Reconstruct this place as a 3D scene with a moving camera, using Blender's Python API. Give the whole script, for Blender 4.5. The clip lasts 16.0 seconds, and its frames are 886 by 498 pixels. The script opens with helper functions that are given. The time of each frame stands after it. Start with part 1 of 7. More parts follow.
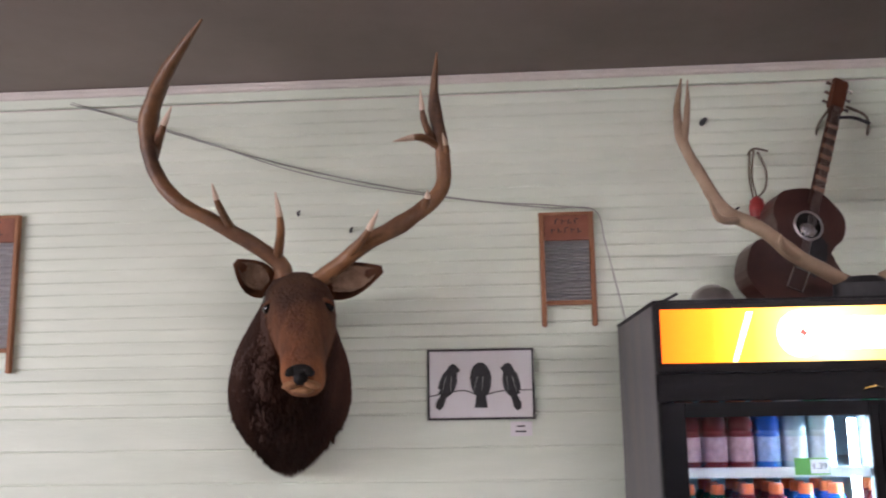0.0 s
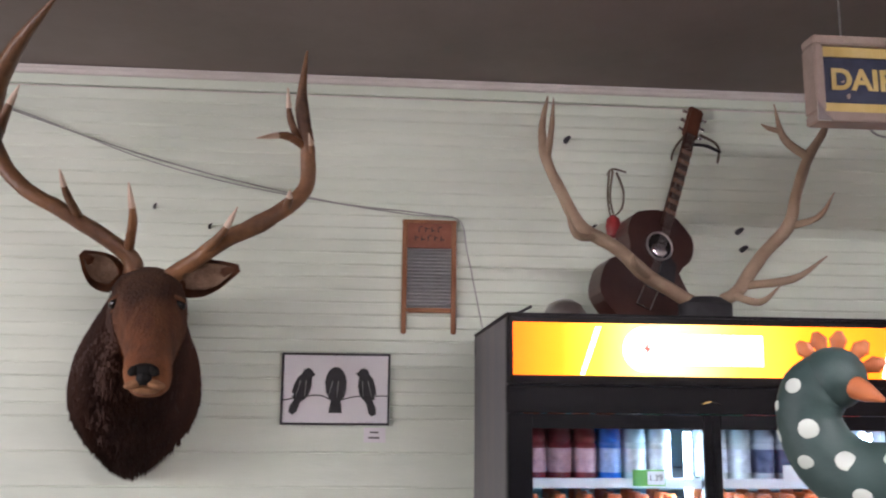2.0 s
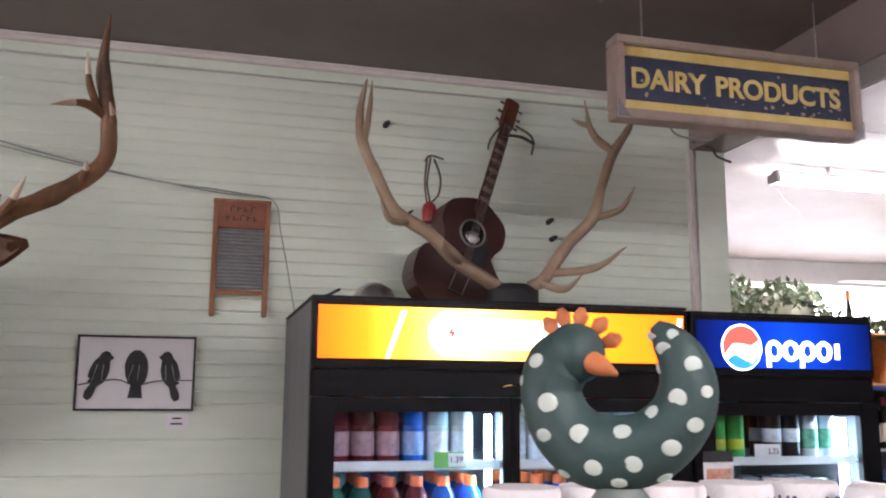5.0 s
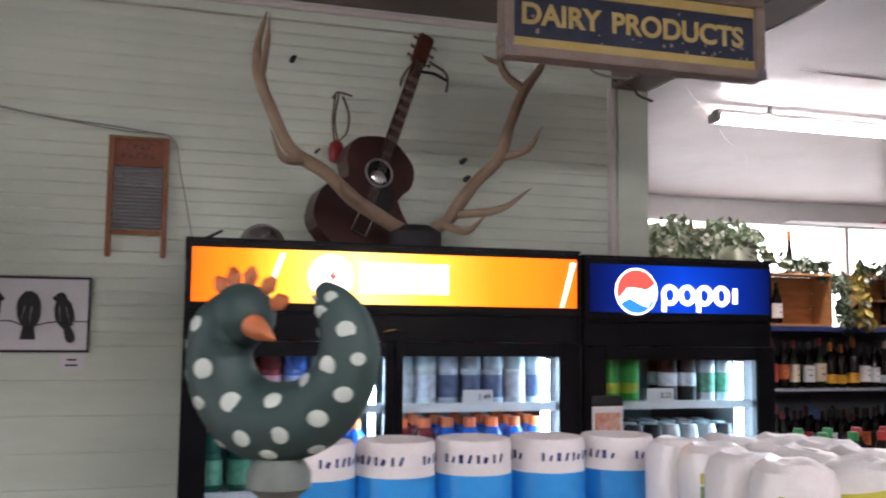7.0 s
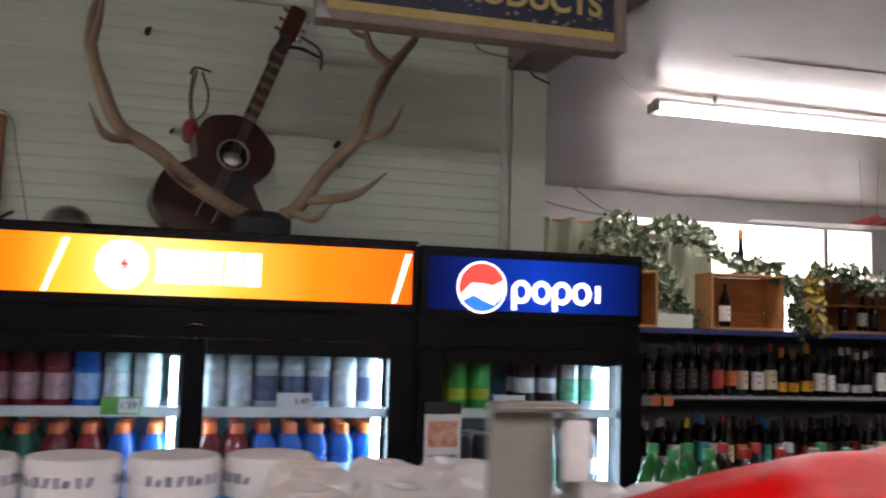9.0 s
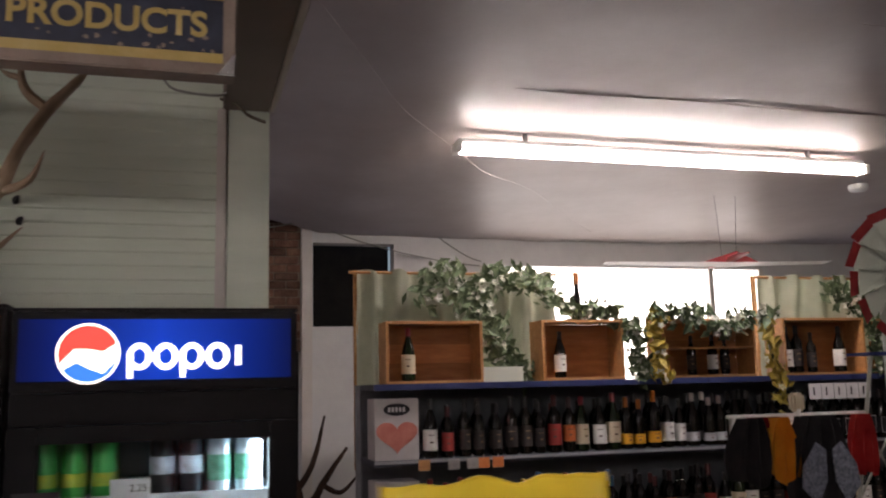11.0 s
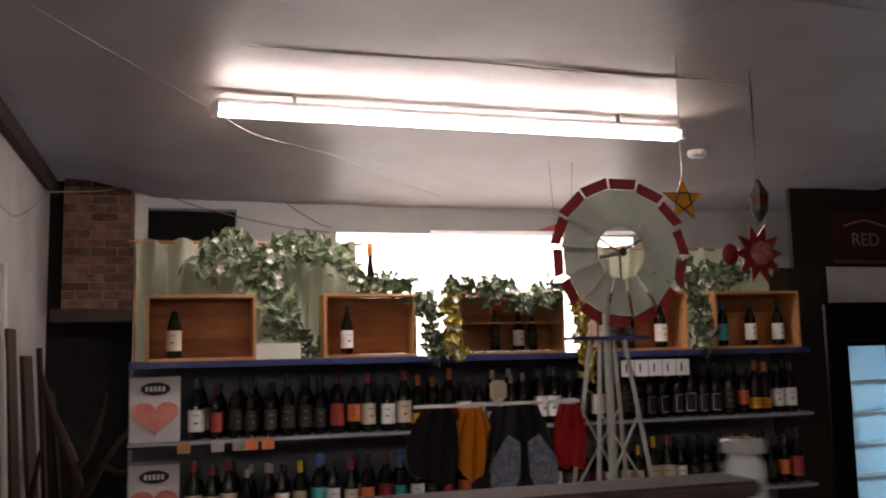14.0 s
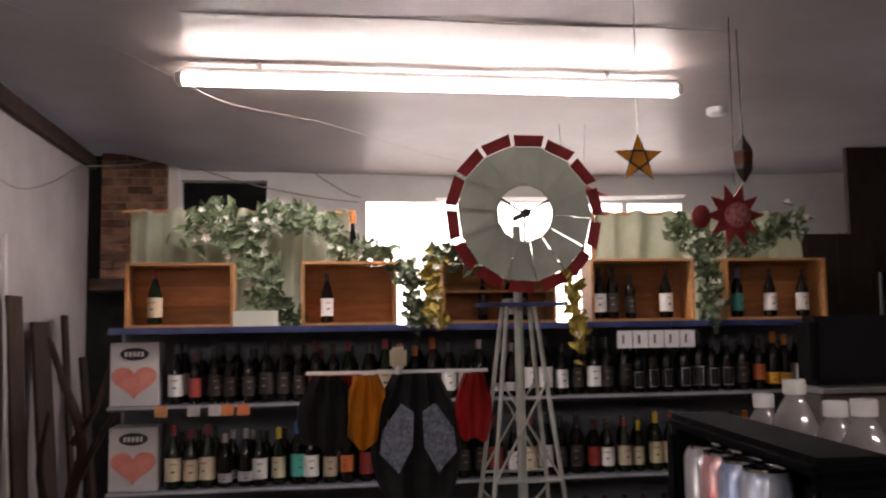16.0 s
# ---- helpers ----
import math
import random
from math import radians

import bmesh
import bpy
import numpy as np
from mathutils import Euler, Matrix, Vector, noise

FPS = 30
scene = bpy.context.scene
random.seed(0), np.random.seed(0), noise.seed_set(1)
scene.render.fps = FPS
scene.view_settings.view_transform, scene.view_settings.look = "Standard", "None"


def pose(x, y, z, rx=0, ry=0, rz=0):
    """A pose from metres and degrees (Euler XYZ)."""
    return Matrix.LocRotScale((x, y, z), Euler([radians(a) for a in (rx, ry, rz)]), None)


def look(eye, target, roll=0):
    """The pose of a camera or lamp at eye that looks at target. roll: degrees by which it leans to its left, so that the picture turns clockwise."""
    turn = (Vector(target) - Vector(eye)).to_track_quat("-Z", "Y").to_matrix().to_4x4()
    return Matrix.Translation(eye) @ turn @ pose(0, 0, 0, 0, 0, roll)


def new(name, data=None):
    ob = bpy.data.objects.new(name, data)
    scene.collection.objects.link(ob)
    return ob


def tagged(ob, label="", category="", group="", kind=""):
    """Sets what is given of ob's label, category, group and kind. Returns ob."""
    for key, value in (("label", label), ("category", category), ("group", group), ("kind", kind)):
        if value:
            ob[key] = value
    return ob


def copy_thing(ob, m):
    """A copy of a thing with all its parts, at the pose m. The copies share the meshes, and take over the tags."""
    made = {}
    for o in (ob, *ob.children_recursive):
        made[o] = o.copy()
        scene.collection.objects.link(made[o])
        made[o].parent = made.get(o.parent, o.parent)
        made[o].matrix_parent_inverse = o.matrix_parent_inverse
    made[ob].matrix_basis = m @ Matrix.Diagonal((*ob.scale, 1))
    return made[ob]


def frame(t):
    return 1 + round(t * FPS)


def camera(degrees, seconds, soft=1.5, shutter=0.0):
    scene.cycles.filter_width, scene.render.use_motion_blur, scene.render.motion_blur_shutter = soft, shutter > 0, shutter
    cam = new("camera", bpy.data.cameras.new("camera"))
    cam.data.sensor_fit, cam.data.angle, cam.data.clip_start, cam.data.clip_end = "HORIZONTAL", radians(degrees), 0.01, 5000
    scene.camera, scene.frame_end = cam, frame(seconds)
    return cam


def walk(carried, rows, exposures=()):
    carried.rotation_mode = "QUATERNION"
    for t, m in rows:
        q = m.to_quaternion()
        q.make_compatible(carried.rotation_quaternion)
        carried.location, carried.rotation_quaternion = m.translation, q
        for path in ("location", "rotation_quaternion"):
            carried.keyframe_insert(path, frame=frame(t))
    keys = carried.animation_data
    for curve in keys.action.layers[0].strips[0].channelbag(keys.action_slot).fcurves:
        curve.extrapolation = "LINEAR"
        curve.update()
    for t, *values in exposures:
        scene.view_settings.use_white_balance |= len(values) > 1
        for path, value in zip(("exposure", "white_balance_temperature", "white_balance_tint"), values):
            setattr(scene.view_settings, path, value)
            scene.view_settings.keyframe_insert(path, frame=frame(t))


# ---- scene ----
cam = camera(53.0, 16.0, soft=2.0, shutter=0.5)
PATH = [
    (0, (1.112, 0.145, 1.711), (0.983, 2.111, 2.054), -0.9),
    (0.5, (1.132, 0.15, 1.704), (1.075, 2.118, 2.056), 0.2),
    (1, (1.133, 0.138, 1.704), (1.128, 2.105, 2.068), 0.5),
    (1.5, (1.143, 0.159, 1.717), (1.211, 2.126, 2.071), 0.3),
    (2, (1.155, 0.162, 1.717), (1.31, 2.125, 2.069), 0.6),
    (2.5, (1.164, 0.165, 1.713), (1.374, 2.123, 2.061), 0.4),
    (3, (1.164, 0.166, 1.714), (1.447, 2.114, 2.068), 0.7),
    (3.5, (1.161, 0.171, 1.705), (1.494, 2.113, 2.045), 0.4),
    (4, (1.187, 0.17, 1.7), (1.585, 2.099, 2.048), -0.2),
    (4.5, (1.197, 0.182, 1.711), (1.683, 2.093, 2.043), 0.3),
    (4.7, (1.214, 0.181, 1.704), (1.726, 2.086, 2.036), 0.5),
    (6.8, (1.529, 0.143, 1.736), (2.041, 2.065, 1.940), 0.19),
    (7, (1.566, 0.155, 1.737), (2.118, 2.065, 1.922), 0.60),
    (7.5, (1.653, 0.176, 1.730), (2.253, 2.070, 1.959), -0.56),
    (8, (1.797, 0.248, 1.742), (2.431, 2.134, 1.981), -0.13),
    (8.5, (1.981, 0.294, 1.746), (2.575, 2.197, 1.936), -1.65),
    (9, (2.215, 0.271, 1.747), (2.722, 2.201, 1.928), 1.67),
    (9.5, (2.462, 0.273, 1.751), (3.047, 2.174, 1.976), -0.28),
    (10, (2.719, 0.342, 1.779), (3.341, 2.223, 2.066), 0.51),
    (10.2, (2.836, 0.347, 1.740), (3.436, 2.225, 2.059), -0.30),
    (12.3, (3.788, 0.386, 1.812), (4.255, 2.309, 2.106), 0.5),
    (12.5, (3.869, 0.343, 1.812), (4.295, 2.276, 2.098), 1.6),
    (13, (4.054, 0.304, 1.822), (4.521, 2.232, 2.073), -1.7),
    (13.5, (4.262, 0.335, 1.84), (4.832, 2.238, 2.073), -0.0),
    (14, (4.48, 0.318, 1.84), (5.055, 2.221, 2.062), -1.2),
    (14.5, (4.733, 0.293, 1.83), (5.203, 2.23, 1.994), 0.7),
    (15, (4.935, 0.278, 1.819), (5.372, 2.221, 1.993), -1.5),
    (15.5, (5.134, 0.292, 1.817), (5.557, 2.237, 2.009), -1.1),
    (16, (5.344, 0.258, 1.799), (5.629, 2.231, 1.967), -0.8),
]
EXPOSURES = [(0.0, 1.27, 6400, 25), (4.5, 1.12, 6350, 23), (7.0, 0.45, 6350, 21), (8.0, -0.08, 6500, 21), (9.5, -0.08, 6700, 19), (12.5, -0.07, 7200, 24), (14.0, -0.02, 7200, 24), (15.5, 0.22, 7100, 24), (16.0, 0.25, 7100, 24)]
walk(cam, [(t, look(eye, target, roll)) for t, eye, target, roll in PATH], EXPOSURES)


# ---- small builders ----
def mat(name, col, rough=0.6, metal=0.0, col2=None, scale=8.0, bump=0.0, bscale=60.0, emit=0.0, stretch=(1, 1, 1), coat=0.0, vary=0.0):
    m = bpy.data.materials.new(name)
    m.use_nodes = True
    nt = m.node_tree
    b = nt.nodes["Principled BSDF"]
    b.inputs["Roughness"].default_value, b.inputs["Metallic"].default_value = rough, metal
    b.inputs["Coat Weight"].default_value = coat
    b.inputs["Base Color"].default_value = (*col, 1)
    tc = nt.nodes.new("ShaderNodeTexCoord")
    mp = nt.nodes.new("ShaderNodeMapping")
    mp.inputs["Scale"].default_value = stretch
    nt.links.new(tc.outputs["Object"], mp.inputs["Vector"])
    if col2:
        n = nt.nodes.new("ShaderNodeTexNoise")
        n.inputs["Scale"].default_value, n.inputs["Detail"].default_value, n.inputs["Roughness"].default_value = scale, 6, 0.65
        r = nt.nodes.new("ShaderNodeValToRGB")
        r.color_ramp.elements[0].position, r.color_ramp.elements[1].position = 0.32, 0.68
        r.color_ramp.elements[0].color, r.color_ramp.elements[1].color = (*col, 1), (*col2, 1)
        nt.links.new(mp.outputs["Vector"], n.inputs["Vector"])
        nt.links.new(n.outputs["Fac"], r.inputs["Fac"])
        out = r.outputs["Color"]
        if vary:
            oi = nt.nodes.new("ShaderNodeObjectInfo")
            hsv = nt.nodes.new("ShaderNodeHueSaturation")
            mr = nt.nodes.new("ShaderNodeMapRange")
            mr.inputs["To Min"].default_value, mr.inputs["To Max"].default_value = 1 - vary, 1 + vary
            nt.links.new(oi.outputs["Random"], mr.inputs["Value"])
            nt.links.new(mr.outputs["Result"], hsv.inputs["Value"])
            nt.links.new(out, hsv.inputs["Color"])
            out = hsv.outputs["Color"]
        nt.links.new(out, b.inputs["Base Color"])
    if bump:
        n2 = nt.nodes.new("ShaderNodeTexNoise")
        n2.inputs["Scale"].default_value, n2.inputs["Detail"].default_value = bscale, 5
        bp = nt.nodes.new("ShaderNodeBump")
        bp.inputs["Strength"].default_value, bp.inputs["Distance"].default_value = bump, 0.01
        nt.links.new(mp.outputs["Vector"], n2.inputs["Vector"])
        nt.links.new(n2.outputs["Fac"], bp.inputs["Height"])
        nt.links.new(bp.outputs["Normal"], b.inputs["Normal"])
    if emit:
        b.inputs["Emission Color"].default_value, b.inputs["Emission Strength"].default_value = (*col, 1), emit
    return m


def glass(name, col, rough=0.03, alpha=0.25):
    m = bpy.data.materials.new(name)
    m.use_nodes = True
    nt = m.node_tree
    nt.nodes.clear()
    out = nt.nodes.new("ShaderNodeOutputMaterial")
    tr, gl, mx, fr = (nt.nodes.new("ShaderNode" + k) for k in ("BsdfTransparent", "BsdfGlossy", "MixShader", "Fresnel"))
    tr.inputs["Color"].default_value = (*col, 1)
    gl.inputs["Roughness"].default_value = rough
    fr.inputs["IOR"].default_value = 1.3
    nt.links.new(fr.outputs["Fac"], mx.inputs["Fac"])
    nt.links.new(tr.outputs["BSDF"], mx.inputs[1])
    nt.links.new(gl.outputs["BSDF"], mx.inputs[2])
    nt.links.new(mx.outputs["Shader"], out.inputs["Surface"])
    return m


def mesh_of(name, bm, material, smooth=False):
    bmesh.ops.recalc_face_normals(bm, faces=bm.faces)
    me = bpy.data.meshes.new(name)
    bm.to_mesh(me)
    bm.free()
    if material:
        me.materials.append(material)
    if smooth:
        me.polygons.foreach_set("use_smooth", [True] * len(me.polygons))
        me.set_sharp_from_angle(angle=radians(40))
    return me


def part(name, bm, material, parent=None, label="", smooth=False, at=None):
    ob = new(name, mesh_of(name, bm, material, smooth))
    ob.parent = parent
    if at is not None:
        ob.matrix_local = at
    if label:
        ob["label"] = label
    return ob


def thing(name, label, category, at=(0, 0, 0), group="", kind=""):
    ob = new(name)
    ob.empty_display_size = 0.05
    ob.location = at
    return tagged(ob, label, category, group, kind)


def box(bm, x0, x1, y0, y1, z0, z1, bevel=0.0):
    r = bmesh.ops.create_cube(bm, size=1, matrix=Matrix.Translation(((x0 + x1) / 2, (y0 + y1) / 2, (z0 + z1) / 2)) @ Matrix.Diagonal((x1 - x0, y1 - y0, z1 - z0, 1)))
    if bevel:
        es = list({e for v in r["verts"] for e in v.link_edges})
        bmesh.ops.bevel(bm, geom=es, offset=bevel, segments=2, affect="EDGES", clamp_overlap=True)
    return bm


def boxbm(*a, **k):
    return box(bmesh.new(), *a, **k)


def lathe(bm, profile, seg=16, at=(0, 0, 0), cap=True):
    rings = []
    for r, z in profile:
        rings.append([bm.verts.new((at[0] + r * math.cos(2 * math.pi * i / seg), at[1] + r * math.sin(2 * math.pi * i / seg), at[2] + z)) for i in range(seg)])
    for a, b in zip(rings, rings[1:]):
        for i in range(seg):
            bm.faces.new((a[i], a[(i + 1) % seg], b[(i + 1) % seg], b[i]))
    if cap:
        bm.faces.new(list(reversed(rings[0])))
        bm.faces.new(rings[-1])
    return bm


def spline(pts, n):
    """Catmull-Rom through the points, n steps a span."""
    P = [Vector(p) for p in pts]
    P = [2 * P[0] - P[1]] + P + [2 * P[-1] - P[-2]]
    out = []
    for i in range(1, len(P) - 2):
        a, b, c, d = P[i - 1:i + 3]
        for k in range(n):
            t = k / n
            out.append(0.5 * ((2 * b) + (c - a) * t + (2 * a - 5 * b + 4 * c - d) * t * t + (3 * b - a - 3 * c + d) * t ** 3))
    return out + [P[-2]]


def tube(bm, pts, radii, n=4, seg=10, knobs=0.0, flat=1.0, up=(0, 0, 1)):
    """A tapering tube along a smooth line; knobs: unevenness; flat: ratio of the second radius."""
    line = spline(pts, n)
    rr = np.interp(np.linspace(0, len(radii) - 1, len(line)), range(len(radii)), radii)
    rings = []
    u = None
    for i, p in enumerate(line):
        d = (line[min(i + 1, len(line) - 1)] - line[max(i - 1, 0)]).normalized()
        if u is None:
            ref = Vector(up) if abs(d.dot(Vector(up))) < 0.95 else Vector((1, 0, 0))
            u = d.cross(ref).normalized()
        u = (u - d * u.dot(d)).normalized()
        v = d.cross(u)
        ring = []
        for k in range(seg):
            a = 2 * math.pi * k / seg
            q = p + (u * math.cos(a) + v * math.sin(a) * flat) * rr[i]
            if knobs:
                q += (q - p) * knobs * noise.noise(q * 14)
            ring.append(bm.verts.new(q))
        rings.append(ring)
    for a, b in zip(rings, rings[1:]):
        for k in range(seg):
            bm.faces.new((a[k], a[(k + 1) % seg], b[(k + 1) % seg], b[k]))
    bm.faces.new(list(reversed(rings[0])))
    bm.faces.new(rings[-1])
    return bm


def extrude_outline(bm, outline, y0, y1):
    """A plate from an outline in x and z, between two depths."""
    f = [bm.verts.new((x, y0, z)) for x, z in outline]
    b = [bm.verts.new((x, y1, z)) for x, z in outline]
    bm.faces.new(f)
    bm.faces.new(list(reversed(b)))
    for i in range(len(f)):
        j = (i + 1) % len(f)
        bm.faces.new((f[i], b[i], b[j], f[j]))
    return bm


def words(name, text, size, material, parent, m, depth=0.002, bold=0.0):
    cu = bpy.data.curves.new(name, "FONT")
    cu.body, cu.size, cu.extrude, cu.align_x, cu.align_y = text, size, depth, "CENTER", "CENTER"
    cu.offset = bold
    tmp = new("tmp_text", cu)
    bpy.context.view_layer.update()
    me = bpy.data.meshes.new_from_object(tmp.evaluated_get(bpy.context.evaluated_depsgraph_get()))
    bpy.data.objects.remove(tmp)
    me.materials.clear()
    me.materials.append(material)
    ob = new(name, me)
    ob.parent = parent
    ob.matrix_local = m
    return ob


UPRIGHT = pose(0, 0, 0, 90, 0, 0)

# ---- light ----
world = bpy.data.worlds.new("world")
scene.world = world
world.use_nodes = True
sky = world.node_tree.nodes.new("ShaderNodeTexSky")
sky.sky_type, sky.sun_disc, sky.sun_elevation, sky.sun_rotation = "NISHITA", False, radians(35), radians(250)
world.node_tree.links.new(sky.outputs["Color"], world.node_tree.nodes["Background"].inputs["Color"])
world.node_tree.nodes["Background"].inputs["Strength"].default_value = 0.08


def area(name, at, target, sx, sy, watts, col):
    la = bpy.data.lights.new(name, "AREA")
    la.shape, la.size, la.size_y, la.energy, la.color = "RECTANGLE", sx, sy, watts, col
    ob = new(name, la)
    ob.matrix_world = look(at, target)
    return ob


area("storefront_daylight", (-3.85, 0.4, 1.9), (2.0, 1.5, 1.6), 3.6, 2.0, 66, (0.98, 0.99, 1.0))
TUBE_W = 50.0

# ---- materials ----
M_SIDING = mat("painted_boards", (0.66, 0.74, 0.63), 0.45, col2=(0.75, 0.82, 0.71), scale=3, bump=0.15, bscale=40, stretch=(0.5, 1, 3), vary=0.03)
M_TRIM = mat("painted_trim", (0.66, 0.62, 0.58), 0.5, col2=(0.76, 0.72, 0.68), scale=5, bump=0.1)
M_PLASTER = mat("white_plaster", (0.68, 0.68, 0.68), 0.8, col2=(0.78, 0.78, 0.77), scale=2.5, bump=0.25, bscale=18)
# front ceiling tone is lowered to offset too much lamp light
M_CEIL = mat("toned_down_ceiling_paint", (0.18, 0.14, 0.125), 0.55, col2=(0.24, 0.185, 0.17), scale=1.3, bump=0.2, bscale=6)
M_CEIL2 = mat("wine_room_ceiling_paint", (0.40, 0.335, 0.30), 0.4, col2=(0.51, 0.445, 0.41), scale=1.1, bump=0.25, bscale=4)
M_FLOOR = mat("dark_floor_boards", (0.10, 0.07, 0.05), 0.6, col2=(0.17, 0.12, 0.09), scale=5, bump=0.2, stretch=(1, 8, 1))
M_BRICK = mat("old_brick", (0.11, 0.045, 0.028), 0.9, col2=(0.29, 0.16, 0.105), scale=9, bump=0.8, bscale=50, vary=0.45)
M_MORTAR = mat("mortar", (0.25, 0.19, 0.15), 0.95, col2=(0.32, 0.26, 0.21), scale=20, bump=0.4)
# near-black colour that paints the shade of hollows and openings
M_DARK = mat("painted_hollow_shade", (0.012, 0.011, 0.011), 0.9, col2=(0.02, 0.018, 0.016), scale=6)
M_BLACK = mat("black_cooler_paint", (0.004, 0.004, 0.005), 0.4, col2=(0.008, 0.0075, 0.009), scale=5, bump=0.05)
M_GREYSIDE = mat("grey_cooler_side", (0.095, 0.095, 0.115), 0.4, col2=(0.14, 0.12, 0.12), scale=2.5, bump=0.08, stretch=(3, 3, 0.6))
for m in (M_BLACK, M_GREYSIDE, M_DARK):
    m.node_tree.nodes["Principled BSDF"].inputs["Specular IOR Level"].default_value = 0.10
M_CHROME = mat("chrome", (0.75, 0.75, 0.76), 0.2, 1.0)
M_STEEL = mat("brushed_steel", (0.55, 0.55, 0.55), 0.35, 1.0, col2=(0.68, 0.68, 0.68), scale=30)
M_CRATE = mat("crate_wood", (0.40, 0.18, 0.065), 0.6, col2=(0.60, 0.31, 0.12), scale=5, bump=0.15, stretch=(1, 6, 6), vary=0.2)
M_CRATEIN = mat("crate_back_wood", (0.34, 0.13, 0.045), 0.65, col2=(0.50, 0.22, 0.08), scale=5, bump=0.15, stretch=(1, 6, 6), vary=0.25)
M_WIRE = mat("grey_wire", (0.30, 0.31, 0.29), 0.6)
M_TWIG = mat("string", (0.13, 0.11, 0.08), 0.9)
M_WHITE = mat("white_enamel", (0.80, 0.80, 0.79), 0.4, col2=(0.74, 0.74, 0.72), scale=4)
M_PAPER = mat("white_paper", (0.80, 0.79, 0.80), 0.8, col2=(0.76, 0.75, 0.77), scale=4)
M_INK = mat("black_ink", (0.008, 0.008, 0.010), 0.6, col2=(0.02, 0.02, 0.024), scale=40)
M_TUBE = mat("lit_tube", (1.0, 0.98, 0.96), 0.5, emit=TUBE_W)

# ---- structure ----
WALL_Y, END_X, BACK_Y = 3.7, 3.54, 7.67
CEIL, CEIL2, BEAM_Z = 3.06, 3.21, 2.83


def structure(name, bm, material, label="", smooth=False):
    return tagged(part(name, bm, material, None, smooth=smooth), label, name.split("_")[0], "", "structure")


structure("floor", boxbm(-4.2, 11.2, -4.2, 8.0, -0.12, 0.0), M_FLOOR, "dark worn wooden shop floor")
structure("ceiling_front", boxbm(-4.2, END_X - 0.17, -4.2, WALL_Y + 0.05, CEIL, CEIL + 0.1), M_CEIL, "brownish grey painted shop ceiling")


def ceil_z(x, y):
    """Height of the wine room's ceiling, which sags towards the back wall."""
    back = min(1, max(0, (y - 3.8) / 3.6))
    return CEIL2 - 0.15 * back * min(1, max(0, (x - 3.8) / 0.5)) * (1 - 0.5 * ((x - 6.4) / 3.9) ** 2)


bm = bmesh.new()
nx, ny = 50, 60
grid = [[bm.verts.new((END_X + (11.2 - END_X) * i / nx, -4.2 + (8.0 + 4.2) * j / ny, ceil_z(END_X + (11.2 - END_X) * i / nx, -4.2 + (8.0 + 4.2) * j / ny) + 0.012 * noise.noise(Vector((i * 0.35, j * 0.3, 3))))) for j in range(ny + 1)] for i in range(nx + 1)]
for i in range(nx):
    for j in range(ny):
        bm.faces.new((grid[i][j], grid[i][j + 1], grid[i + 1][j + 1], grid[i + 1][j]))
bmesh.ops.solidify(bm, geom=bm.faces[:], thickness=-0.06)
structure("ceiling_wine_room", bm, M_CEIL2, "sagging white ceiling panels", True)
for x0, x1, y, bow in ((4.75, 7.35, 4.20, 0.012), (5.9, 9.5, 3.2, -0.012)):
    pts = [(x0 + (x1 - x0) * k / 7, y + bow * math.sin(k * 1.9), ceil_z(x0 + (x1 - x0) * k / 7, y) - 0.005) for k in range(8)]
    structure("trim_ceiling_seam", tube(bmesh.new(), pts, [0.002, 0.004, 0.003, 0.005, 0.002], n=6, seg=8), M_CEIL2, "loose lifted ceiling panel seam", True)
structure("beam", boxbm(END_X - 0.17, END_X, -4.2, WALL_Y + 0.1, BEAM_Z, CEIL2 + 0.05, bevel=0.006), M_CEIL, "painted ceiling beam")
structure("trim_beam", boxbm(END_X, END_X + 0.025, -4.2, WALL_Y, BEAM_Z, BEAM_Z + 0.07, bevel=0.004), M_TRIM, "narrow moulding along the beam")
wall = structure("wall_elk", boxbm(-4.2, END_X - 0.01, WALL_Y + 0.014, WALL_Y + 0.12, 0, CEIL2), M_TRIM, "wall clad in pale green painted boards")
# return wall plaster darkened, its dim light is put into the colour
structure("wall_side", boxbm(END_X - 0.12, END_X, WALL_Y + 0.125, BACK_Y, 0, CEIL2), mat("shaded_plaster", (0.44, 0.40, 0.40), 0.85, col2=(0.56, 0.52, 0.52), scale=2.0, bump=0.3, bscale=14), "white plastered return wall")
structure("trim_corner", boxbm(END_X - 0.15, END_X + 0.004, WALL_Y - 0.014, WALL_Y + 0.124, 0, BEAM_Z, bevel=0.004), M_SIDING, "wide painted corner board")
structure("trim_corner_bead", boxbm(END_X - 0.19, END_X - 0.155, WALL_Y - 0.02, WALL_Y + 0.01, 0, BEAM_Z, bevel=0.006), M_TRIM, "upright bead beside the corner board")
structure("trim_frieze", boxbm(-4.1, END_X - 0.175, WALL_Y - 0.012, WALL_Y + 0.012, CEIL - 0.070, CEIL - 0.030, bevel=0.003), M_SIDING, "flat painted band under the moulding")
bm = bmesh.new()
box(bm, -4.1, END_X - 0.175, WALL_Y - 0.03, WALL_Y + 0.012, CEIL - 0.030, CEIL - 0.002, bevel=0.004)
box(bm, -4.1, END_X - 0.175, WALL_Y - 0.045, WALL_Y - 0.031, CEIL - 0.014, CEIL - 0.002, bevel=0.004)
structure("trim_crown", bm, M_TRIM, "dusty painted crown moulding")
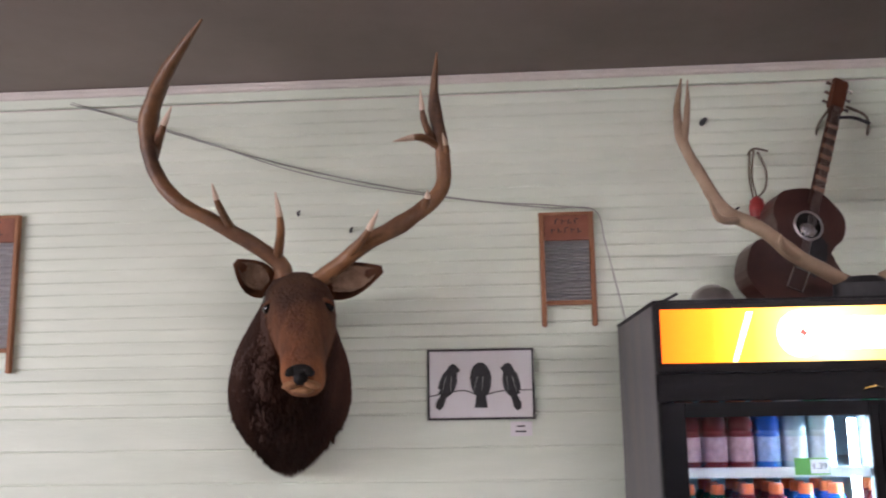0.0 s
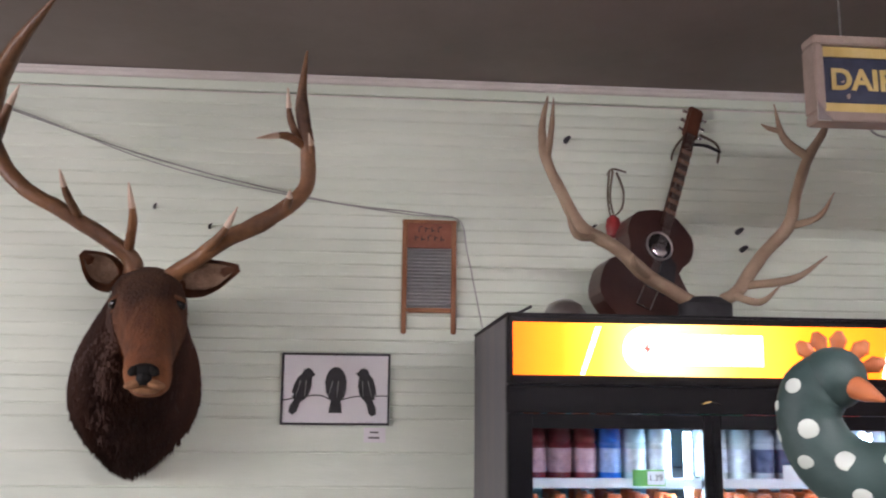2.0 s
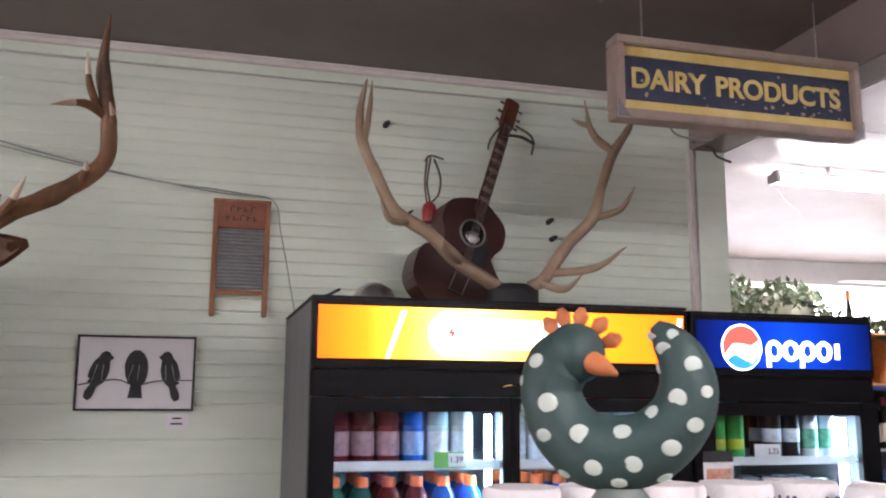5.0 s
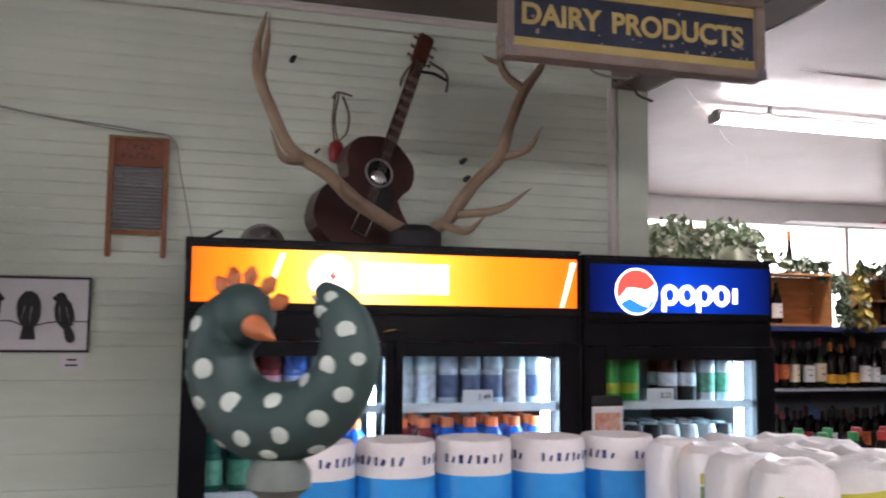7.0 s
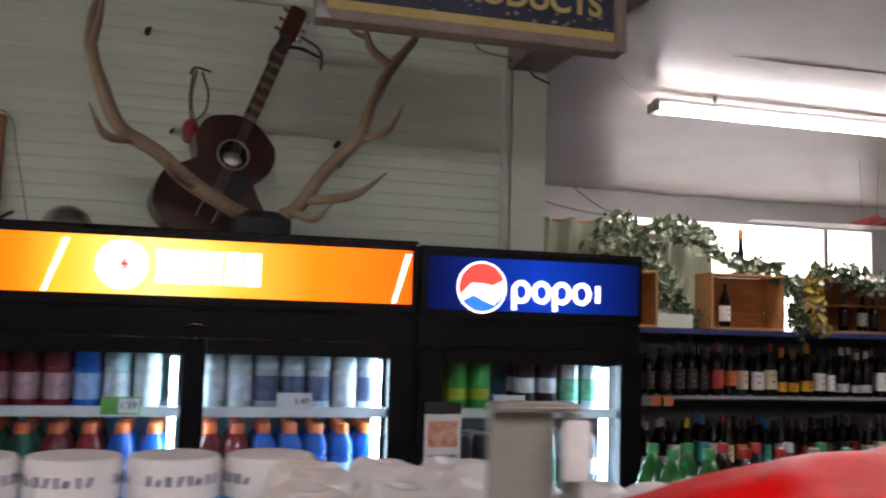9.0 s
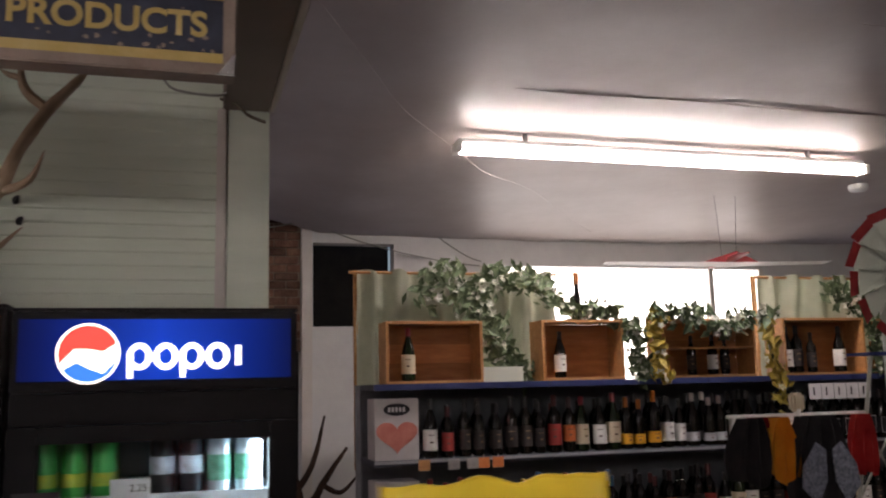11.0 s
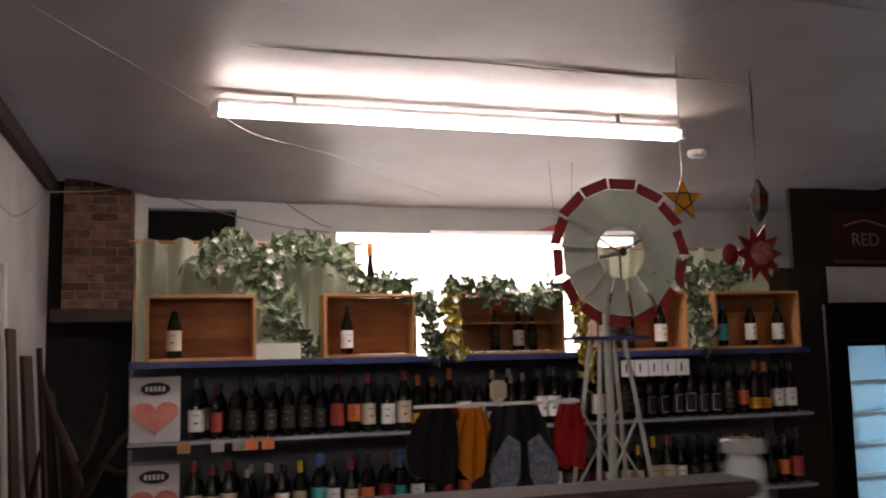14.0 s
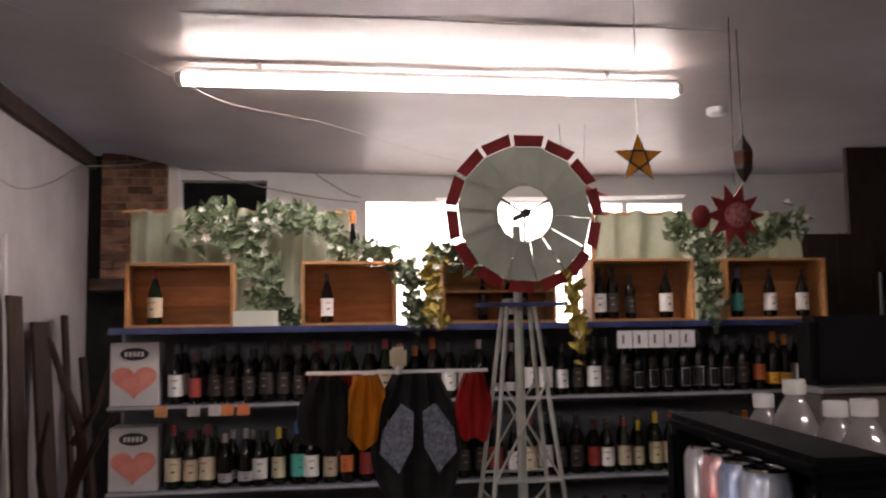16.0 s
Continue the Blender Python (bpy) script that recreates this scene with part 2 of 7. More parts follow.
# back wall with the bright opening and the dark hatch
bm = bmesh.new()
HX0, HX1, HZ0, HZ1 = 4.26, 4.95, 2.3, 3.0
WX0, WX1, WZ0, WZ1 = 5.72, 8.6, 1.7, 2.83
for x0, x1, z0, z1 in ((4.16, HX0, 0, CEIL2), (HX0, HX1, 0, HZ0), (HX0, HX1, HZ1, CEIL2), (HX1, WX0, 0, CEIL2), (WX0, WX1, 0, WZ0), (WX0, WX1, WZ1, CEIL2), (WX1, 11.2, 0, CEIL2)):
    box(bm, x0, x1, BACK_Y, BACK_Y + 0.15, z0, z1)
structure("wall_back", bm, M_PLASTER, "white back wall of the wine room")
# black sheet behind the opening, painted as the shade inside it
structure("wall_hatch", boxbm(HX0 - 0.05, HX1 + 0.05, BACK_Y + 0.45, BACK_Y + 0.5, HZ0 - 0.1, HZ1 + 0.1), M_DARK, "near-black sheet painted as the shade inside the hatch")
structure("trim_post", boxbm(4.165, 4.25, BACK_Y - 0.03, BACK_Y - 0.002, 0, CEIL2 - 0.1, bevel=0.004), M_TRIM, "white painted post beside the brick pier")
# the pane itself glows to fill the bright opening behind the shelf
M_DAY = mat("opening_glow", (1.0, 0.99, 0.96), 0.5, emit=5.0)
win = thing("window_1", "bright overexposed window behind the wine shelf", "window", (0, 0, 0), kind="structure")
part("window_pane", boxbm(WX0, WX1, BACK_Y + 0.1, BACK_Y + 0.11, WZ0, WZ1), M_DAY, win, "pane glowing white")
for x in (WX0, 8.0, WX1 - 0.05):
    part("window_frame", boxbm(x, x + 0.05, BACK_Y - 0.005, BACK_Y + 0.09, WZ0, WZ1, bevel=0.004), M_TRIM, win)
# closing walls
structure("wall_right", boxbm(10.42, 10.55, -4.2, 8.0, 0, CEIL2), mat("dark_panelling", (0.025, 0.015, 0.011), 0.8, col2=(0.045, 0.026, 0.018), scale=4, stretch=(1, 6, 1), bump=0.2), "dark wood panelled wall")
# unseen rear wall, its tone chosen dark to reduce bounced fill light
structure("wall_rear", boxbm(-4.2, 11.2, -4.3, -4.15, 0, CEIL2), mat("low_bounce_wall_tone", (0.22, 0.17, 0.13), 0.8, col2=(0.30, 0.24, 0.19), scale=3), "unseen wall behind the walker, toned dark to cut bounced light")
bm = bmesh.new()
for y0, y1, z0, z1 in ((-4.2, -1.6, 0, CEIL), (2.4, 3.8, 0, CEIL), (-1.6, 2.4, 0, 0.7), (-1.6, 2.4, 3.0, CEIL)):
    box(bm, -4.2, -4.05, y0, y1, z0, z1)
structure("wall_front", bm, M_PLASTER, "shop front wall with a wide window")


def strip_light(name, x0, x1, y, z, label, group=""):
    t = thing(name, label, "ceiling light", ((x0 + x1) / 2, y, z), group)
    h = (x1 - x0) / 2
    part("housing", boxbm(-h, h, -0.032, 0.032, 0.05, 0.085, bevel=0.008), M_WHITE, t)
    for s in (-1, 1):
        part("end_cap", boxbm(s * h - 0.018, s * h + 0.018, -0.052, 0.052, 0.0, 0.06, bevel=0.006), M_WHITE, t, "grey lamp holder")
        part("tube", tube(bmesh.new(), [(-h + 0.02, s * 0.027, 0.022), (h - 0.02, s * 0.027, 0.022)], [0.0175, 0.0175], n=1, seg=12), M_TUBE, t, "lit fluorescent tube", True)
        part("bracket", boxbm(s * h * 0.7 - 0.01, s * h * 0.7 + 0.01, -0.01, 0.01, 0.088, CEIL2 - z if x0 > 3 else CEIL - z), M_WHITE, t)
    return t


strip_light("strip_light", 4.66, 7.33, 4.86, 3.035, "long white double fluorescent strip light, lit", "strip lights")
# the next three strips are unseen, added and placed as fill light
strip_light("strip_light", 6.5, 7.5, -0.4, 3.035, "short strip light out of view, added as fill", "strip lights")
strip_light("strip_light", 0.9, 3.5, -0.9, 2.93, "long white double fluorescent strip light, lit", "strip lights")
strip_light("strip_light", 2.7, 5.3, -2.2, 2.93, "long white double fluorescent strip light, lit", "strip lights")

# ---- elk head on the wall ----
M_FUR = mat("brown_fur", (0.060, 0.020, 0.009), 0.85, col2=(0.20, 0.080, 0.032), scale=9, bump=0.45, bscale=170, stretch=(1, 1, 0.5))
M_MANE = mat("dark_mane", (0.026, 0.010, 0.007), 0.9, col2=(0.075, 0.030, 0.016), scale=5, bump=0.8, bscale=110, stretch=(1, 1, 0.35))
M_MUZZLE = mat("tan_muzzle", (0.15, 0.058, 0.022), 0.8, col2=(0.34, 0.17, 0.075), scale=16, bump=0.5, bscale=120)
M_EARIN = mat("inner_ear_fur", (0.10, 0.055, 0.03), 0.9, col2=(0.22, 0.14, 0.09), scale=18, bump=0.6, bscale=90)
M_EYE = mat("dark_glass_eye", (0.006, 0.004, 0.003), 0.22)
M_NOSE = mat("wet_nose", (0.006, 0.005, 0.005), 0.6, bump=0.3, bscale=90)
M_NOSE.node_tree.nodes["Principled BSDF"].inputs["Specular IOR Level"].default_value = 0.2
M_ANTLER = mat("brown_antler", (0.030, 0.013, 0.009), 0.42, col2=(0.32, 0.15, 0.06), scale=2.6, bump=0.5, bscale=45)
M_TIP = mat("ivory_tip", (0.72, 0.60, 0.48), 0.45, col2=(0.55, 0.40, 0.28), scale=10, bump=0.2)
M_BONE = mat("weathered_antler", (0.25, 0.17, 0.11), 0.6, col2=(0.38, 0.28, 0.19), scale=6, bump=0.4, bscale=40)
M_FACE = mat("elk_face_fur", (0.060, 0.022, 0.010), 0.9, col2=(0.15, 0.060, 0.024), scale=13, bump=0.9, bscale=110, stretch=(1, 1, 0.4))
nt = M_FACE.node_tree
pos, sep, ramp, mul = (nt.nodes.new("ShaderNode" + k) for k in ("TexCoord", "SeparateXYZ", "ValToRGB", "Mix"))
mul.data_type, mul.blend_type = "RGBA", "MULTIPLY"
mul.inputs[0].default_value = 1.0
rng_z = nt.nodes.new("ShaderNodeMapRange")
rng_z.inputs["From Min"].default_value, rng_z.inputs["From Max"].default_value = -0.08, 0.38
nt.links.new(pos.outputs["Object"], sep.inputs["Vector"])
nt.links.new(sep.outputs["Z"], rng_z.inputs["Value"])
nt.links.new(rng_z.outputs["Result"], ramp.inputs["Fac"])
ramp.color_ramp.elements[0].position, ramp.color_ramp.elements[0].color = 0.12, (2.2, 2.1, 2.0, 1)
ramp.color_ramp.elements[1].position, ramp.color_ramp.elements[1].color = 0.80, (0.55, 0.58, 0.62, 1)
for p_, c_ in ((0.27, (1.9, 1.7, 1.5, 1)), (0.38, (1.25, 1.12, 1.05, 1)), (0.58, (1.1, 1.02, 0.98, 1))):
    ramp.color_ramp.elements.new(p_).color = c_
base_in = nt.nodes["Principled BSDF"].inputs["Base Color"]
nt.links.new(base_in.links[0].from_socket, mul.inputs[6])
nt.links.new(ramp.outputs["Color"], mul.inputs[7])
nt.links.new(mul.outputs[2], base_in)
elk = thing("elk_head", "mounted bull elk head with large antlers on the boarded wall", "hunting trophy", (0.28, WALL_Y - 0.03, 1.8))
IELK = Matrix.Translation((-0.28, -(WALL_Y - 0.03), -1.8))


def loft(bm, rings, seg=22, rough=0.0, taper=0.0):
    """Ellipse rings: centre, two axes as vectors."""
    made = []
    for c, u, v in rings:
        c, u, v = Vector(c), Vector(u), Vector(v)
        ring = []
        for k in range(seg):
            a = 2 * math.pi * k / seg
            q = c + u * math.cos(a) + v * math.sin(a)
            if rough:
                q += (q - c) * rough * noise.noise(q * 11)
            ring.append(bm.verts.new(q))
        made.append(ring)
        if taper:
            for w in ring:
                dz = c.z - w.co.z
                if dz > 0:
                    w.co.x = c.x + (w.co.x - c.x) * (1 - taper * (dz / 0.3) ** 2)
    for a, b in zip(made, made[1:]):
        for k in range(seg):
            bm.faces.new((a[k], a[(k + 1) % seg], b[(k + 1) % seg], b[k]))
    bm.faces.new(made[0])
    bm.faces.new(list(reversed(made[-1])))
    return bm


def elk_part(name, bm, m, label="", smooth=True):
    bmesh.ops.transform(bm, matrix=IELK, verts=bm.verts)
    return part(name, bm, m, elk, label, smooth)


neck = [((0.275, 3.67, 1.76), (0.225, 0, 0), (0, 0.0, 0.30)), ((0.28, 3.58, 1.78), (0.235, 0, 0), (0, 0.05, 0.30)), ((0.30, 3.46, 1.83), (0.21, 0, 0), (0, 0.09, 0.27)),
        ((0.33, 3.36, 1.93), (0.165, 0, 0), (0, 0.11, 0.21)), ((0.36, 3.31, 2.03), (0.13, 0, 0), (0, 0.10, 0.15)), ((0.375, 3.30, 2.12), (0.10, 0, 0), (0, 0.08, 0.07))]
elk_part("neck", loft(bmesh.new(), neck, 30, 0.10, 0.45), M_MANE, "dark shaggy neck mane")
FACE_N = Vector((0, -0.75, 0.66))
HEAD = [((0.365, 3.34, 2.19), 0.07, 0.05), ((0.37, 3.30, 2.175), 0.112, 0.085), ((0.385, 3.235, 2.12), 0.128, 0.112), ((0.405, 3.165, 2.04), 0.122, 0.112), ((0.425, 3.10, 1.965), 0.095, 0.092),
        ((0.445, 3.04, 1.898), 0.074, 0.074), ((0.460, 2.99, 1.845), 0.074, 0.064), ((0.468, 2.965, 1.808), 0.068, 0.052), ((0.472, 2.95, 1.782), 0.050, 0.038), ((0.473, 2.945, 1.772), 0.02, 0.016)]


def face_point(k, ang, out=1.0):
    """A point on the head: k runs from poll to lip, ang 90 is the bridge of the nose."""
    i = min(int(k), len(HEAD) - 2)
    f = k - i
    a = radians(ang)
    c = Vector(HEAD[i][0]).lerp(Vector(HEAD[i + 1][0]), f)
    w = HEAD[i][1] + (HEAD[i + 1][1] - HEAD[i][1]) * f
    d = HEAD[i][2] + (HEAD[i + 1][2] - HEAD[i][2]) * f
    cx, sx = math.cos(a), math.sin(a)
    q = Vector((math.copysign(abs(cx) ** 0.85, cx) * w, 0, 0)) + FACE_N * d * math.copysign(abs(sx) ** 0.85, sx)
    # eye hollows, brow ridges and the long dent under the cheekbone
    side = 1 if cx > 0 else -1
    for k0, a0, sk, sa, amt in ((2.5, 28, 0.30, 16, -0.10), (1.95, 36, 0.35, 18, 0.10), (4.3, 20, 0.7, 22, -0.06), (3.6, 88, 1.0, 26, 0.05), (6.6, 30, 0.5, 20, 0.06)):
        q *= 1 + amt * math.exp(-((k - k0) / sk) ** 2 - (((ang if side > 0 else 180 - ang) - a0) / sa) ** 2)
    return c - FACE_N * d * 0.8 + q * out


bm = bmesh.new()
nk, na = 54, 44
rings = []
for i in range(nk + 1):
    k = (len(HEAD) - 1) * i / nk
    ring = []
    for j in range(na):
        p = face_point(k, 360 * j / na - 90)
        ring.append(bm.verts.new(p + FACE_N * 0.0025 * noise.noise(p * 30)))
    rings.append(ring)
for _ in range(2):
    for a, b, c in zip(rings, rings[1:], rings[2:]):
        for j in range(na):
            b[j].co = b[j].co * 0.5 + (a[j].co + c[j].co) * 0.25
for a, b in zip(rings, rings[1:]):
    for j in range(na):
        bm.faces.new((a[j], a[(j + 1) % na], b[(j + 1) % na], b[j]))
bm.faces.new(rings[0])
bm.faces.new(list(reversed(rings[-1])))
elk_part("face", bm, M_FACE, "brown furred face, tan round the nose")


def blob(name, at, size, m, label="", turn=0.0, seg=14):
    bm = bmesh.new()
    bmesh.ops.create_uvsphere(bm, u_segments=seg, v_segments=seg // 2 + 2, radius=1, matrix=Matrix.Translation(at) @ Matrix.Rotation(turn, 4, "Y") @ Matrix.Diagonal((*size, 1)))
    return elk_part(name, bm, m, label)


blob("nose", (0.472, 2.938, 1.820), (0.042, 0.022, 0.022), M_NOSE, "dark nose pad")
blob("nose_pad", (0.473, 2.932, 1.798), (0.024, 0.018, 0.024), M_NOSE)
for s_ in (-1, 1):
    blob("nostril", (0.472 + s_ * 0.031, 2.926, 1.817), (0.019, 0.012, 0.014), M_DARK, "", s_ * 0.7)
    blob("lip", (0.473 + s_ * 0.028, 2.946, 1.778), (0.036, 0.022, 0.014), M_MUZZLE, "", s_ * 0.25)
    eye = face_point(2.5, 90 - s_ * 64, 1.0)
    blob("eye", eye, (0.026, 0.022, 0.021), M_EYE, "glossy black eye", s_ * 0.5)
    blob("eyelid", eye + Vector((-s_ * 0.008, 0.002, 0.021)), (0.040, 0.024, 0.011), M_FUR, "", s_ * 0.5)
    blob("eyelid", eye + Vector((-s_ * 0.006, 0.006, -0.020)), (0.030, 0.018, 0.008), M_FUR, "", s_ * 0.5)
# thin black tube paints the shade of the mouth crease
elk_part("mouth", tube(bmesh.new(), [(0.43, 2.957, 1.772), (0.455, 2.935, 1.775), (0.473, 2.929, 1.780), (0.491, 2.935, 1.775), (0.515, 2.959, 1.772)], [0.003, 0.0045, 0.003], n=4, seg=8), M_DARK, "dark mouth line")
blob("chin", (0.473, 2.964, 1.760), (0.040, 0.026, 0.013), M_MUZZLE, "tan chin")
# ears: cupped leaves
for s, tip in ((-1, (0.160, 3.240, 2.226)), (1, (0.685, 3.300, 2.194))):
    root = Vector((0.375 + s * 0.10, 3.29, 2.13))
    tip = Vector(tip)
    d = tip - root
    w = Vector((0, 0, 1)).cross(d).cross(d).normalized()
    cup = d.cross(w).normalized()
    if cup.y > 0:
        cup = -cup
    rows = []
    bm = bmesh.new()
    for i in range(9):
        t = i / 8
        half = 0.056 * math.sin(math.pi * (0.16 + 0.82 * t) ** 0.85) + 0.010
        rows.append([bm.verts.new(root + d * t + w * (half * k) - cup * (0.04 * (1 - abs(k) ** 2) * math.sin(math.pi * min(1, t + 0.15)))) for k in (-1, -0.6, -0.2, 0.2, 0.6, 1)])
    for a, b in zip(rows, rows[1:]):
        for k in range(5):
            bm.faces.new((a[k], a[k + 1], b[k + 1], b[k]))
    bmesh.ops.solidify(bm, geom=bm.faces[:], thickness=0.012)
    elk_part("ear", bm, M_FUR, "cupped brown ear with dark rim")
    # pale inner ear
    bm = bmesh.new()
    inner = [[bm.verts.new(root + d * (0.12 + 0.76 * i / 6) + w * (k * (0.042 * math.sin(math.pi * (0.15 + 0.8 * i / 6)) + 0.004)) - cup * (0.026 * (1 - k * k) - 0.006)) for k in (-1, -0.5, 0, 0.5, 1)] for i in range(7)]
    for a, b in zip(inner, inner[1:]):
        for k in range(4):
            bm.faces.new((a[k], a[k + 1], b[k + 1], b[k]))
    elk_part("inner_ear", bm, M_EARIN, "pale tan inner ear")
# hair tufts on neck and brow
rng = random.Random(5)
bm = bmesh.new()
for i in range(11000):
    k = rng.random() * 4.2
    a = rng.uniform(0, 2 * math.pi)
    i0 = int(k)
    f = k - i0
    c = Vector(neck[i0][0]).lerp(Vector(neck[min(i0 + 1, 5)][0]), f)
    u = Vector(neck[i0][1]).lerp(Vector(neck[min(i0 + 1, 5)][1]), f)
    v = Vector(neck[i0][2]).lerp(Vector(neck[min(i0 + 1, 5)][2]), f)
    p = c + u * math.cos(a) + v * math.sin(a)
    if p.z < c.z:
        p.x = c.x + (p.x - c.x) * (1 - 0.45 * ((c.z - p.z) / 0.3) ** 2)
    out = (u * math.cos(a) + v * math.sin(a)).normalized()
    ln = rng.uniform(0.016, 0.034)
    tip = p + out * ln * 0.10 + Vector((rng.uniform(-0.3, 0.3), 0.25, -1)).normalized() * ln
    side = out.cross(Vector((0, 0, 1))).normalized() * 0.0011
    q = [bm.verts.new(p - side - out * 0.01), bm.verts.new(p + side - out * 0.01), bm.verts.new(p + out * 0.008), bm.verts.new(tip)]
    for tri in ((0, 1, 3), (1, 2, 3), (2, 0, 3)):
        bm.faces.new([q[j] for j in tri])
elk_part("mane", bm, M_MANE, "shaggy hair tufts", False)["kind"] = "stuff"
bm = bmesh.new()
for i in range(3200):
    k = rng.random() ** 1.3 * 6.2
    ang = rng.uniform(-20, 200)
    p = face_point(k, ang)
    out = (p - face_point(k, ang, 0.5)).normalized()
    ln = rng.uniform(0.010, 0.020) * (2.6 if k < 1.6 else 0.8)
    lie = Vector((0.1, -0.5, -0.8)) + Vector((rng.uniform(-0.4, 0.4), 0, rng.uniform(-0.2, 0.2)))
    side = out.cross(lie).normalized() * 0.0022
    bm.faces.new([bm.verts.new(q) for q in (p - side - out * 0.002, p + side - out * 0.002, p + out * ln * 0.22 + lie * ln)])
elk_part("face_hair", bm, M_FACE, "short brown hair", False)["kind"] = "stuff"


def antler(name, parent, inv, beam, radii, tines, m, tipm, label):
    bm = bmesh.new()
    tube(bm, beam, radii, n=6, seg=12, knobs=0.22)
    bmesh.ops.transform(bm, matrix=inv, verts=bm.verts)
    ob = part(name, bm, m, parent, label, True)
    for pts, r in tines:
        bm = bmesh.new()
        tube(bm, pts, [r, r * 0.85, r * 0.12], n=5, seg=9, knobs=0.12)
        bmesh.ops.transform(bm, matrix=inv, verts=bm.verts)
        part("tine", bm, m, ob, "", True)
        if tipm:
            bm = bmesh.new()
            line = spline(pts, 6)
            tube(bm, [line[-5], line[-3], Vector(line[-1]) + (line[-1] - line[-3]) * 0.25], [r * 0.72, r * 0.52, 0.002], n=4, seg=8)
            bmesh.ops.transform(bm, matrix=inv, verts=bm.verts)
            part("tip", bm, tipm, ob, "pale polished tip", True)
    return ob


antler("antler", elk, IELK, [(0.325, 3.32, 2.16), (0.296, 3.300, 2.234), (0.123, 3.240, 2.347), (-0.062, 3.220, 2.459), (-0.156, 3.220, 2.604), (-0.164, 3.200, 2.771), (-0.035, 3.050, 2.893), (0.129, 2.900, 2.998)],
       [0.034, 0.03, 0.027, 0.027, 0.028, 0.036, 0.026, 0.004],
       [([(0.303, 3.290, 2.247), (0.339, 3.180, 2.339), (0.340, 3.100, 2.433)], 0.018), ([(0.145, 3.250, 2.342), (0.128, 3.140, 2.408), (0.122, 3.080, 2.469)], 0.016), ([(-0.173, 3.270, 2.619), (-0.118, 3.200, 2.705), (-0.060, 3.140, 2.775)], 0.019)],
       M_ANTLER, M_TIP, "curved brown antler")
antler("antler", elk, IELK, [(0.435, 3.32, 2.15), (0.505, 3.300, 2.199), (0.638, 3.240, 2.281), (0.783, 3.220, 2.354), (0.903, 3.250, 2.471), (0.910, 3.240, 2.615), (0.887, 3.200, 2.784), (0.903, 3.160, 2.954)],
       [0.034, 0.03, 0.03, 0.031, 0.028, 0.028, 0.022, 0.004],
       [([(0.550, 3.280, 2.228), (0.637, 3.180, 2.290), (0.695, 3.100, 2.362)], 0.018), ([(0.832, 3.240, 2.378), (0.858, 3.180, 2.415), (0.865, 3.140, 2.440)], 0.016), ([(0.913, 3.280, 2.563), (0.928, 3.220, 2.609), (0.919, 3.180, 2.654)], 0.015),
        ([(0.906, 3.240, 2.622), (0.840, 3.180, 2.646), (0.756, 3.120, 2.617)], 0.017), ([(0.883, 3.230, 2.635), (0.851, 3.180, 2.715), (0.844, 3.140, 2.800)], 0.015)],
       M_ANTLER, M_TIP, "curved brown antler with forked top")
for s in ((0.325, 3.32, 2.165), (0.435, 3.32, 2.155)):
    elk_part("burr", lathe(bmesh.new(), [(0.036, -0.012), (0.044, 0), (0.042, 0.014), (0.034, 0.02)], 14, s), M_ANTLER, "knobbly antler burr")

# ---- things on the boarded wall ----
M_WB = mat("washboard_wood", (0.26, 0.10, 0.04), 0.6, col2=(0.38, 0.17, 0.075), scale=6, bump=0.2, stretch=(6, 6, 1))
M_ZINC = mat("dull_zinc", (0.50, 0.50, 0.52), 0.5, 0.3, col2=(0.62, 0.62, 0.63), scale=20)
M_WBTOP = mat("stamped_wood", (0.20, 0.06, 0.03), 0.6, col2=(0.30, 0.10, 0.05), scale=14, bump=0.2)


def washboard(x, z_top, label, tall=0.46, wide=0.218):
    t = thing("washboard", label, "washboard", (x, WALL_Y - 0.004, z_top - tall), "washboards on the wall")
    for s in (-1, 1):
        part("leg", boxbm(s * wide / 2 - (0.02 if s > 0 else 0), s * wide / 2 + (0.02 if s < 0 else 0), -0.026, 0, 0, tall, bevel=0.004), M_WB, t)
    part("header", boxbm(-wide / 2 + 0.0205, wide / 2 - 0.0205, -0.022, -0.006, tall - 0.115, tall - 0.012, bevel=0.002), M_WBTOP, t, "dark stamped header board")
    part("rail", boxbm(-wide / 2 - 0.002, wide / 2 + 0.002, -0.028, 0, tall - 0.012, tall, bevel=0.003), M_WB, t)
    part("rail", boxbm(-wide / 2 + 0.0205, wide / 2 - 0.0205, -0.024, -0.004, 0.085, 0.103, bevel=0.003), M_WB, t)
    for k in range(9):
        zc = tall - (0.040 if k < 4 else 0.076)
        x0 = (-0.045 + k * 0.026) if k < 4 else (-0.060 + (k - 4) * 0.026)
        part("lettering", boxbm(x0, x0 + 0.004, -0.0232, -0.022, zc - 0.010, zc + 0.010), M_INK, t)
        part("lettering", boxbm(x0 + 0.005, x0 + 0.016, -0.0232, -0.022, zc + 0.010 - 0.008 * (k % 3), zc + 0.0135 - 0.008 * (k % 3)), M_INK, t)
    bm = bmesh.new()
    n, z0, z1, hw = 120, 0.104, tall - 0.116, wide / 2 - 0.021
    prev = None
    for i in range(n + 1):
        z = z0 + (z1 - z0) * i / n
        y = -0.013 + 0.0045 * math.sin(i / n * 17 * 2 * math.pi)
        row = (bm.verts.new((-hw, y, z)), bm.verts.new((hw, y, z)))
        if prev:
            bm.faces.new((prev[0], prev[1], row[1], row[0]))
        prev = row
    bmesh.ops.solidify(bm, geom=bm.faces[:], thickness=0.001)
    part("scrub_panel", bm, M_ZINC, t, "ribbed zinc scrubbing panel")
    return t


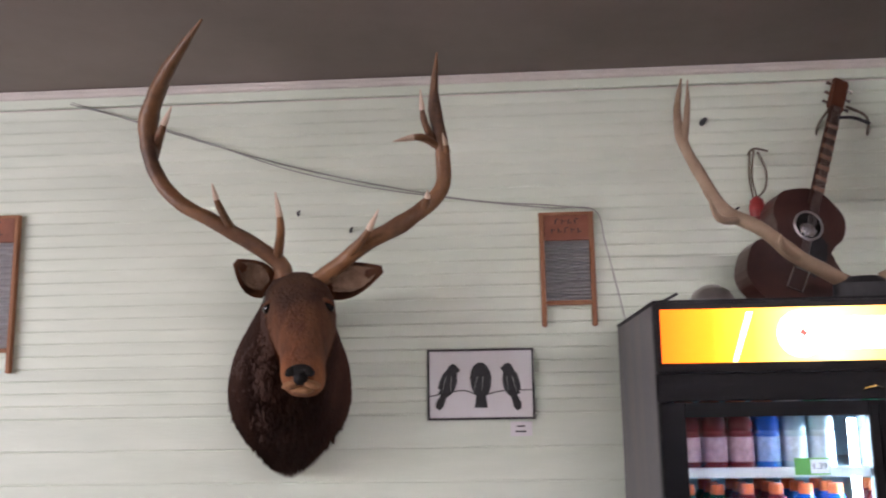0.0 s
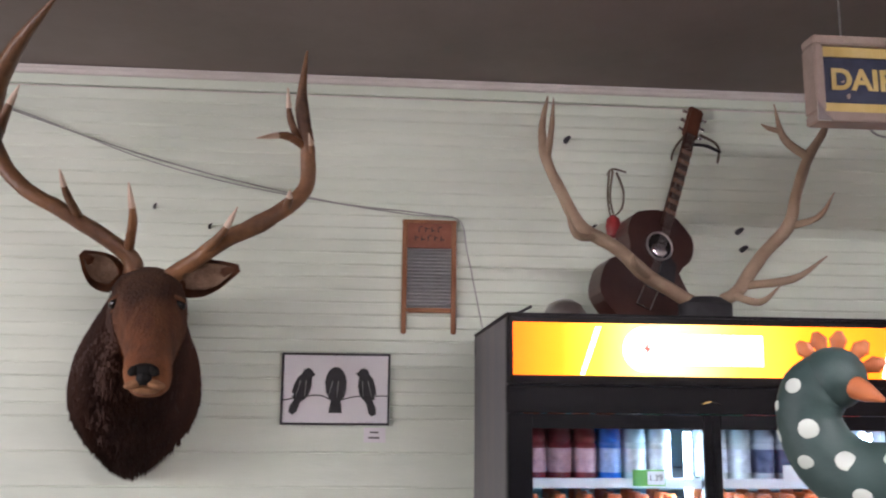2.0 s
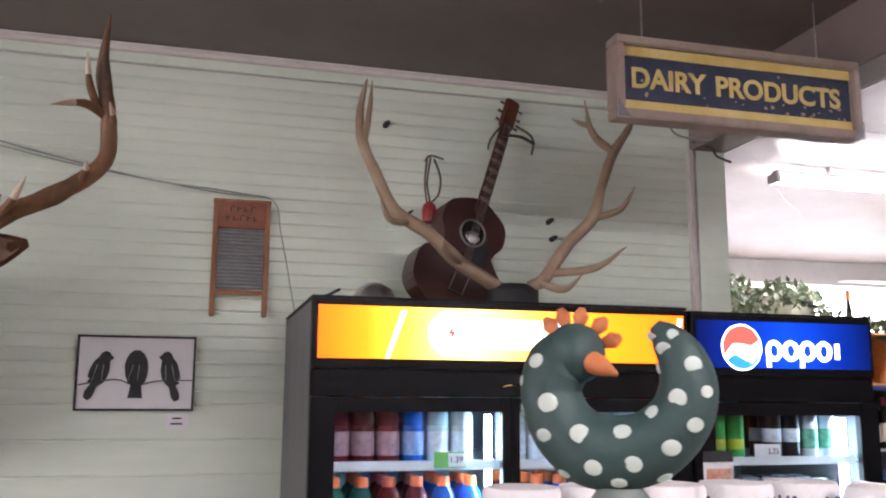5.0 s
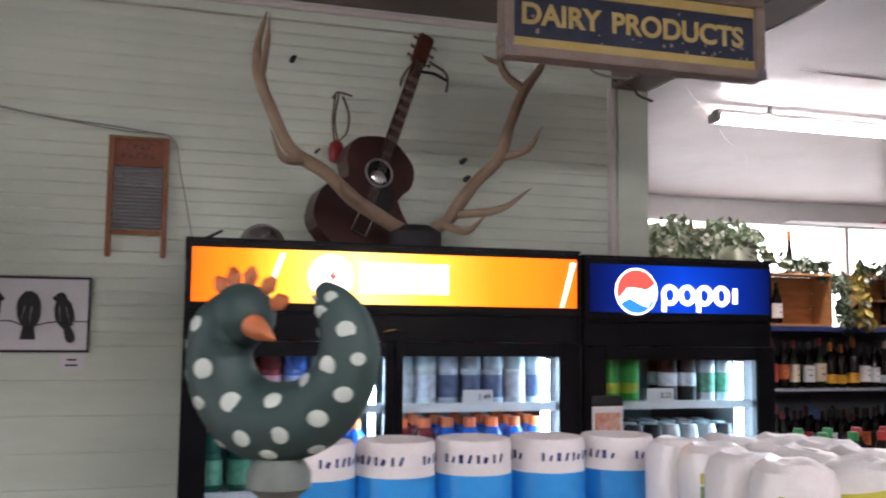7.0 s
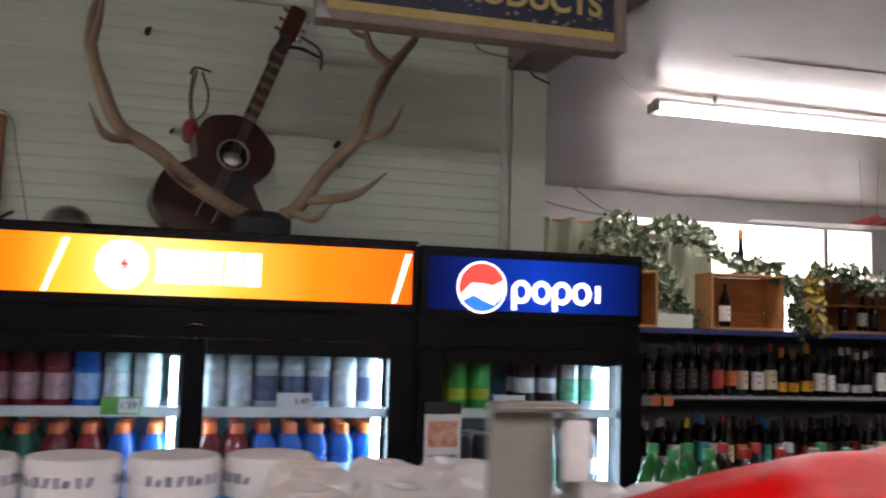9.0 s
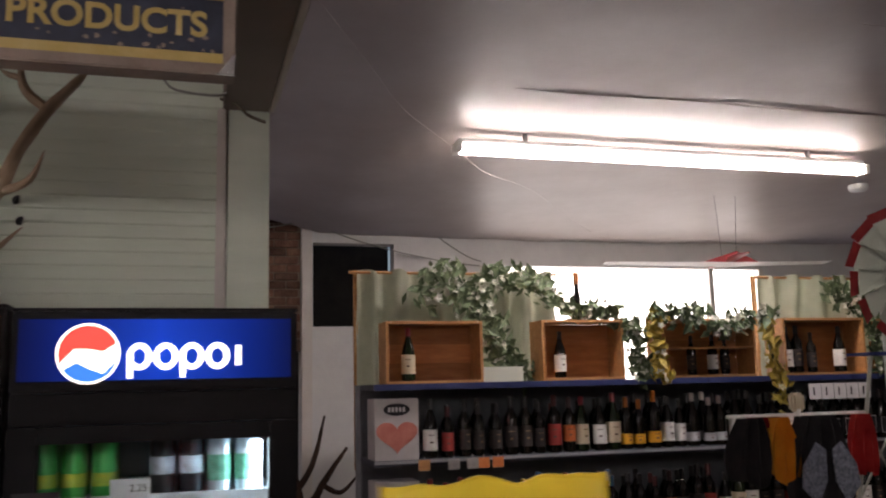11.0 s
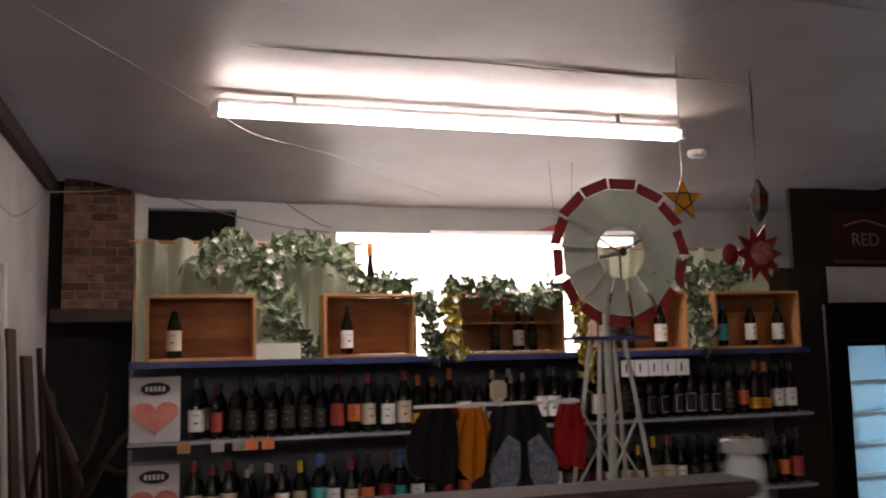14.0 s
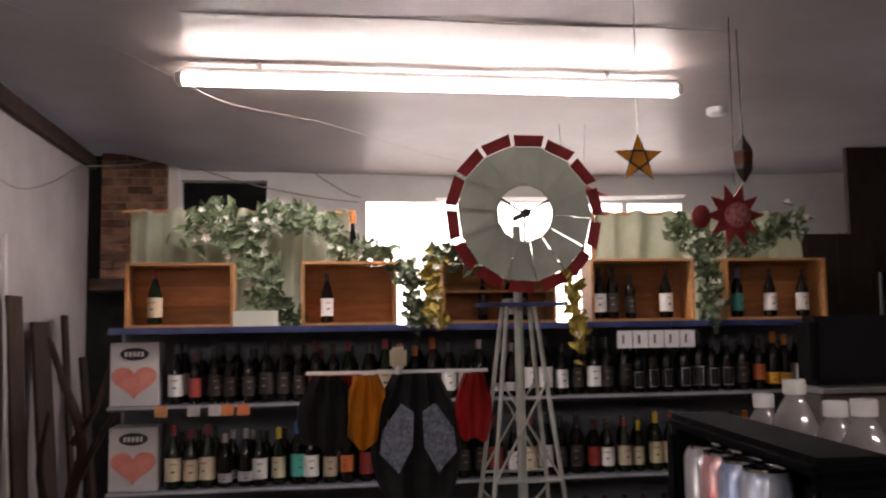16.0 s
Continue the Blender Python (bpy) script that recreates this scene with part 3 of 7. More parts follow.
washboard(1.378, 2.464, "small wooden washboard with ribbed metal panel on the wall")
washboard(-1.03, 2.52, "tall wooden washboard with ribbed metal panel on the wall", 0.66, 0.26)
wire = thing("loose_wire", "thin grey wire sagging across the boarded wall", "wire", (0, 0, 0))
part("strand", tube(bmesh.new(), [(-0.71, 3.675, 3.0), (-0.25, 3.675, 2.86), (0.21, 3.675, 2.69), (0.55, 3.675, 2.60), (0.92, 3.675, 2.535), (1.3, 3.675, 2.485), (1.49, 3.672, 2.47), (1.53, 3.68, 2.34), (1.57, 3.68, 2.15), (1.60, 3.68, 2.0)], [0.0026, 0.0026], n=6, seg=6), M_WIRE, wire, "", True)
for dz in (0.012,):
    part("strand", tube(bmesh.new(), [(-0.71, 3.69, 3.0 + dz), (0.21, 3.69, 2.695 + dz), (0.92, 3.69, 2.53 + dz), (1.3, 3.69, 2.50), (1.48, 3.69, 2.48)], [0.003, 0.003], n=6, seg=6), M_WIRE, wire, "", True)

pic = thing("framed_print", "framed black ink print of three crows on a branch", "picture", (1.02, WALL_Y - 0.004, 1.785))
W2, H2 = 0.21, 0.138
for x0, x1, z0, z1 in ((-W2, W2, H2 - 0.008, H2), (-W2, W2, -H2, -H2 + 0.008), (-W2, -W2 + 0.008, -H2 + 0.008, H2 - 0.008), (W2 - 0.008, W2, -H2 + 0.008, H2 - 0.008)):
    part("frame", boxbm(x0, x1, -0.018, 0, z0, z1), M_INK, pic)
part("print", boxbm(-W2 + 0.008, W2 - 0.008, -0.008, -0.002, -H2 + 0.008, H2 - 0.008), M_PAPER, pic, "white paper")
branch = tube(bmesh.new(), [(-0.2, -0.0095, -0.045), (-0.12, -0.0095, -0.03), (-0.06, -0.0095, -0.025), (0.0, -0.0095, -0.045), (0.08, -0.0095, -0.028), (0.2, -0.0095, -0.025)], [0.0025, 0.002], n=4, seg=5)
part("drawn_branch", branch, M_INK, pic)
SIDE = [(-0.050, -0.088), (-0.034, -0.098), (-0.020, -0.086), (-0.008, -0.048), (0.010, -0.034), (0.024, -0.014), (0.031, 0.015), (0.030, 0.040), (0.030, 0.050), (0.038, 0.056), (0.042, 0.064), (0.034, 0.068), (0.026, 0.080), (0.012, 0.085), (-0.002, 0.078), (-0.010, 0.062), (-0.026, 0.045), (-0.038, 0.015), (-0.044, -0.012), (-0.034, -0.020), (-0.044, -0.030), (-0.030, -0.036), (-0.048, -0.066)]
FRONT = [(-0.026, -0.088), (0.026, -0.088), (0.020, -0.040), (0.032, -0.030), (0.040, -0.005), (0.042, 0.030), (0.037, 0.055), (0.026, 0.075), (0.010, 0.088), (-0.010, 0.088), (-0.026, 0.076), (-0.037, 0.055), (-0.042, 0.030), (-0.038, -0.005), (-0.028, -0.030), (-0.018, -0.040)]
for x, flip, lean, outline in ((-0.125, 1, -0.05, SIDE), (0.0, 1, 0.0, FRONT), (0.115, -1, 0.08, SIDE)):
    ca, sa = math.cos(lean), math.sin(lean)
    part("drawn_crow", extrude_outline(bmesh.new(), [(x + flip * (px * ca - pz * sa), px * sa + pz * ca - 0.004) for px, pz in outline], -0.0098, -0.0082), M_INK, pic, "black inked bird")
    for dx in (-0.012, 0.010):
        part("drawn_feather", tube(bmesh.new(), [(x + dx, -0.0105, 0.03), (x + dx * 1.5 - flip * 0.01, -0.0105, -0.03)], [0.0016, 0.0006], n=2, seg=4), M_WIRE, pic)
lab = thing("price_card", "small white handwritten price card under the print", "label", (1.175, WALL_Y - 0.004, 1.61))
part("card", boxbm(-0.042, 0.042, -0.003, 0, -0.028, 0.028), M_PAPER, lab)
for z, w in ((0.010, 0.018), (-0.010, 0.024)):
    part("writing", boxbm(-w, w * 0.8, -0.0042, -0.003, z - 0.003, z + 0.003), M_INK, lab)
for i, (x, z) in enumerate(((1.945, 3.690, 2.826)[::2], (2.669, 3.690, 2.455)[::2], (2.684, 3.690, 2.380)[::2], (0.280, 3.690, 2.493)[::2], (0.499, 3.690, 2.417)[::2], (2.050, 3.690, 2.455)[::2])):
    nail = thing("wall_peg", "small black peg in the boarded wall", "peg", (x, WALL_Y, z), "pegs in the wall")
    r = 0.012 if i in (0, 1, 2) else 0.006
    part("peg", tube(bmesh.new(), [(0.0, 0.005, -0.004), (0.004, -0.02, 0.002), (0.014, -0.03, 0.008)], [r, r * 0.9, r * 0.5], n=3, seg=8), M_INK, nail)

# ---- guitar ----
M_GTOP = mat("dark_varnished_top", (0.030, 0.009, 0.007), 0.35, col2=(0.075, 0.026, 0.018), scale=3, bump=0.05, coat=0.3)
M_GNECK = mat("guitar_neck", (0.035, 0.015, 0.010), 0.5, col2=(0.06, 0.025, 0.015), scale=10)
M_FRET = mat("fret_inlay", (0.33, 0.20, 0.13), 0.5, col2=(0.40, 0.25, 0.17), scale=9)
gfoot, gtop = Vector((2.172, 3.470, 2.064)), Vector((2.503, 3.672, 2.974))
gt = thing("acoustic_guitar", "old dark brown acoustic guitar leaning against the wall", "guitar", gfoot)
gax = (gtop - gfoot)
GL = gax.length
gz = gax.normalized()
gy = Vector((-0.12, 1, 0.16))
gy = (gy - gz * gy.dot(gz)).normalized()
gx = gy.cross(gz)
gt.matrix_world = Matrix.Translation(gfoot + gy * 0.10) @ Matrix((gx, gy, gz)).transposed().to_4x4()
body = []
for i in range(48):
    a = 2 * math.pi * i / 48
    z = 0.21 - 0.26 * math.cos(a)
    lower, upper = 0.198, 0.15
    w = math.sin(a)
    h = (z + 0.05) / 0.52
    width = lower * math.exp(-((h - 0.27) / 0.30) ** 4) + upper * math.exp(-((h - 0.80) / 0.21) ** 4) 
    width = max(min(width, 0.203), 0.112) 
    edge = min(1.0, math.sqrt(max(0.0, 1 - (2 * h - 1) ** 6)))
    body.append(((1 if w > 0 else -1) * width * edge if abs(w) > 1e-6 else 0.0, z))
part("body", extrude_outline(bmesh.new(), body, -0.10, 0.0), M_GTOP, gt, "dark sunburst varnished body")
part("neck", boxbm(-0.025, 0.025, -0.118, -0.101, 0.40, GL - 0.13, bevel=0.004), M_GNECK, gt)
for k in range(7):
    z = 0.46 + k * 0.048
    part("fret_inlay", boxbm(-0.024, 0.024, -0.1205, -0.118, z, z + 0.018), M_FRET, gt)
part("headstock", boxbm(-0.034, 0.034, -0.115, -0.09, GL - 0.15, GL, bevel=0.008), mat("headstock_wood", (0.10, 0.03, 0.015), 0.4, col2=(0.14, 0.05, 0.025)), gt)
for k in range(3):
    for s in (-1, 1):
        part("tuning_peg", tube(bmesh.new(), [(s * 0.034, -0.1, GL - 0.125 + k * 0.045), (s * 0.056, -0.1, GL - 0.125 + k * 0.045)], [0.005, 0.008], n=2, seg=8), M_CHROME, gt)
# flat disc on the body; its black paints the hole's shade
bm = bmesh.new()
bmesh.ops.create_circle(bm, cap_ends=True, segments=28, radius=0.052, matrix=Matrix.Translation((0, -0.1015, 0.315)) @ UPRIGHT)
part("sound_hole", bm, M_DARK, gt)
bm = bmesh.new()
tube(bm, [(0.056 * math.cos(a), -0.1025, 0.315 + 0.056 * math.sin(a)) for a in np.linspace(0, 2 * math.pi, 25)], [0.0045, 0.0045], n=1, seg=6)
part("rosette", bm, M_STEEL, gt)
bm = bmesh.new()
bmesh.ops.create_uvsphere(bm, u_segments=14, v_segments=8, radius=0.036, matrix=Matrix.Translation((0.004, -0.1, 0.298)) @ Matrix.Diagonal((1, 0.25, 0.75, 1)))
part("resonator", bm, M_CHROME, gt, "shiny metal disc in the sound hole")
part("pick_guard", extrude_outline(bmesh.new(), [(0.045, 0.30), (0.09, 0.27), (0.10, 0.20), (0.07, 0.12), (0.03, 0.14), (0.02, 0.24)], -0.104, -0.1005), M_INK, gt, "black pick guard")
part("bridge", boxbm(-0.05, 0.05, -0.112, -0.1005, 0.135, 0.152, bevel=0.003), M_GNECK, gt)
bm = bmesh.new()
tube(bm, [(-0.03, -0.105, 0.045), (-0.03, -0.125, 0.12), (0.03, -0.125, 0.12), (0.03, -0.105, 0.045), (-0.03, -0.105, 0.045)], [0.004, 0.004], n=1, seg=6)
part("tailpiece", bm, M_CHROME, gt, "chrome wire tailpiece")
for k in range(6):
    x = -0.016 + k * 0.0064
    part("string", tube(bmesh.new(), [(x, -0.123, 0.12), (x, -0.1225, GL - 0.14)], [0.0007, 0.0007], n=1, seg=4), M_STEEL, gt)
strap = thing("guitar_strap", "dark cord and strap hanging from the guitar head", "strap", (2.509, 3.730, 2.864))
o = Vector((2.509, 3.730, 2.864))
part("cord", tube(bmesh.new(), [Vector(p) - o for p in ((2.448, 3.668, 2.858), (2.403, 3.689, 2.793), (2.400, 3.710, 2.735), (2.415, 3.710, 2.726))], [0.005, 0.004], n=5, seg=6), M_TWIG, strap)
part("strap_end", tube(bmesh.new(), [Vector(p) - o for p in ((2.458, 3.627, 2.804), (2.514, 3.607, 2.795), (2.580, 3.627, 2.776))], [0.011, 0.013, 0.01], n=4, seg=8, flat=0.5), M_INK, strap)
part("cord", tube(bmesh.new(), [Vector(p) - o for p in ((2.512, 3.668, 2.863), (2.589, 3.668, 2.814), (2.597, 3.710, 2.737), (2.591, 3.751, 2.678))], [0.006, 0.004], n=5, seg=6), M_TWIG, strap)
hang = thing("cord_loop", "knotted green cord with a small red lantern on the wall", "cord", (2.138, 3.660, 2.691))
o = Vector((2.138, 3.660, 2.691))
for pts in (((2.121, 3.670, 2.692), (2.112, 3.670, 2.582), (2.122, 3.670, 2.491)), ((2.133, 3.660, 2.690), (2.119, 3.660, 2.580), (2.134, 3.660, 2.490)), ((2.151, 3.670, 2.687), (2.178, 3.670, 2.611), (2.171, 3.670, 2.538), (2.136, 3.670, 2.497)), ((2.109, 3.660, 2.672), (2.128, 3.640, 2.692), (2.185, 3.650, 2.684))):
    part("cord", tube(bmesh.new(), [Vector(p) - o for p in pts], [0.005, 0.004], n=5, seg=6), M_TWIG, hang)
c = Vector((2.124, 3.640, 2.452)) - o
part("red_lantern", lathe(bmesh.new(), [(0.008, -0.05), (0.028, -0.04), (0.032, 0.0), (0.026, 0.03), (0.008, 0.045)], 12, c), mat("red_enamel", (0.30, 0.02, 0.02), 0.35, col2=(0.2, 0.012, 0.012), scale=30), hang, "small red metal lantern", True)

# ---- skull cap with shed antlers on the cooler ----
skull = thing("antler_mount", "pair of weathered elk antlers resting on the cooler top", "antlers", (2.378, 3.338, 2.083))
o = Vector((2.378, 3.338, 2.083))
ISK = Matrix.Translation(-o)
part("mount_base", loft(bmesh.new(), [((0, 0, -0.079), (0.10, 0, 0), (0, 0.07, 0)), ((0, 0, 0.02), (0.10, 0, 0), (0, 0.07, 0)), ((0.0, 0, 0.045), (0.06, 0, 0), (0, 0.045, 0))], 18), M_INK, skull, "black mounting block", True)
antler("antler", skull, ISK, [(2.323, 3.338, 2.113), (2.260, 3.320, 2.141), (2.142, 3.296, 2.208), (2.020, 3.284, 2.306), (1.906, 3.296, 2.376), (1.841, 3.332, 2.519), (1.792, 3.380, 2.670), (1.793, 3.416, 2.803), (1.822, 3.452, 2.926)],
       [0.026, 0.024, 0.027, 0.026, 0.023, 0.023, 0.02, 0.015, 0.004],
       [([(1.980, 3.296, 2.338), (1.877, 3.236, 2.331), (1.825, 3.188, 2.421)], 0.016), ([(2.158, 3.296, 2.197), (2.085, 3.224, 2.226), (2.066, 3.188, 2.260)], 0.02), ([(1.799, 3.368, 2.645), (1.819, 3.368, 2.780), (1.827, 3.368, 2.892)], 0.014)], M_BONE, None, "weathered grey brown antler")
antler("antler", skull, ISK, [(2.447, 3.338, 2.118), (2.499, 3.320, 2.154), (2.584, 3.296, 2.281), (2.688, 3.284, 2.395), (2.745, 3.308, 2.550), (2.816, 3.344, 2.687), (2.890, 3.368, 2.787), (2.936, 3.392, 2.864)],
       [0.026, 0.025, 0.023, 0.024, 0.02, 0.021, 0.015, 0.004],
       [([(2.475, 3.320, 2.138), (2.547, 3.248, 2.104), (2.606, 3.200, 2.160)], 0.016), ([(2.510, 3.320, 2.172), (2.670, 3.236, 2.189), (2.779, 3.188, 2.268)], 0.017), ([(2.691, 3.290, 2.392), (2.784, 3.236, 2.424), (2.829, 3.200, 2.508)], 0.015),
        ([(2.811, 3.344, 2.680), (2.731, 3.368, 2.763), (2.718, 3.404, 2.911)], 0.018), ([(2.718, 3.374, 2.792), (2.681, 3.386, 2.806), (2.653, 3.392, 2.825)], 0.011)], M_BONE, None, "weathered grey brown antler")
bowl = thing("metal_bowl", "upturned dull metal bowl on the cooler", "bowl", (1.80, 3.1, 2.0))
part("bowl", lathe(bmesh.new(), [(0.078, 0.0), (0.082, 0.008), (0.074, 0.03), (0.055, 0.062), (0.025, 0.08), (0.004, 0.084)], 22), M_STEEL, bowl, "", True)
part("handle", tube(bmesh.new(), [(-0.075, -0.02, 0.02), (-0.12, -0.03, 0.018), (-0.16, -0.03, 0.012)], [0.009, 0.007], n=3, seg=8), M_STEEL, bowl, "", True)
iron = thing("iron_tool", "small dark iron tool lying on the cooler", "tool", (1.62, 3.0, 2.0))
part("bar", tube(bmesh.new(), [(-0.05, 0, 0.006), (0, 0.01, 0.02), (0.05, 0.0, 0.045)], [0.006, 0.005], n=3, seg=6), M_INK, iron)

# ---- coolers ----
M_GLASS = glass("cooler_glass", (0.92, 0.96, 0.98))
M_LED = mat("cooler_light", (0.62, 0.88, 1.0), 0.5, emit=28.0)
# cyan in the liner colour stands for the light strips' glow
M_INSIDE = mat("cyan_glow_liner", (0.30, 0.50, 0.60), 0.4, col2=(0.38, 0.57, 0.66), scale=4)
M_RAIL = mat("shelf_wire", (0.80, 0.83, 0.86), 0.4, bump=0.05)
M_BACKLIT = bpy.data.materials.new("orange_backlit_panel")
M_BACKLIT.use_nodes = True
nt = M_BACKLIT.node_tree
pb = nt.nodes["Principled BSDF"]
tc, sp, rp = nt.nodes.new("ShaderNodeTexCoord"), nt.nodes.new("ShaderNodeSeparateXYZ"), nt.nodes.new("ShaderNodeValToRGB")
nt.links.new(tc.outputs["Generated"], sp.inputs["Vector"])
nt.links.new(sp.outputs["X"], rp.inputs["Fac"])
cr = rp.color_ramp
cr.elements[0].position, cr.elements[0].color = 0.0, (0.85, 0.10, 0.002, 1)
cr.elements[1].position, cr.elements[1].color = 1.0, (0.85, 0.12, 0.002, 1)
for p, colr in ((0.12, (1.0, 0.20, 0.003, 1)), (0.22, (1.0, 0.44, 0.03, 1)), (0.40, (1.0, 0.76, 0.22, 1)), (0.58, (1.0, 0.42, 0.04, 1)), (0.76, (1.0, 0.21, 0.004, 1))):
    e = cr.elements.new(p)
    e.color = colr
nt.links.new(rp.outputs["Color"], pb.inputs["Base Color"])
nt.links.new(rp.outputs["Color"], pb.inputs["Emission Color"])
pb.inputs["Emission Strength"].default_value = 1.6
pb.inputs["Specular IOR Level"].default_value = 0.15
M_LITWHITE = mat("backlit_white", (1.0, 0.97, 0.85), 0.5, emit=2.2)
M_LITBLUE = bpy.data.materials.new("backlit_blue")
M_LITBLUE.use_nodes = True
nt = M_LITBLUE.node_tree
pb = nt.nodes["Principled BSDF"]
tc, sp, rp = nt.nodes.new("ShaderNodeTexCoord"), nt.nodes.new("ShaderNodeSeparateXYZ"), nt.nodes.new("ShaderNodeValToRGB")
nt.links.new(tc.outputs["Generated"], sp.inputs["Vector"])
nt.links.new(sp.outputs["X"], rp.inputs["Fac"])
cr = rp.color_ramp
cr.elements[0].position, cr.elements[0].color = 0.0, (0.0003, 0.003, 0.045, 1)
cr.elements[1].position, cr.elements[1].color = 1.0, (0.0003, 0.004, 0.055, 1)
for p, colr in ((0.2, (0.0005, 0.012, 0.16, 1)), (0.5, (0.001, 0.040, 0.42, 1)), (0.8, (0.0005, 0.016, 0.20, 1))):
    cr.elements.new(p).color = colr
nt.links.new(rp.outputs["Color"], pb.inputs["Base Color"])
nt.links.new(rp.outputs["Color"], pb.inputs["Emission Color"])
pb.inputs["Emission Strength"].default_value, pb.inputs["Specular IOR Level"].default_value = 1.0, 0.1
M_LITRED = mat("backlit_red", (0.75, 0.07, 0.05), 0.4, emit=1.2)
M_LITSKY = mat("backlit_light_blue", (0.02, 0.20, 0.75), 0.4, emit=1.2)


def cooler(name, label, x0, x1, depth, height, doors, sign_m, front=2.86, side_m=M_GREYSIDE):
    t = thing(name, label, "drinks cooler", ((x0 + x1) / 2, front, 0))
    w = (x1 - x0) / 2
    th = 0.045
    HB = height - 0.21
    part("side_panel", boxbm(-w, -w + th, 0.0, depth, 0.0, height - 0.004, bevel=0.004), side_m, t, "scuffed side panel")
    part("side_panel", boxbm(w - th, w, 0.0, depth, 0.0, height - 0.004, bevel=0.004), side_m, t)
    part("back_panel", boxbm(-w + th, w - th, depth - 0.05, depth, 0.0, height - 0.02), M_INSIDE, t)
    part("top_panel", boxbm(-w - 0.003, w + 0.003, -0.028, depth, height - 0.0035, height + 0.006, bevel=0.003), M_BLACK, t)
    part("base", boxbm(-w + th, w - th, 0.02, depth - 0.05, 0.0, 0.16), M_BLACK, t)
    part("inner_roof", boxbm(-w + th, w - th, 0.02, depth - 0.05, HB - 0.06, HB), M_INSIDE, t)
    # lit header
    part("header", boxbm(-w, w, -0.03, -0.0005, HB - 0.002, height - 0.004, bevel=0.005), M_BLACK, t, "black header frame")
    part("sign_panel", boxbm(-w + 0.018, w - 0.018, -0.036, -0.0305, HB + 0.028, height - 0.024), sign_m, t, "backlit sign panel")
    part("fascia", boxbm(-w, w, -0.018, -0.0005, HB - 0.085, HB - 0.0025, bevel=0.003), M_BLACK, t)
    part("lower_fascia", boxbm(-w, w, -0.018, -0.0005, 0.02, 0.18, bevel=0.004), M_BLACK, t)
    dw = 2 * w / doors
    for d in range(doors):
        a, b = -w + d * dw, -w + (d + 1) * dw
        off = -0.02 if d % 2 == 0 else -0.012
        door = part("door", boxbm(a, a + 0.075 if d == 0 else a + 0.03, off - 0.016, off + 0.018, 0.18, HB - 0.086, bevel=0.004), M_BLACK, t, "sliding glass door" if doors > 1 else "hinged glass door")
        part("frame", boxbm(b - 0.03 if d < doors - 1 else b - 0.075, b, off - 0.016, off + 0.018, 0.18, HB - 0.086, bevel=0.004), M_BLACK, door)
        part("frame", boxbm(a + 0.0755 if d == 0 else a + 0.0305, b - 0.0305 if d < doors - 1 else b - 0.0755, off - 0.015, off + 0.017, HB - 0.13, HB - 0.0865), M_BLACK, door)
        pane = part("pane", boxbm(a + 0.03, b - 0.03, off - 0.002, off + 0.002, 0.2, HB - 0.1), M_GLASS, door, "clear glass pane")
        pane.visible_shadow = False
        part("light_strip", boxbm(b - (0.062 if d < doors - 1 else 0.108), b - (0.045 if d < doors - 1 else 0.088), 0.03, 0.05, 0.3, HB - 0.14), M_LED, t, "cool white light strip")
    for z in (1.50, 1.25, 1.0, 0.75, 0.5, 0.25):
        shelf = part("shelf", boxbm(-w + th, w - th, 0.03, depth - 0.06, z - 0.006, z), M_RAIL, t, "white wire shelf")
        part("price_rail", boxbm(-w + th + 0.02, w - th - 0.02, 0.018, 0.0295, z - 0.016, z + 0.012), M_RAIL, shelf)
    return t


GX0, GX1, PX0, PX1 = 1.563, 2.812, 2.825, 3.545
CD = 0.82
gc = cooler("sports_drink_cooler", "black two-door drinks cooler with glowing orange header", GX0, GX1, CD, 2.0, 2, M_BACKLIT)
pc = cooler("cola_cooler", "black single-door drinks cooler with glowing blue header", PX0, PX1, 0.80, 1.99, 1, M_LITBLUE)


def local(parent, x, y, z):
    return Matrix.Translation(Vector((x, y, z)) - parent.location)


# header graphics as plain shapes
bm = bmesh.new()
bmesh.ops.create_circle(bm, cap_ends=True, segments=28, radius=0.068, matrix=Matrix.Translation((1.985, 2.82, 1.898)) @ UPRIGHT)
bmesh.ops.transform(bm, matrix=Matrix.Translation(-gc.location), verts=bm.verts)
part("emblem", bm, M_LITWHITE, gc, "glowing white round emblem")
part("emblem_bolt", extrude_outline(bmesh.new(), [(x - gc.location.x, z) for x, z in ((1.972, 1.862), (1.99, 1.895), (1.978, 1.897), (2.006, 1.935), (1.994, 1.905), (2.006, 1.903))], -0.043, -0.041), M_LITRED, gc)
for i, wd in enumerate((0.045, 0.045, 0.045, 0.02, 0.045, 0.045)):
    x = 2.075 + sum((0.052, 0.052, 0.052, 0.028, 0.052, 0.052)[:i])
    part("emblem_block", boxbm(x - gc.location.x, x + wd - gc.location.x, -0.0395, -0.0362, 1.852, 1.945, bevel=0.001), M_LITWHITE, gc, "glowing white block shape")
for xa, xb in ((1.785, 1.85), (2.735, 2.79)):
    o1 = [(xa, 1.82), (xa + 0.012, 1.82), (xb, 1.965), (xb - 0.016, 1.965)]
    part("swoosh", extrude_outline(bmesh.new(), [(x - gc.location.x, z) for x, z in o1], -0.039, -0.0362), M_LITWHITE, gc)
cx, cz, R = 3.01, 1.877, 0.078
bm = bmesh.new()
bmesh.ops.create_circle(bm, cap_ends=True, segments=36, radius=R, matrix=Matrix.Translation((cx, 2.8225, cz)) @ UPRIGHT)
bmesh.ops.transform(bm, matrix=Matrix.Translation(-pc.location), verts=bm.verts)
part("emblem", bm, M_LITWHITE, pc, "glowing white disc")
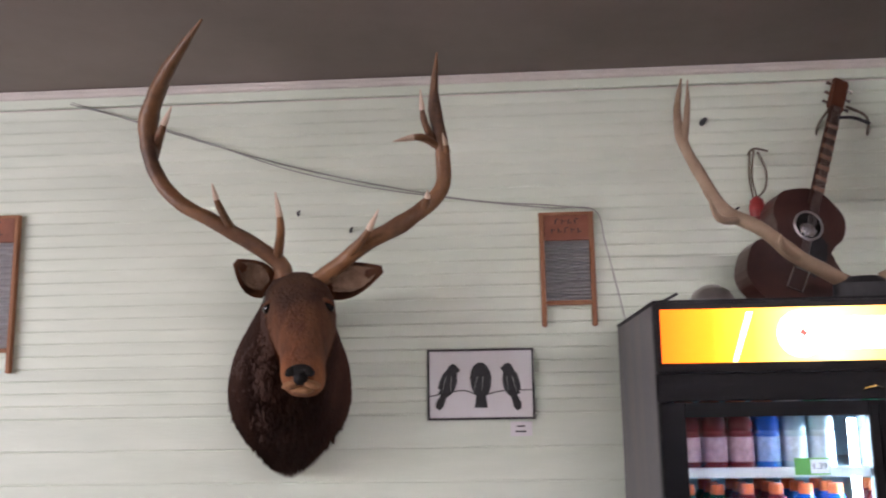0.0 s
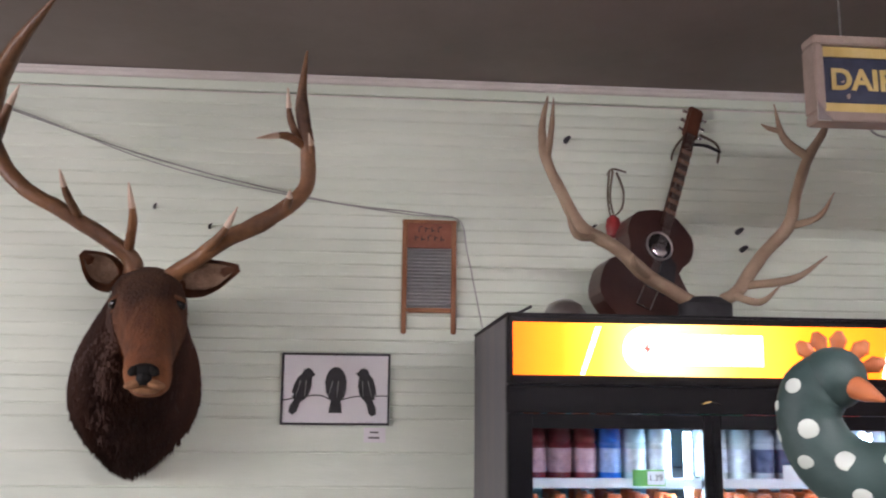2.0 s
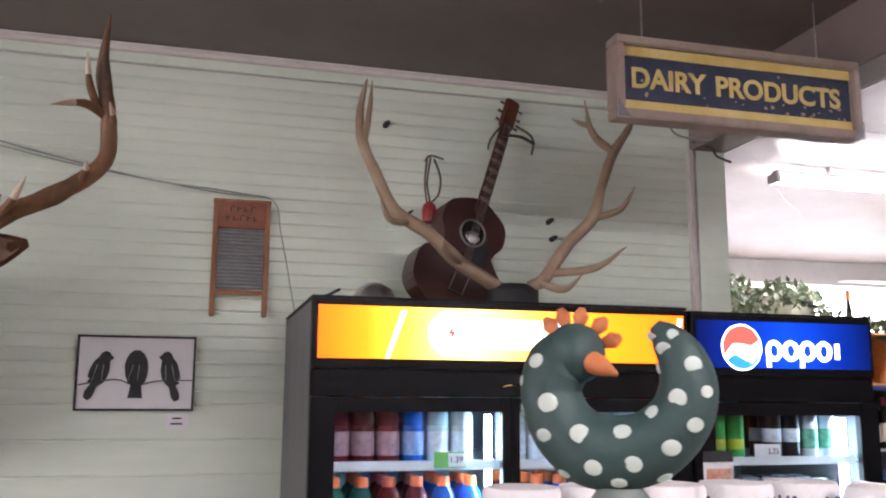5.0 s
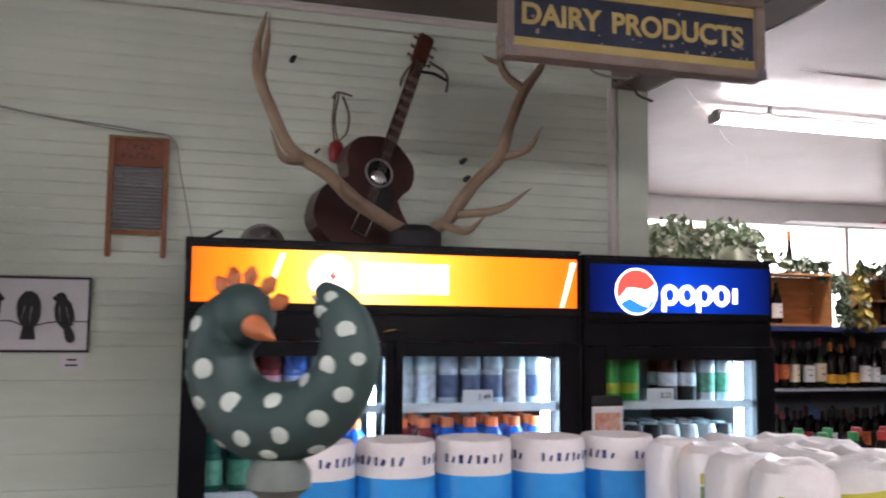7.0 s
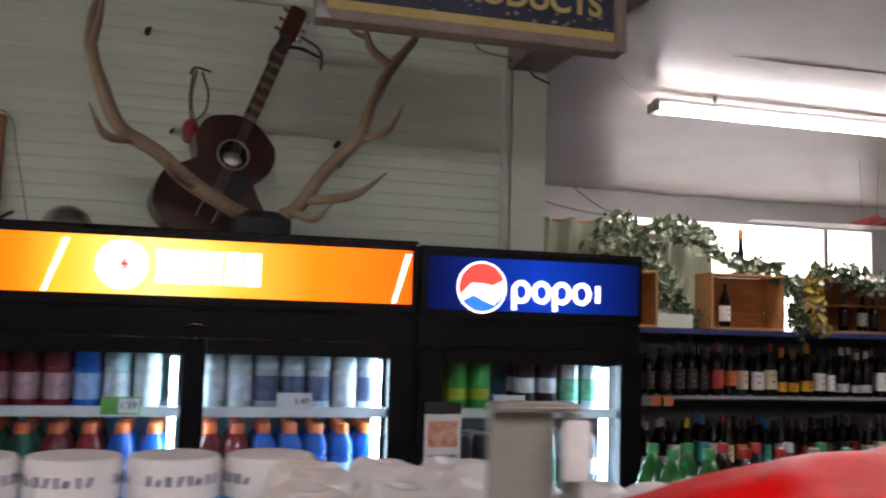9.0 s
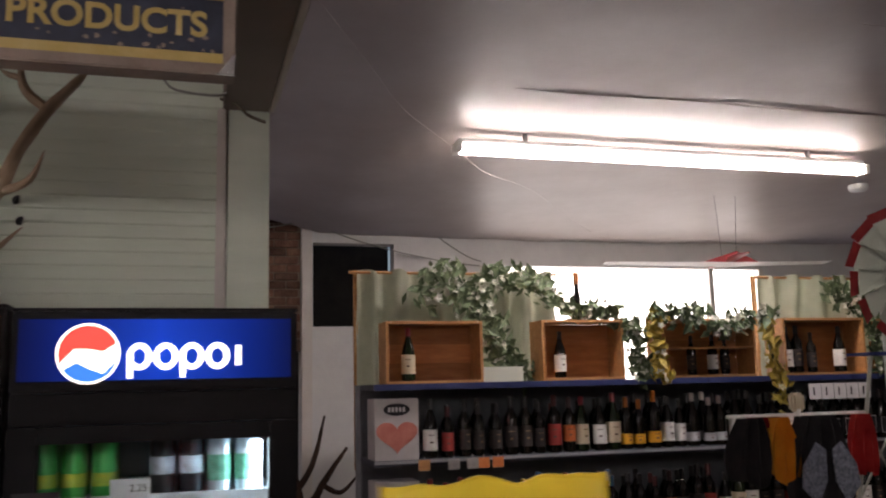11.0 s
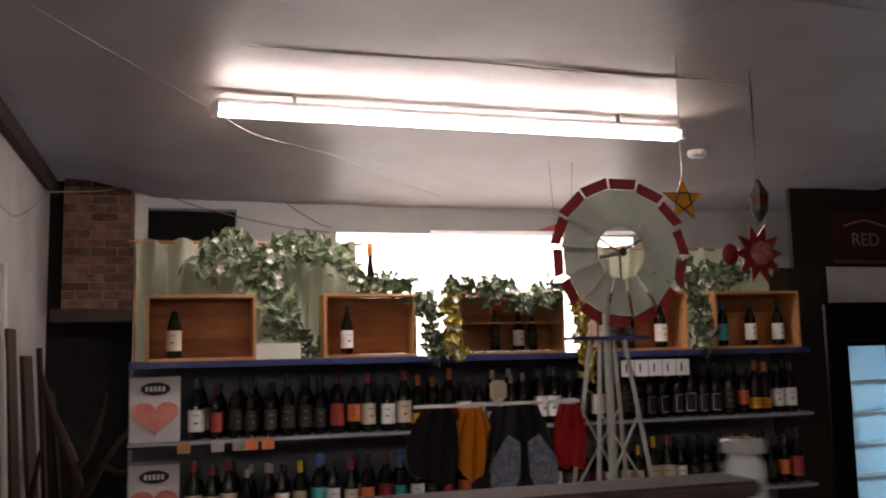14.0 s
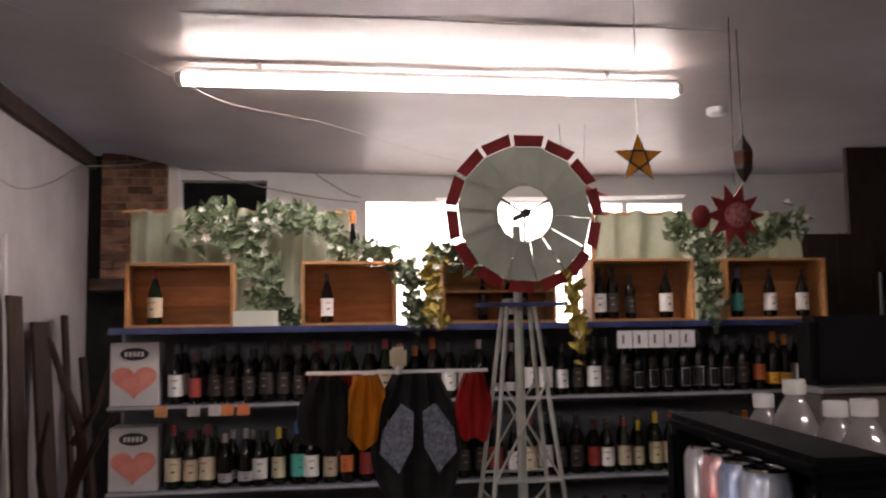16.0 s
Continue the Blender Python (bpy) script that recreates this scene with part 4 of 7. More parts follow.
for m, a0, a1, bend in ((M_LITRED, 20, 200, 0.016), (M_LITSKY, 215, 345, -0.02)):
    r = R * 0.93
    pts = [(cx + r * math.cos(radians(a)), cz + r * math.sin(radians(a))) for a in np.linspace(a0, a1, 24)]
    p, q = Vector((*pts[-1], 0)), Vector((*pts[0], 0))
    for f in (0.25, 0.5, 0.75):
        s = p.lerp(q, f)
        pts.append((s.x, s.y + bend * math.sin(2 * math.pi * f) + (0.012 if m is M_LITRED else -0.01) * math.sin(math.pi * f)))
    part("emblem_field", extrude_outline(bmesh.new(), [(x - pc.location.x, z) for x, z in pts], -0.0405, -0.0385), m, pc)
for i, (kind_, wd) in enumerate((("o", 0.056), ("o", 0.056), ("o", 0.056), ("o", 0.045), ("i", 0.014))):
    x = 3.135 + (0, 0.066, 0.132, 0.198, 0.252)[i]
    if kind_ == "o":
        pts = [(x + 0.024 * math.cos(a), -0.0385, 1.868 + 0.028 * math.sin(a)) for a in np.linspace(0, 2 * math.pi, 17)]
    elif kind_ == "s":
        pts = [(x + 0.018, -0.0385, 1.892), (x - 0.012, -0.0385, 1.893), (x - 0.014, -0.0385, 1.872), (x + 0.012, -0.0385, 1.862), (x + 0.01, -0.0385, 1.845), (x - 0.018, -0.0385, 1.845)]
    else:
        pts = [(x, -0.0385, 1.842), (x, -0.0385, 1.87), (x, -0.0385, 1.895)]
    part("emblem_ring", tube(bmesh.new(), [(p[0] - pc.location.x, p[1], p[2]) for p in pts], [0.0085, 0.0085], n=2, seg=8, flat=0.9), M_LITWHITE, pc, "glowing white rounded shape")
    if i in (0, 2):
        part("emblem_bar", boxbm(x - 0.03 - pc.location.x, x - 0.015 - pc.location.x, -0.04, -0.0365, 1.812, 1.872), M_LITWHITE, pc)
latch = part("badge", tube(bmesh.new(), [(-0.03, -0.022, 1.735), (0, -0.024, 1.742), (0.03, -0.022, 1.735)], [0.006, 0.010, 0.004], n=4, seg=8, flat=0.4), M_CHROME, gc, "chrome maker's badge")

# ---- drinks ----


def drink(key, label, profile, liquid, cap, wrap, band=None, seg=14, cat="bottle"):
    t = thing(key, label, cat, (0, 0, -5))
    part("body", lathe(bmesh.new(), profile, seg), liquid, t, "", True)
    h = profile[-1][1]
    r = profile[-1][0]
    if cap:
        part("cap", lathe(bmesh.new(), [(r + 0.003, h - 0.012), (r + 0.0035, h + 0.004), (r + 0.002, h + 0.014)], seg), cap, t, "", True)
    if wrap:
        rr, z0, z1 = band
        part("label", lathe(bmesh.new(), [(rr, z0), (rr, z1)], seg, cap=False), wrap, t, "printed label", True)
    return t


def liquid(name, c):
    return mat(name, c, 0.12, col2=tuple(v * 0.75 for v in c), scale=20, coat=0.4)


SPORT = [(0.026, 0.0), (0.034, 0.008), (0.034, 0.018), (0.0322, 0.024), (0.0322, 0.088), (0.0345, 0.096), (0.031, 0.104), (0.0345, 0.112), (0.034, 0.128), (0.029, 0.145), (0.0165, 0.163), (0.0155, 0.172)]
orange_cap = mat("orange_cap", (0.75, 0.16, 0.04), 0.4)
red_cap = mat("red_cap", (0.65, 0.05, 0.03), 0.4)
green_cap = mat("green_cap", (0.05, 0.35, 0.2), 0.4)
SPW = {k: mat("sport_label_" + k, c, 0.4, col2=tuple(min(1, v * 1.6 + 0.1) for v in c), scale=45) for k, c in (("red", (0.36, 0.20, 0.24)), ("blue", (0.16, 0.26, 0.50)), ("grey", (0.42, 0.46, 0.52)), ("green", (0.05, 0.26, 0.16)), ("navy", (0.02, 0.04, 0.12)))}
sports = {
    "red": drink("red_sports_drink", "plastic bottle of dark red sports drink, orange cap", SPORT, liquid("drink_red", (0.20, 0.02, 0.025)), orange_cap, SPW["red"], (0.0330, 0.024, 0.088)),
    "blue": drink("blue_sports_drink", "plastic bottle of bright blue sports drink, orange cap", SPORT, liquid("drink_blue", (0.01, 0.13, 0.60)), orange_cap, SPW["blue"], (0.0330, 0.024, 0.088)),
    "green": drink("green_sports_drink", "plastic bottle of dark green sports drink, orange cap", SPORT, liquid("drink_green", (0.01, 0.12, 0.09)), orange_cap, SPW["green"], (0.0330, 0.024, 0.088)),
    "clear": drink("clear_sports_drink", "clear plastic bottle with grey label and red cap", SPORT, liquid("drink_clear", (0.50, 0.56, 0.64)), red_cap, SPW["navy"], (0.0330, 0.024, 0.088)),
    "milk": drink("white_protein_drink", "white plastic bottle of protein drink, green cap", SPORT, liquid("drink_white", (0.62, 0.70, 0.72)), green_cap, SPW["grey"], (0.0330, 0.024, 0.088)),
    "water": drink("pale_water_bottle", "pale blue translucent water bottle in the cooler", SPORT, liquid("drink_water", (0.45, 0.62, 0.70)), mat("white_cap", (0.8, 0.8, 0.8), 0.4), SPW["grey"], (0.0330, 0.024, 0.088)),
}
CAN = [(0.022, 0.0), (0.029, 0.008), (0.029, 0.135), (0.024, 0.148), (0.023, 0.152)]
cans = {
    "green": drink("green_can", "tall green and yellow soft drink can", CAN, mat("can_green", (0.02, 0.30, 0.05), 0.3, 0.3, col2=(0.03, 0.42, 0.08), scale=30), None, mat("can_yellow", (0.6, 0.55, 0.03), 0.35, col2=(0.1, 0.4, 0.05), scale=25), (0.0295, 0.03, 0.06), cat="can"),
    "black": drink("black_can", "tall black energy drink can", CAN, mat("can_black", (0.02, 0.02, 0.025), 0.3, 0.3), None, SPW["grey"], (0.0295, 0.05, 0.09), cat="can"),
    "silver": drink("silver_can", "silver soft drink can with coloured band", CAN, mat("can_silver", (0.6, 0.68, 0.72), 0.3, 0.6), None, SPW["green"], (0.0295, 0.03, 0.09), cat="can"),
    "red": drink("red_can", "silver and red soft drink can", CAN, mat("can_white", (0.6, 0.6, 0.62), 0.3, 0.5), None, SPW["red"], (0.0295, 0.03, 0.10), cat="can"),
}


def put(src, x, y, z, s=1.0, turn=0.0):
    m = pose(x, y, z, 0, 0, turn)
    ob = copy_thing(src, m)
    ob.scale = (s, s, s)
    return ob


rng = random.Random(11)
FY = 2.95
# upper shelf, first door
for x, k in zip(np.linspace(1.665, 2.06, 6), ("red", "red", "red", "blue", "water", "milk")):
    for row in range(2):
        put(sports[k], x, FY + row * 0.085, 1.50, 1.12, rng.uniform(0, 360))
for x, k in zip(np.linspace(2.24, 2.70, 7), ("milk", "milk", "clear", "clear", "clear", "milk", "clear")):
    for row in range(2):
        put(sports[k], x, FY + row * 0.085, 1.50, 1.12, rng.uniform(0, 360))
for x, k in zip(np.linspace(1.655, 2.09, 6), ("green", "green", "red", "red", "blue", "blue")):
    for row in range(3):
        put(sports[k], x, FY + row * 0.085, 1.25, 1.13, rng.uniform(0, 360))
for x, k in zip(np.linspace(2.24, 2.70, 7), ("red", "red", "blue", "blue", "blue", "blue", "blue")):
    for row in range(3):
        put(sports[k if k != "clear" or rng.random() < 0.7 else "blue"], x, FY + row * 0.085, 1.25, 1.13, rng.uniform(0, 360))
for x, k in zip(np.linspace(2.90, 3.42, 8), ("green", "green", "green", None, "black", "black", "silver", "silver")):
    if k:
        for row in range(2):
            put(cans[k], x, FY + row * 0.075, 1.50, 1.15)
for x in np.linspace(2.92, 3.42, 8):
    for row in range(4):
        put(cans[rng.choice(("silver", "red", "silver", "black"))], x + (0.02 if row % 2 else 0), FY + row * 0.07, 1.25, 1.15)
for k in (*sports.values(), *cans.values()):
    for o in (*k.children_recursive, k):
        bpy.data.objects.remove(o)
M_TAGG = mat("green_tag", (0.15, 0.45, 0.08), 0.6)
for x, z, tx, pr in ((2.0, 1.515, "1.39", True), (2.47, 1.53, "3.49", False), (3.12, 1.53, "2.25", False)):
    t = thing("price_tag", "white shelf price tag reading " + tx, "price tag", (x, 2.868, z), "shelf price tags")
    part("card", boxbm(-0.05, 0.05, -0.003, 0.0, -0.024, 0.024), M_PAPER if not pr else M_TAGG, t)
    part("card_panel", boxbm(-0.005, 0.048, -0.0045, -0.003, -0.02, 0.02), M_PAPER, t)
    words("price", tx, 0.026, M_INK, t, Matrix.Translation((0.02, -0.005, 0)) @ UPRIGHT, 0.0005)
t = thing("cooler_sticker", "white and orange promotional sticker on the cooler glass", "sticker", (2.90, 2.821, 1.45))
part("sheet", boxbm(-0.055, 0.055, -0.002, 0.0, -0.09, 0.05), M_PAPER, t)
part("picture", boxbm(-0.045, 0.045, -0.0035, -0.002, -0.045, 0.03), mat("sticker_orange", (0.6, 0.12, 0.03), 0.5, col2=(0.75, 0.6, 0.5), scale=35), t)
part("strip", boxbm(-0.055, 0.055, -0.002, 0.0, 0.051, 0.085), M_INK, t)
part("strip", boxbm(-0.055, 0.055, -0.002, 0.0, -0.125, -0.091), M_INK, t)
words("notice", "NOW AVAILABLE", 0.0115, M_INK, t, Matrix.Translation((0, -0.003, -0.07)) @ UPRIGHT, 0.0004)

# ---- hanging sign ----
M_SIGNBLUE = mat("worn_navy_paint", (0.012, 0.018, 0.045), 0.5, col2=(0.03, 0.04, 0.08), scale=14, bump=0.1)
M_SIGNYEL = mat("worn_yellow_paint", (0.55, 0.40, 0.10), 0.6, col2=(0.66, 0.52, 0.22), scale=9, bump=0.1)
M_SIGNWOOD = mat("grey_sign_frame", (0.24, 0.185, 0.155), 0.6, col2=(0.34, 0.27, 0.23), scale=7, bump=0.2)
sg = thing("hanging_sign", "old navy and yellow shop sign hung from the ceiling on hooks", "sign", (2.905, 2.6, 2.70))
SW, SH = 0.452, 0.135
part("board", boxbm(-SW + 0.03, SW - 0.03, 0.004, 0.05, -SH + 0.03, SH - 0.03), M_SIGNBLUE, sg, "navy painted sign board")
for z0, z1 in ((-SH + 0.03, -SH + 0.062), (SH - 0.062, SH - 0.03)):
    part("stripe", boxbm(-SW + 0.03, SW - 0.03, -0.001, 0.0035, z0, z1), M_SIGNYEL, sg, "yellow painted stripe")
for x0, x1, z0, z1 in ((-SW, SW, SH - 0.03, SH), (-SW, SW, -SH, -SH + 0.03), (-SW, -SW + 0.03, -SH + 0.031, SH - 0.031), (SW - 0.03, SW, -SH + 0.031, SH - 0.031)):
    part("frame", boxbm(x0, x1, -0.02, 0.055, z0, z1, bevel=0.004), M_SIGNWOOD, sg)
for s in (-1, 1):
    part("corner_guard", extrude_outline(bmesh.new(), [(s * SW, -SH - 0.002), (s * (SW - 0.045), -SH - 0.002), (s * SW, -SH + 0.06)], -0.0235, -0.0205), M_CHROME, sg, "bright metal corner guard")
    part("hook", tube(bmesh.new(), [(s * 0.33, 0.04, SH), (s * 0.33, 0.04, SH + 0.08), (s * 0.33, 0.04, CEIL - 2.70)], [0.003, 0.003], n=2, seg=6), M_STEEL, sg)
for word, x in (("DAIRY", -0.262), ("PRODUCTS", 0.145)):
    words("word", word, 0.092, M_SIGNYEL, sg, Matrix.Translation((x, 0.0025, 0.0)) @ UPRIGHT, 0.0015, 0.0026)
rng = random.Random(3)
for i in range(26):
    x, z = rng.uniform(-SW + 0.05, SW - 0.05), rng.choice((rng.uniform(-0.07, -0.035), rng.uniform(-0.06, 0.06)))
    r = rng.uniform(0.003, 0.009)
    part("paint_chip", extrude_outline(bmesh.new(), [(x + r * rng.uniform(0.5, 1.5) * math.cos(a), z + r * rng.uniform(0.4, 1.2) * math.sin(a)) for a in np.linspace(0, 5.2, 6)], 0.0022, 0.0039), M_SIGNWOOD, sg)

# ---- wine room ----
M_SHELF = mat("grey_shelf_metal", (0.30, 0.31, 0.34), 0.5, col2=(0.38, 0.39, 0.42), scale=6)
M_SHELFD = mat("shelf_blue_grey", (0.045, 0.05, 0.075), 0.5, col2=(0.07, 0.075, 0.10), scale=6)
M_BLUERAIL = mat("blue_price_rail", (0.02, 0.03, 0.12), 0.4, col2=(0.04, 0.06, 0.18), scale=12)
M_PEGB = mat("shelf_back_panel", (0.11, 0.12, 0.14), 0.7, col2=(0.16, 0.17, 0.19), scale=5)
SX0, SX1, SY = 4.25, 8.44, 5.22
unit = thing("wine_shelving", "long grey metal shop shelving stocked with wine", "shelving", (SX0, SY, 0))
part("back_panel", boxbm(0.01, SX1 - SX0 - 0.01, 0.40, 0.43, 0.05, 1.80), M_PEGB, unit, "dark grey back panel")
for i in range(5):
    x = (SX1 - SX0) * i / 4
    part("upright", boxbm(x - 0.015, x + 0.015, 0.43, 0.47, 0.0, 1.8), M_SHELF, unit)
for z in (1.80, 1.385, 0.935, 0.5):
    for i in range(4):
        a, b = (SX1 - SX0) * i / 4 + 0.002, (SX1 - SX0) * (i + 1) / 4 - 0.002
        sh = part("shelf_board", boxbm(a, b, 0.0, 0.398, z - 0.03, z, bevel=0.003), M_SHELFD, unit)
        part("price_rail", boxbm(a, b, -0.012, -0.001, z - (0.035 if z > 1.7 else 0.018), z - 0.002, bevel=0.002), M_BLUERAIL if z > 1.7 else M_SHELF, sh, "dark blue price rail" if z > 1.7 else "")
part("kick_plate", boxbm(0.0, SX1 - SX0, 0.02, 0.04, 0.0, 0.1), M_SHELF, unit)

WINE = [(0.030, 0.0), (0.037, 0.006), (0.037, 0.185), (0.033, 0.205), (0.019, 0.23), (0.0145, 0.245), (0.0145, 0.30)]
BURG = [(0.032, 0.0), (0.040, 0.006), (0.040, 0.15), (0.034, 0.19), (0.019, 0.235), (0.0145, 0.26), (0.0145, 0.30)]
M_DKGLASS = mat("dark_bottle_glass", (0.005, 0.005, 0.004), 0.12, col2=(0.009, 0.007, 0.005), scale=4, coat=0.1)
M_GRGLASS = mat("green_bottle_glass", (0.010, 0.018, 0.007), 0.12, coat=0.1)
for m in (M_DKGLASS, M_GRGLASS):
    m.node_tree.nodes["Principled BSDF"].inputs["Specular IOR Level"].default_value = 0.35
M_LABINK = mat("label_ink", (0.05, 0.035, 0.03), 0.6, col2=(0.22, 0.12, 0.08), scale=60)
M_LABGOLD = mat("label_gold_ink", (0.16, 0.09, 0.04), 0.5, col2=(0.30, 0.22, 0.14), scale=60)


def wine(name, label, prof, glassm, capc, labc, z0=0.04, z1=0.15, second=None):
    t = drink(name, label, prof, glassm, None, mat(name + "_label", labc, 0.7, col2=second or tuple(v * 0.85 for v in labc), scale=40), (prof[2][0] + 0.0008, z0, z1), 14)
    part("capsule", lathe(bmesh.new(), [(0.0152, 0.246), (0.0155, 0.30), (0.0135, 0.306)], 12), mat(name + "_capsule", capc, 0.35), t, "", True)
    r, dark = prof[2][0] + 0.0014, sum(labc) < 0.3
    for zz, hh, half in ((z0 + (z1 - z0) * 0.74, 0.0022, 0.42), (z0 + (z1 - z0) * 0.40, 0.0045, 0.22)):
        bm = bmesh.new()
        cols = [[bm.verts.new((r * math.sin(a), -r * math.cos(a), zz + q * hh)) for q in (-1, 1)] for a in np.linspace(-half, half, 6)]
        for a, b in zip(cols, cols[1:]):
            bm.faces.new((a[0], b[0], b[1], a[1]))
        part("label_print", bm, M_LABGOLD if dark else M_LABINK, t)
    return t


wines = [
    wine("dark_wine_bottle", "dark wine bottle with a black label", WINE, M_DKGLASS, (0.012, 0.010, 0.010), (0.012, 0.010, 0.010), second=(0.030, 0.020, 0.018)),
    wine("red_label_wine_bottle", "dark wine bottle with a red label", WINE, M_DKGLASS, (0.10, 0.012, 0.012), (0.34, 0.035, 0.03)),
    wine("white_label_wine_bottle", "dark wine bottle with a white label", BURG, M_DKGLASS, (0.02, 0.02, 0.02), (0.82, 0.81, 0.78), second=(0.70, 0.70, 0.67)),
    wine("yellow_label_wine_bottle", "dark wine bottle with a yellow label", WINE, M_DKGLASS, (0.55, 0.16, 0.02), (0.75, 0.36, 0.02), 0.03, 0.09),
    wine("cream_label_wine_bottle", "green wine bottle with a cream label", BURG, M_GRGLASS, (0.30, 0.03, 0.04), (0.62, 0.53, 0.38)),
    wine("gold_capsule_wine_bottle", "green wine bottle with yellow capsule and pale label", WINE, M_GRGLASS, (0.80, 0.58, 0.04), (0.60, 0.56, 0.36)),
    wine("orange_label_wine_bottle", "dark wine bottle with an orange label", WINE, M_DKGLASS, (0.05, 0.02, 0.02), (0.60, 0.15, 0.04), 0.06, 0.15),
    wine("blue_capsule_wine_bottle", "dark wine bottle with blue capsule and teal label", WINE, M_DKGLASS, (0.03, 0.16, 0.45), (0.05, 0.40, 0.36)),
    wine("silver_capsule_wine_bottle", "dark sparkling wine bottle with pale foil", BURG, M_DKGLASS, (0.50, 0.42, 0.40), (0.50, 0.50, 0.52), 0.03, 0.08),
]
# black label drawn with a thin pale outline
ol = wine("outlined_label_wine_bottle", "dark wine bottle, black label with a thin white outline", WINE, M_DKGLASS, (0.012, 0.010, 0.012), (0.010, 0.010, 0.012), 0.03, 0.13, second=(0.016, 0.016, 0.020))
for o in [c for c in ol.children if c.name.startswith("label_print")]:
    bpy.data.objects.remove(o)
for a0, a1, za, zb in ((-0.75, 0.75, 0.031, 0.034), (-0.75, 0.75, 0.126, 0.129), (-0.75, -0.69, 0.034, 0.126), (0.69, 0.75, 0.034, 0.126)):
    bm = bmesh.new()
    cols = [[bm.verts.new((0.0386 * math.sin(a), -0.0386 * math.cos(a), q)) for q in (za, zb)] for a in np.linspace(a0, a1, 7)]
    for a, b in zip(cols, cols[1:]):
        bm.faces.new((a[0], b[0], b[1], a[1]))
    part("label_outline", bm, M_PAPER, ol, "thin white outline")
wines.append(ol)
rng = random.Random(21)
top_row = [2, 1, 0, 0, 0, 0, 0, 0, 1, 6, 4, 2, 4, 3, 3, 3, 2, 2, 8, 8, 8, 2, 2, 2, 0, 2, 0, 0, 9, 9, 9, 9, 9, 9, 9, 0, 6, 3, 3, 2, 2]
low_row = [4, 4, 4, 8, 8, 2, 5, 7, 2, 4, 6, 1, 7, 2, 0, 1, 6, 0, 0, 1, 2, 4, 2, 0, 0, 1, 2, 4, 5, 5, 4, 2, 0, 0, 0, 3, 5, 0, 0, 6, 1]
for row, z, start in ((top_row, 1.385, 4.60), (low_row, 0.935, 4.58)):
    n = len(row)
    for i, k in enumerate(row):
        x = start + (SX1 - 0.10 - start) * i / (n - 1) + rng.uniform(-0.012, 0.012)
        put(wines[k], x, SY + 0.07 + rng.uniform(0, 0.02), z, rng.uniform(0.92, 1.12), rng.uniform(-28, 22))
        if rng.random() < 0.9:
            put(wines[rng.choice((0, 0, 0, k))], x + 0.03, SY + 0.19, z, rng.uniform(0.92, 1.1), rng.uniform(0, 360))
for i in range(34):
    put(wines[rng.choice((0, 1, 2, 4, 0))], 4.4 + i * 0.118, SY + 0.08, 0.5, 1.0, rng.uniform(0, 360))

for x, m, lab3 in ((4.53, M_CRATE, "beige"), (4.70, M_STEEL, "silver"), (4.81, M_STEEL, "silver"), (4.875, None, "orange"), (4.96, None, "orange")):
    t = thing("hanging_tag", lab3 + " card tag hung on the shelf rail above the bottles", "tag", (x, SY - 0.013, 1.383), "card tags on the wine shelf")
    part("card", boxbm(-0.033, 0.033, -0.003, 0.0, -0.058, 0.0, bevel=0.001), m or mat("orange_tag", (0.62, 0.16, 0.04), 0.6, col2=(0.70, 0.24, 0.08), scale=20), t)
    part("hook", tube(bmesh.new(), [(0, -0.001, 0.0), (0, -0.004, 0.012), (0, 0.004, 0.016)], [0.002, 0.002], n=3, seg=6), M_STEEL, t)

# boxed wine with heart print
M_HEART = mat("pink_heart_print", (0.58, 0.15, 0.12), 0.5, col2=(0.72, 0.28, 0.22), scale=8)
M_BOXW = mat("wine_carton", (0.55, 0.52, 0.52), 0.6, col2=(0.62, 0.60, 0.60), scale=6)
for z in (1.385, 0.935):
    t = thing("wine_carton", "white boxed wine carton with a red heart and dark oval", "carton", (4.385, SY + 0.02, z), "boxed wine")
    part("carton", boxbm(-0.125, 0.125, 0, 0.2, 0, 0.335, bevel=0.003), M_BOXW, t)
    hp = []
    for a in np.linspace(0, 2 * math.pi, 32, endpoint=False):
        hx = 16 * math.sin(a) ** 3
        hz = 13 * math.cos(a) - 5 * math.cos(2 * a) - 2 * math.cos(3 * a) - math.cos(4 * a)
        hp.append((hx * 0.0074, 0.135 + hz * 0.0060))
    part("heart", extrude_outline(bmesh.new(), hp, -0.003, -0.0005), M_HEART, t, "pinkish red heart")
    part("oval", extrude_outline(bmesh.new(), [(0.075 * math.cos(a), 0.275 + 0.034 * math.sin(a)) for a in np.linspace(0, 2 * math.pi, 24, endpoint=False)], -0.003, -0.0005), M_INK, t)
    for k in range(5):
        part("lettering", boxbm(-0.05 + k * 0.021, -0.036 + k * 0.021, -0.0045, -0.003, 0.262, 0.288), M_BOXW, t)


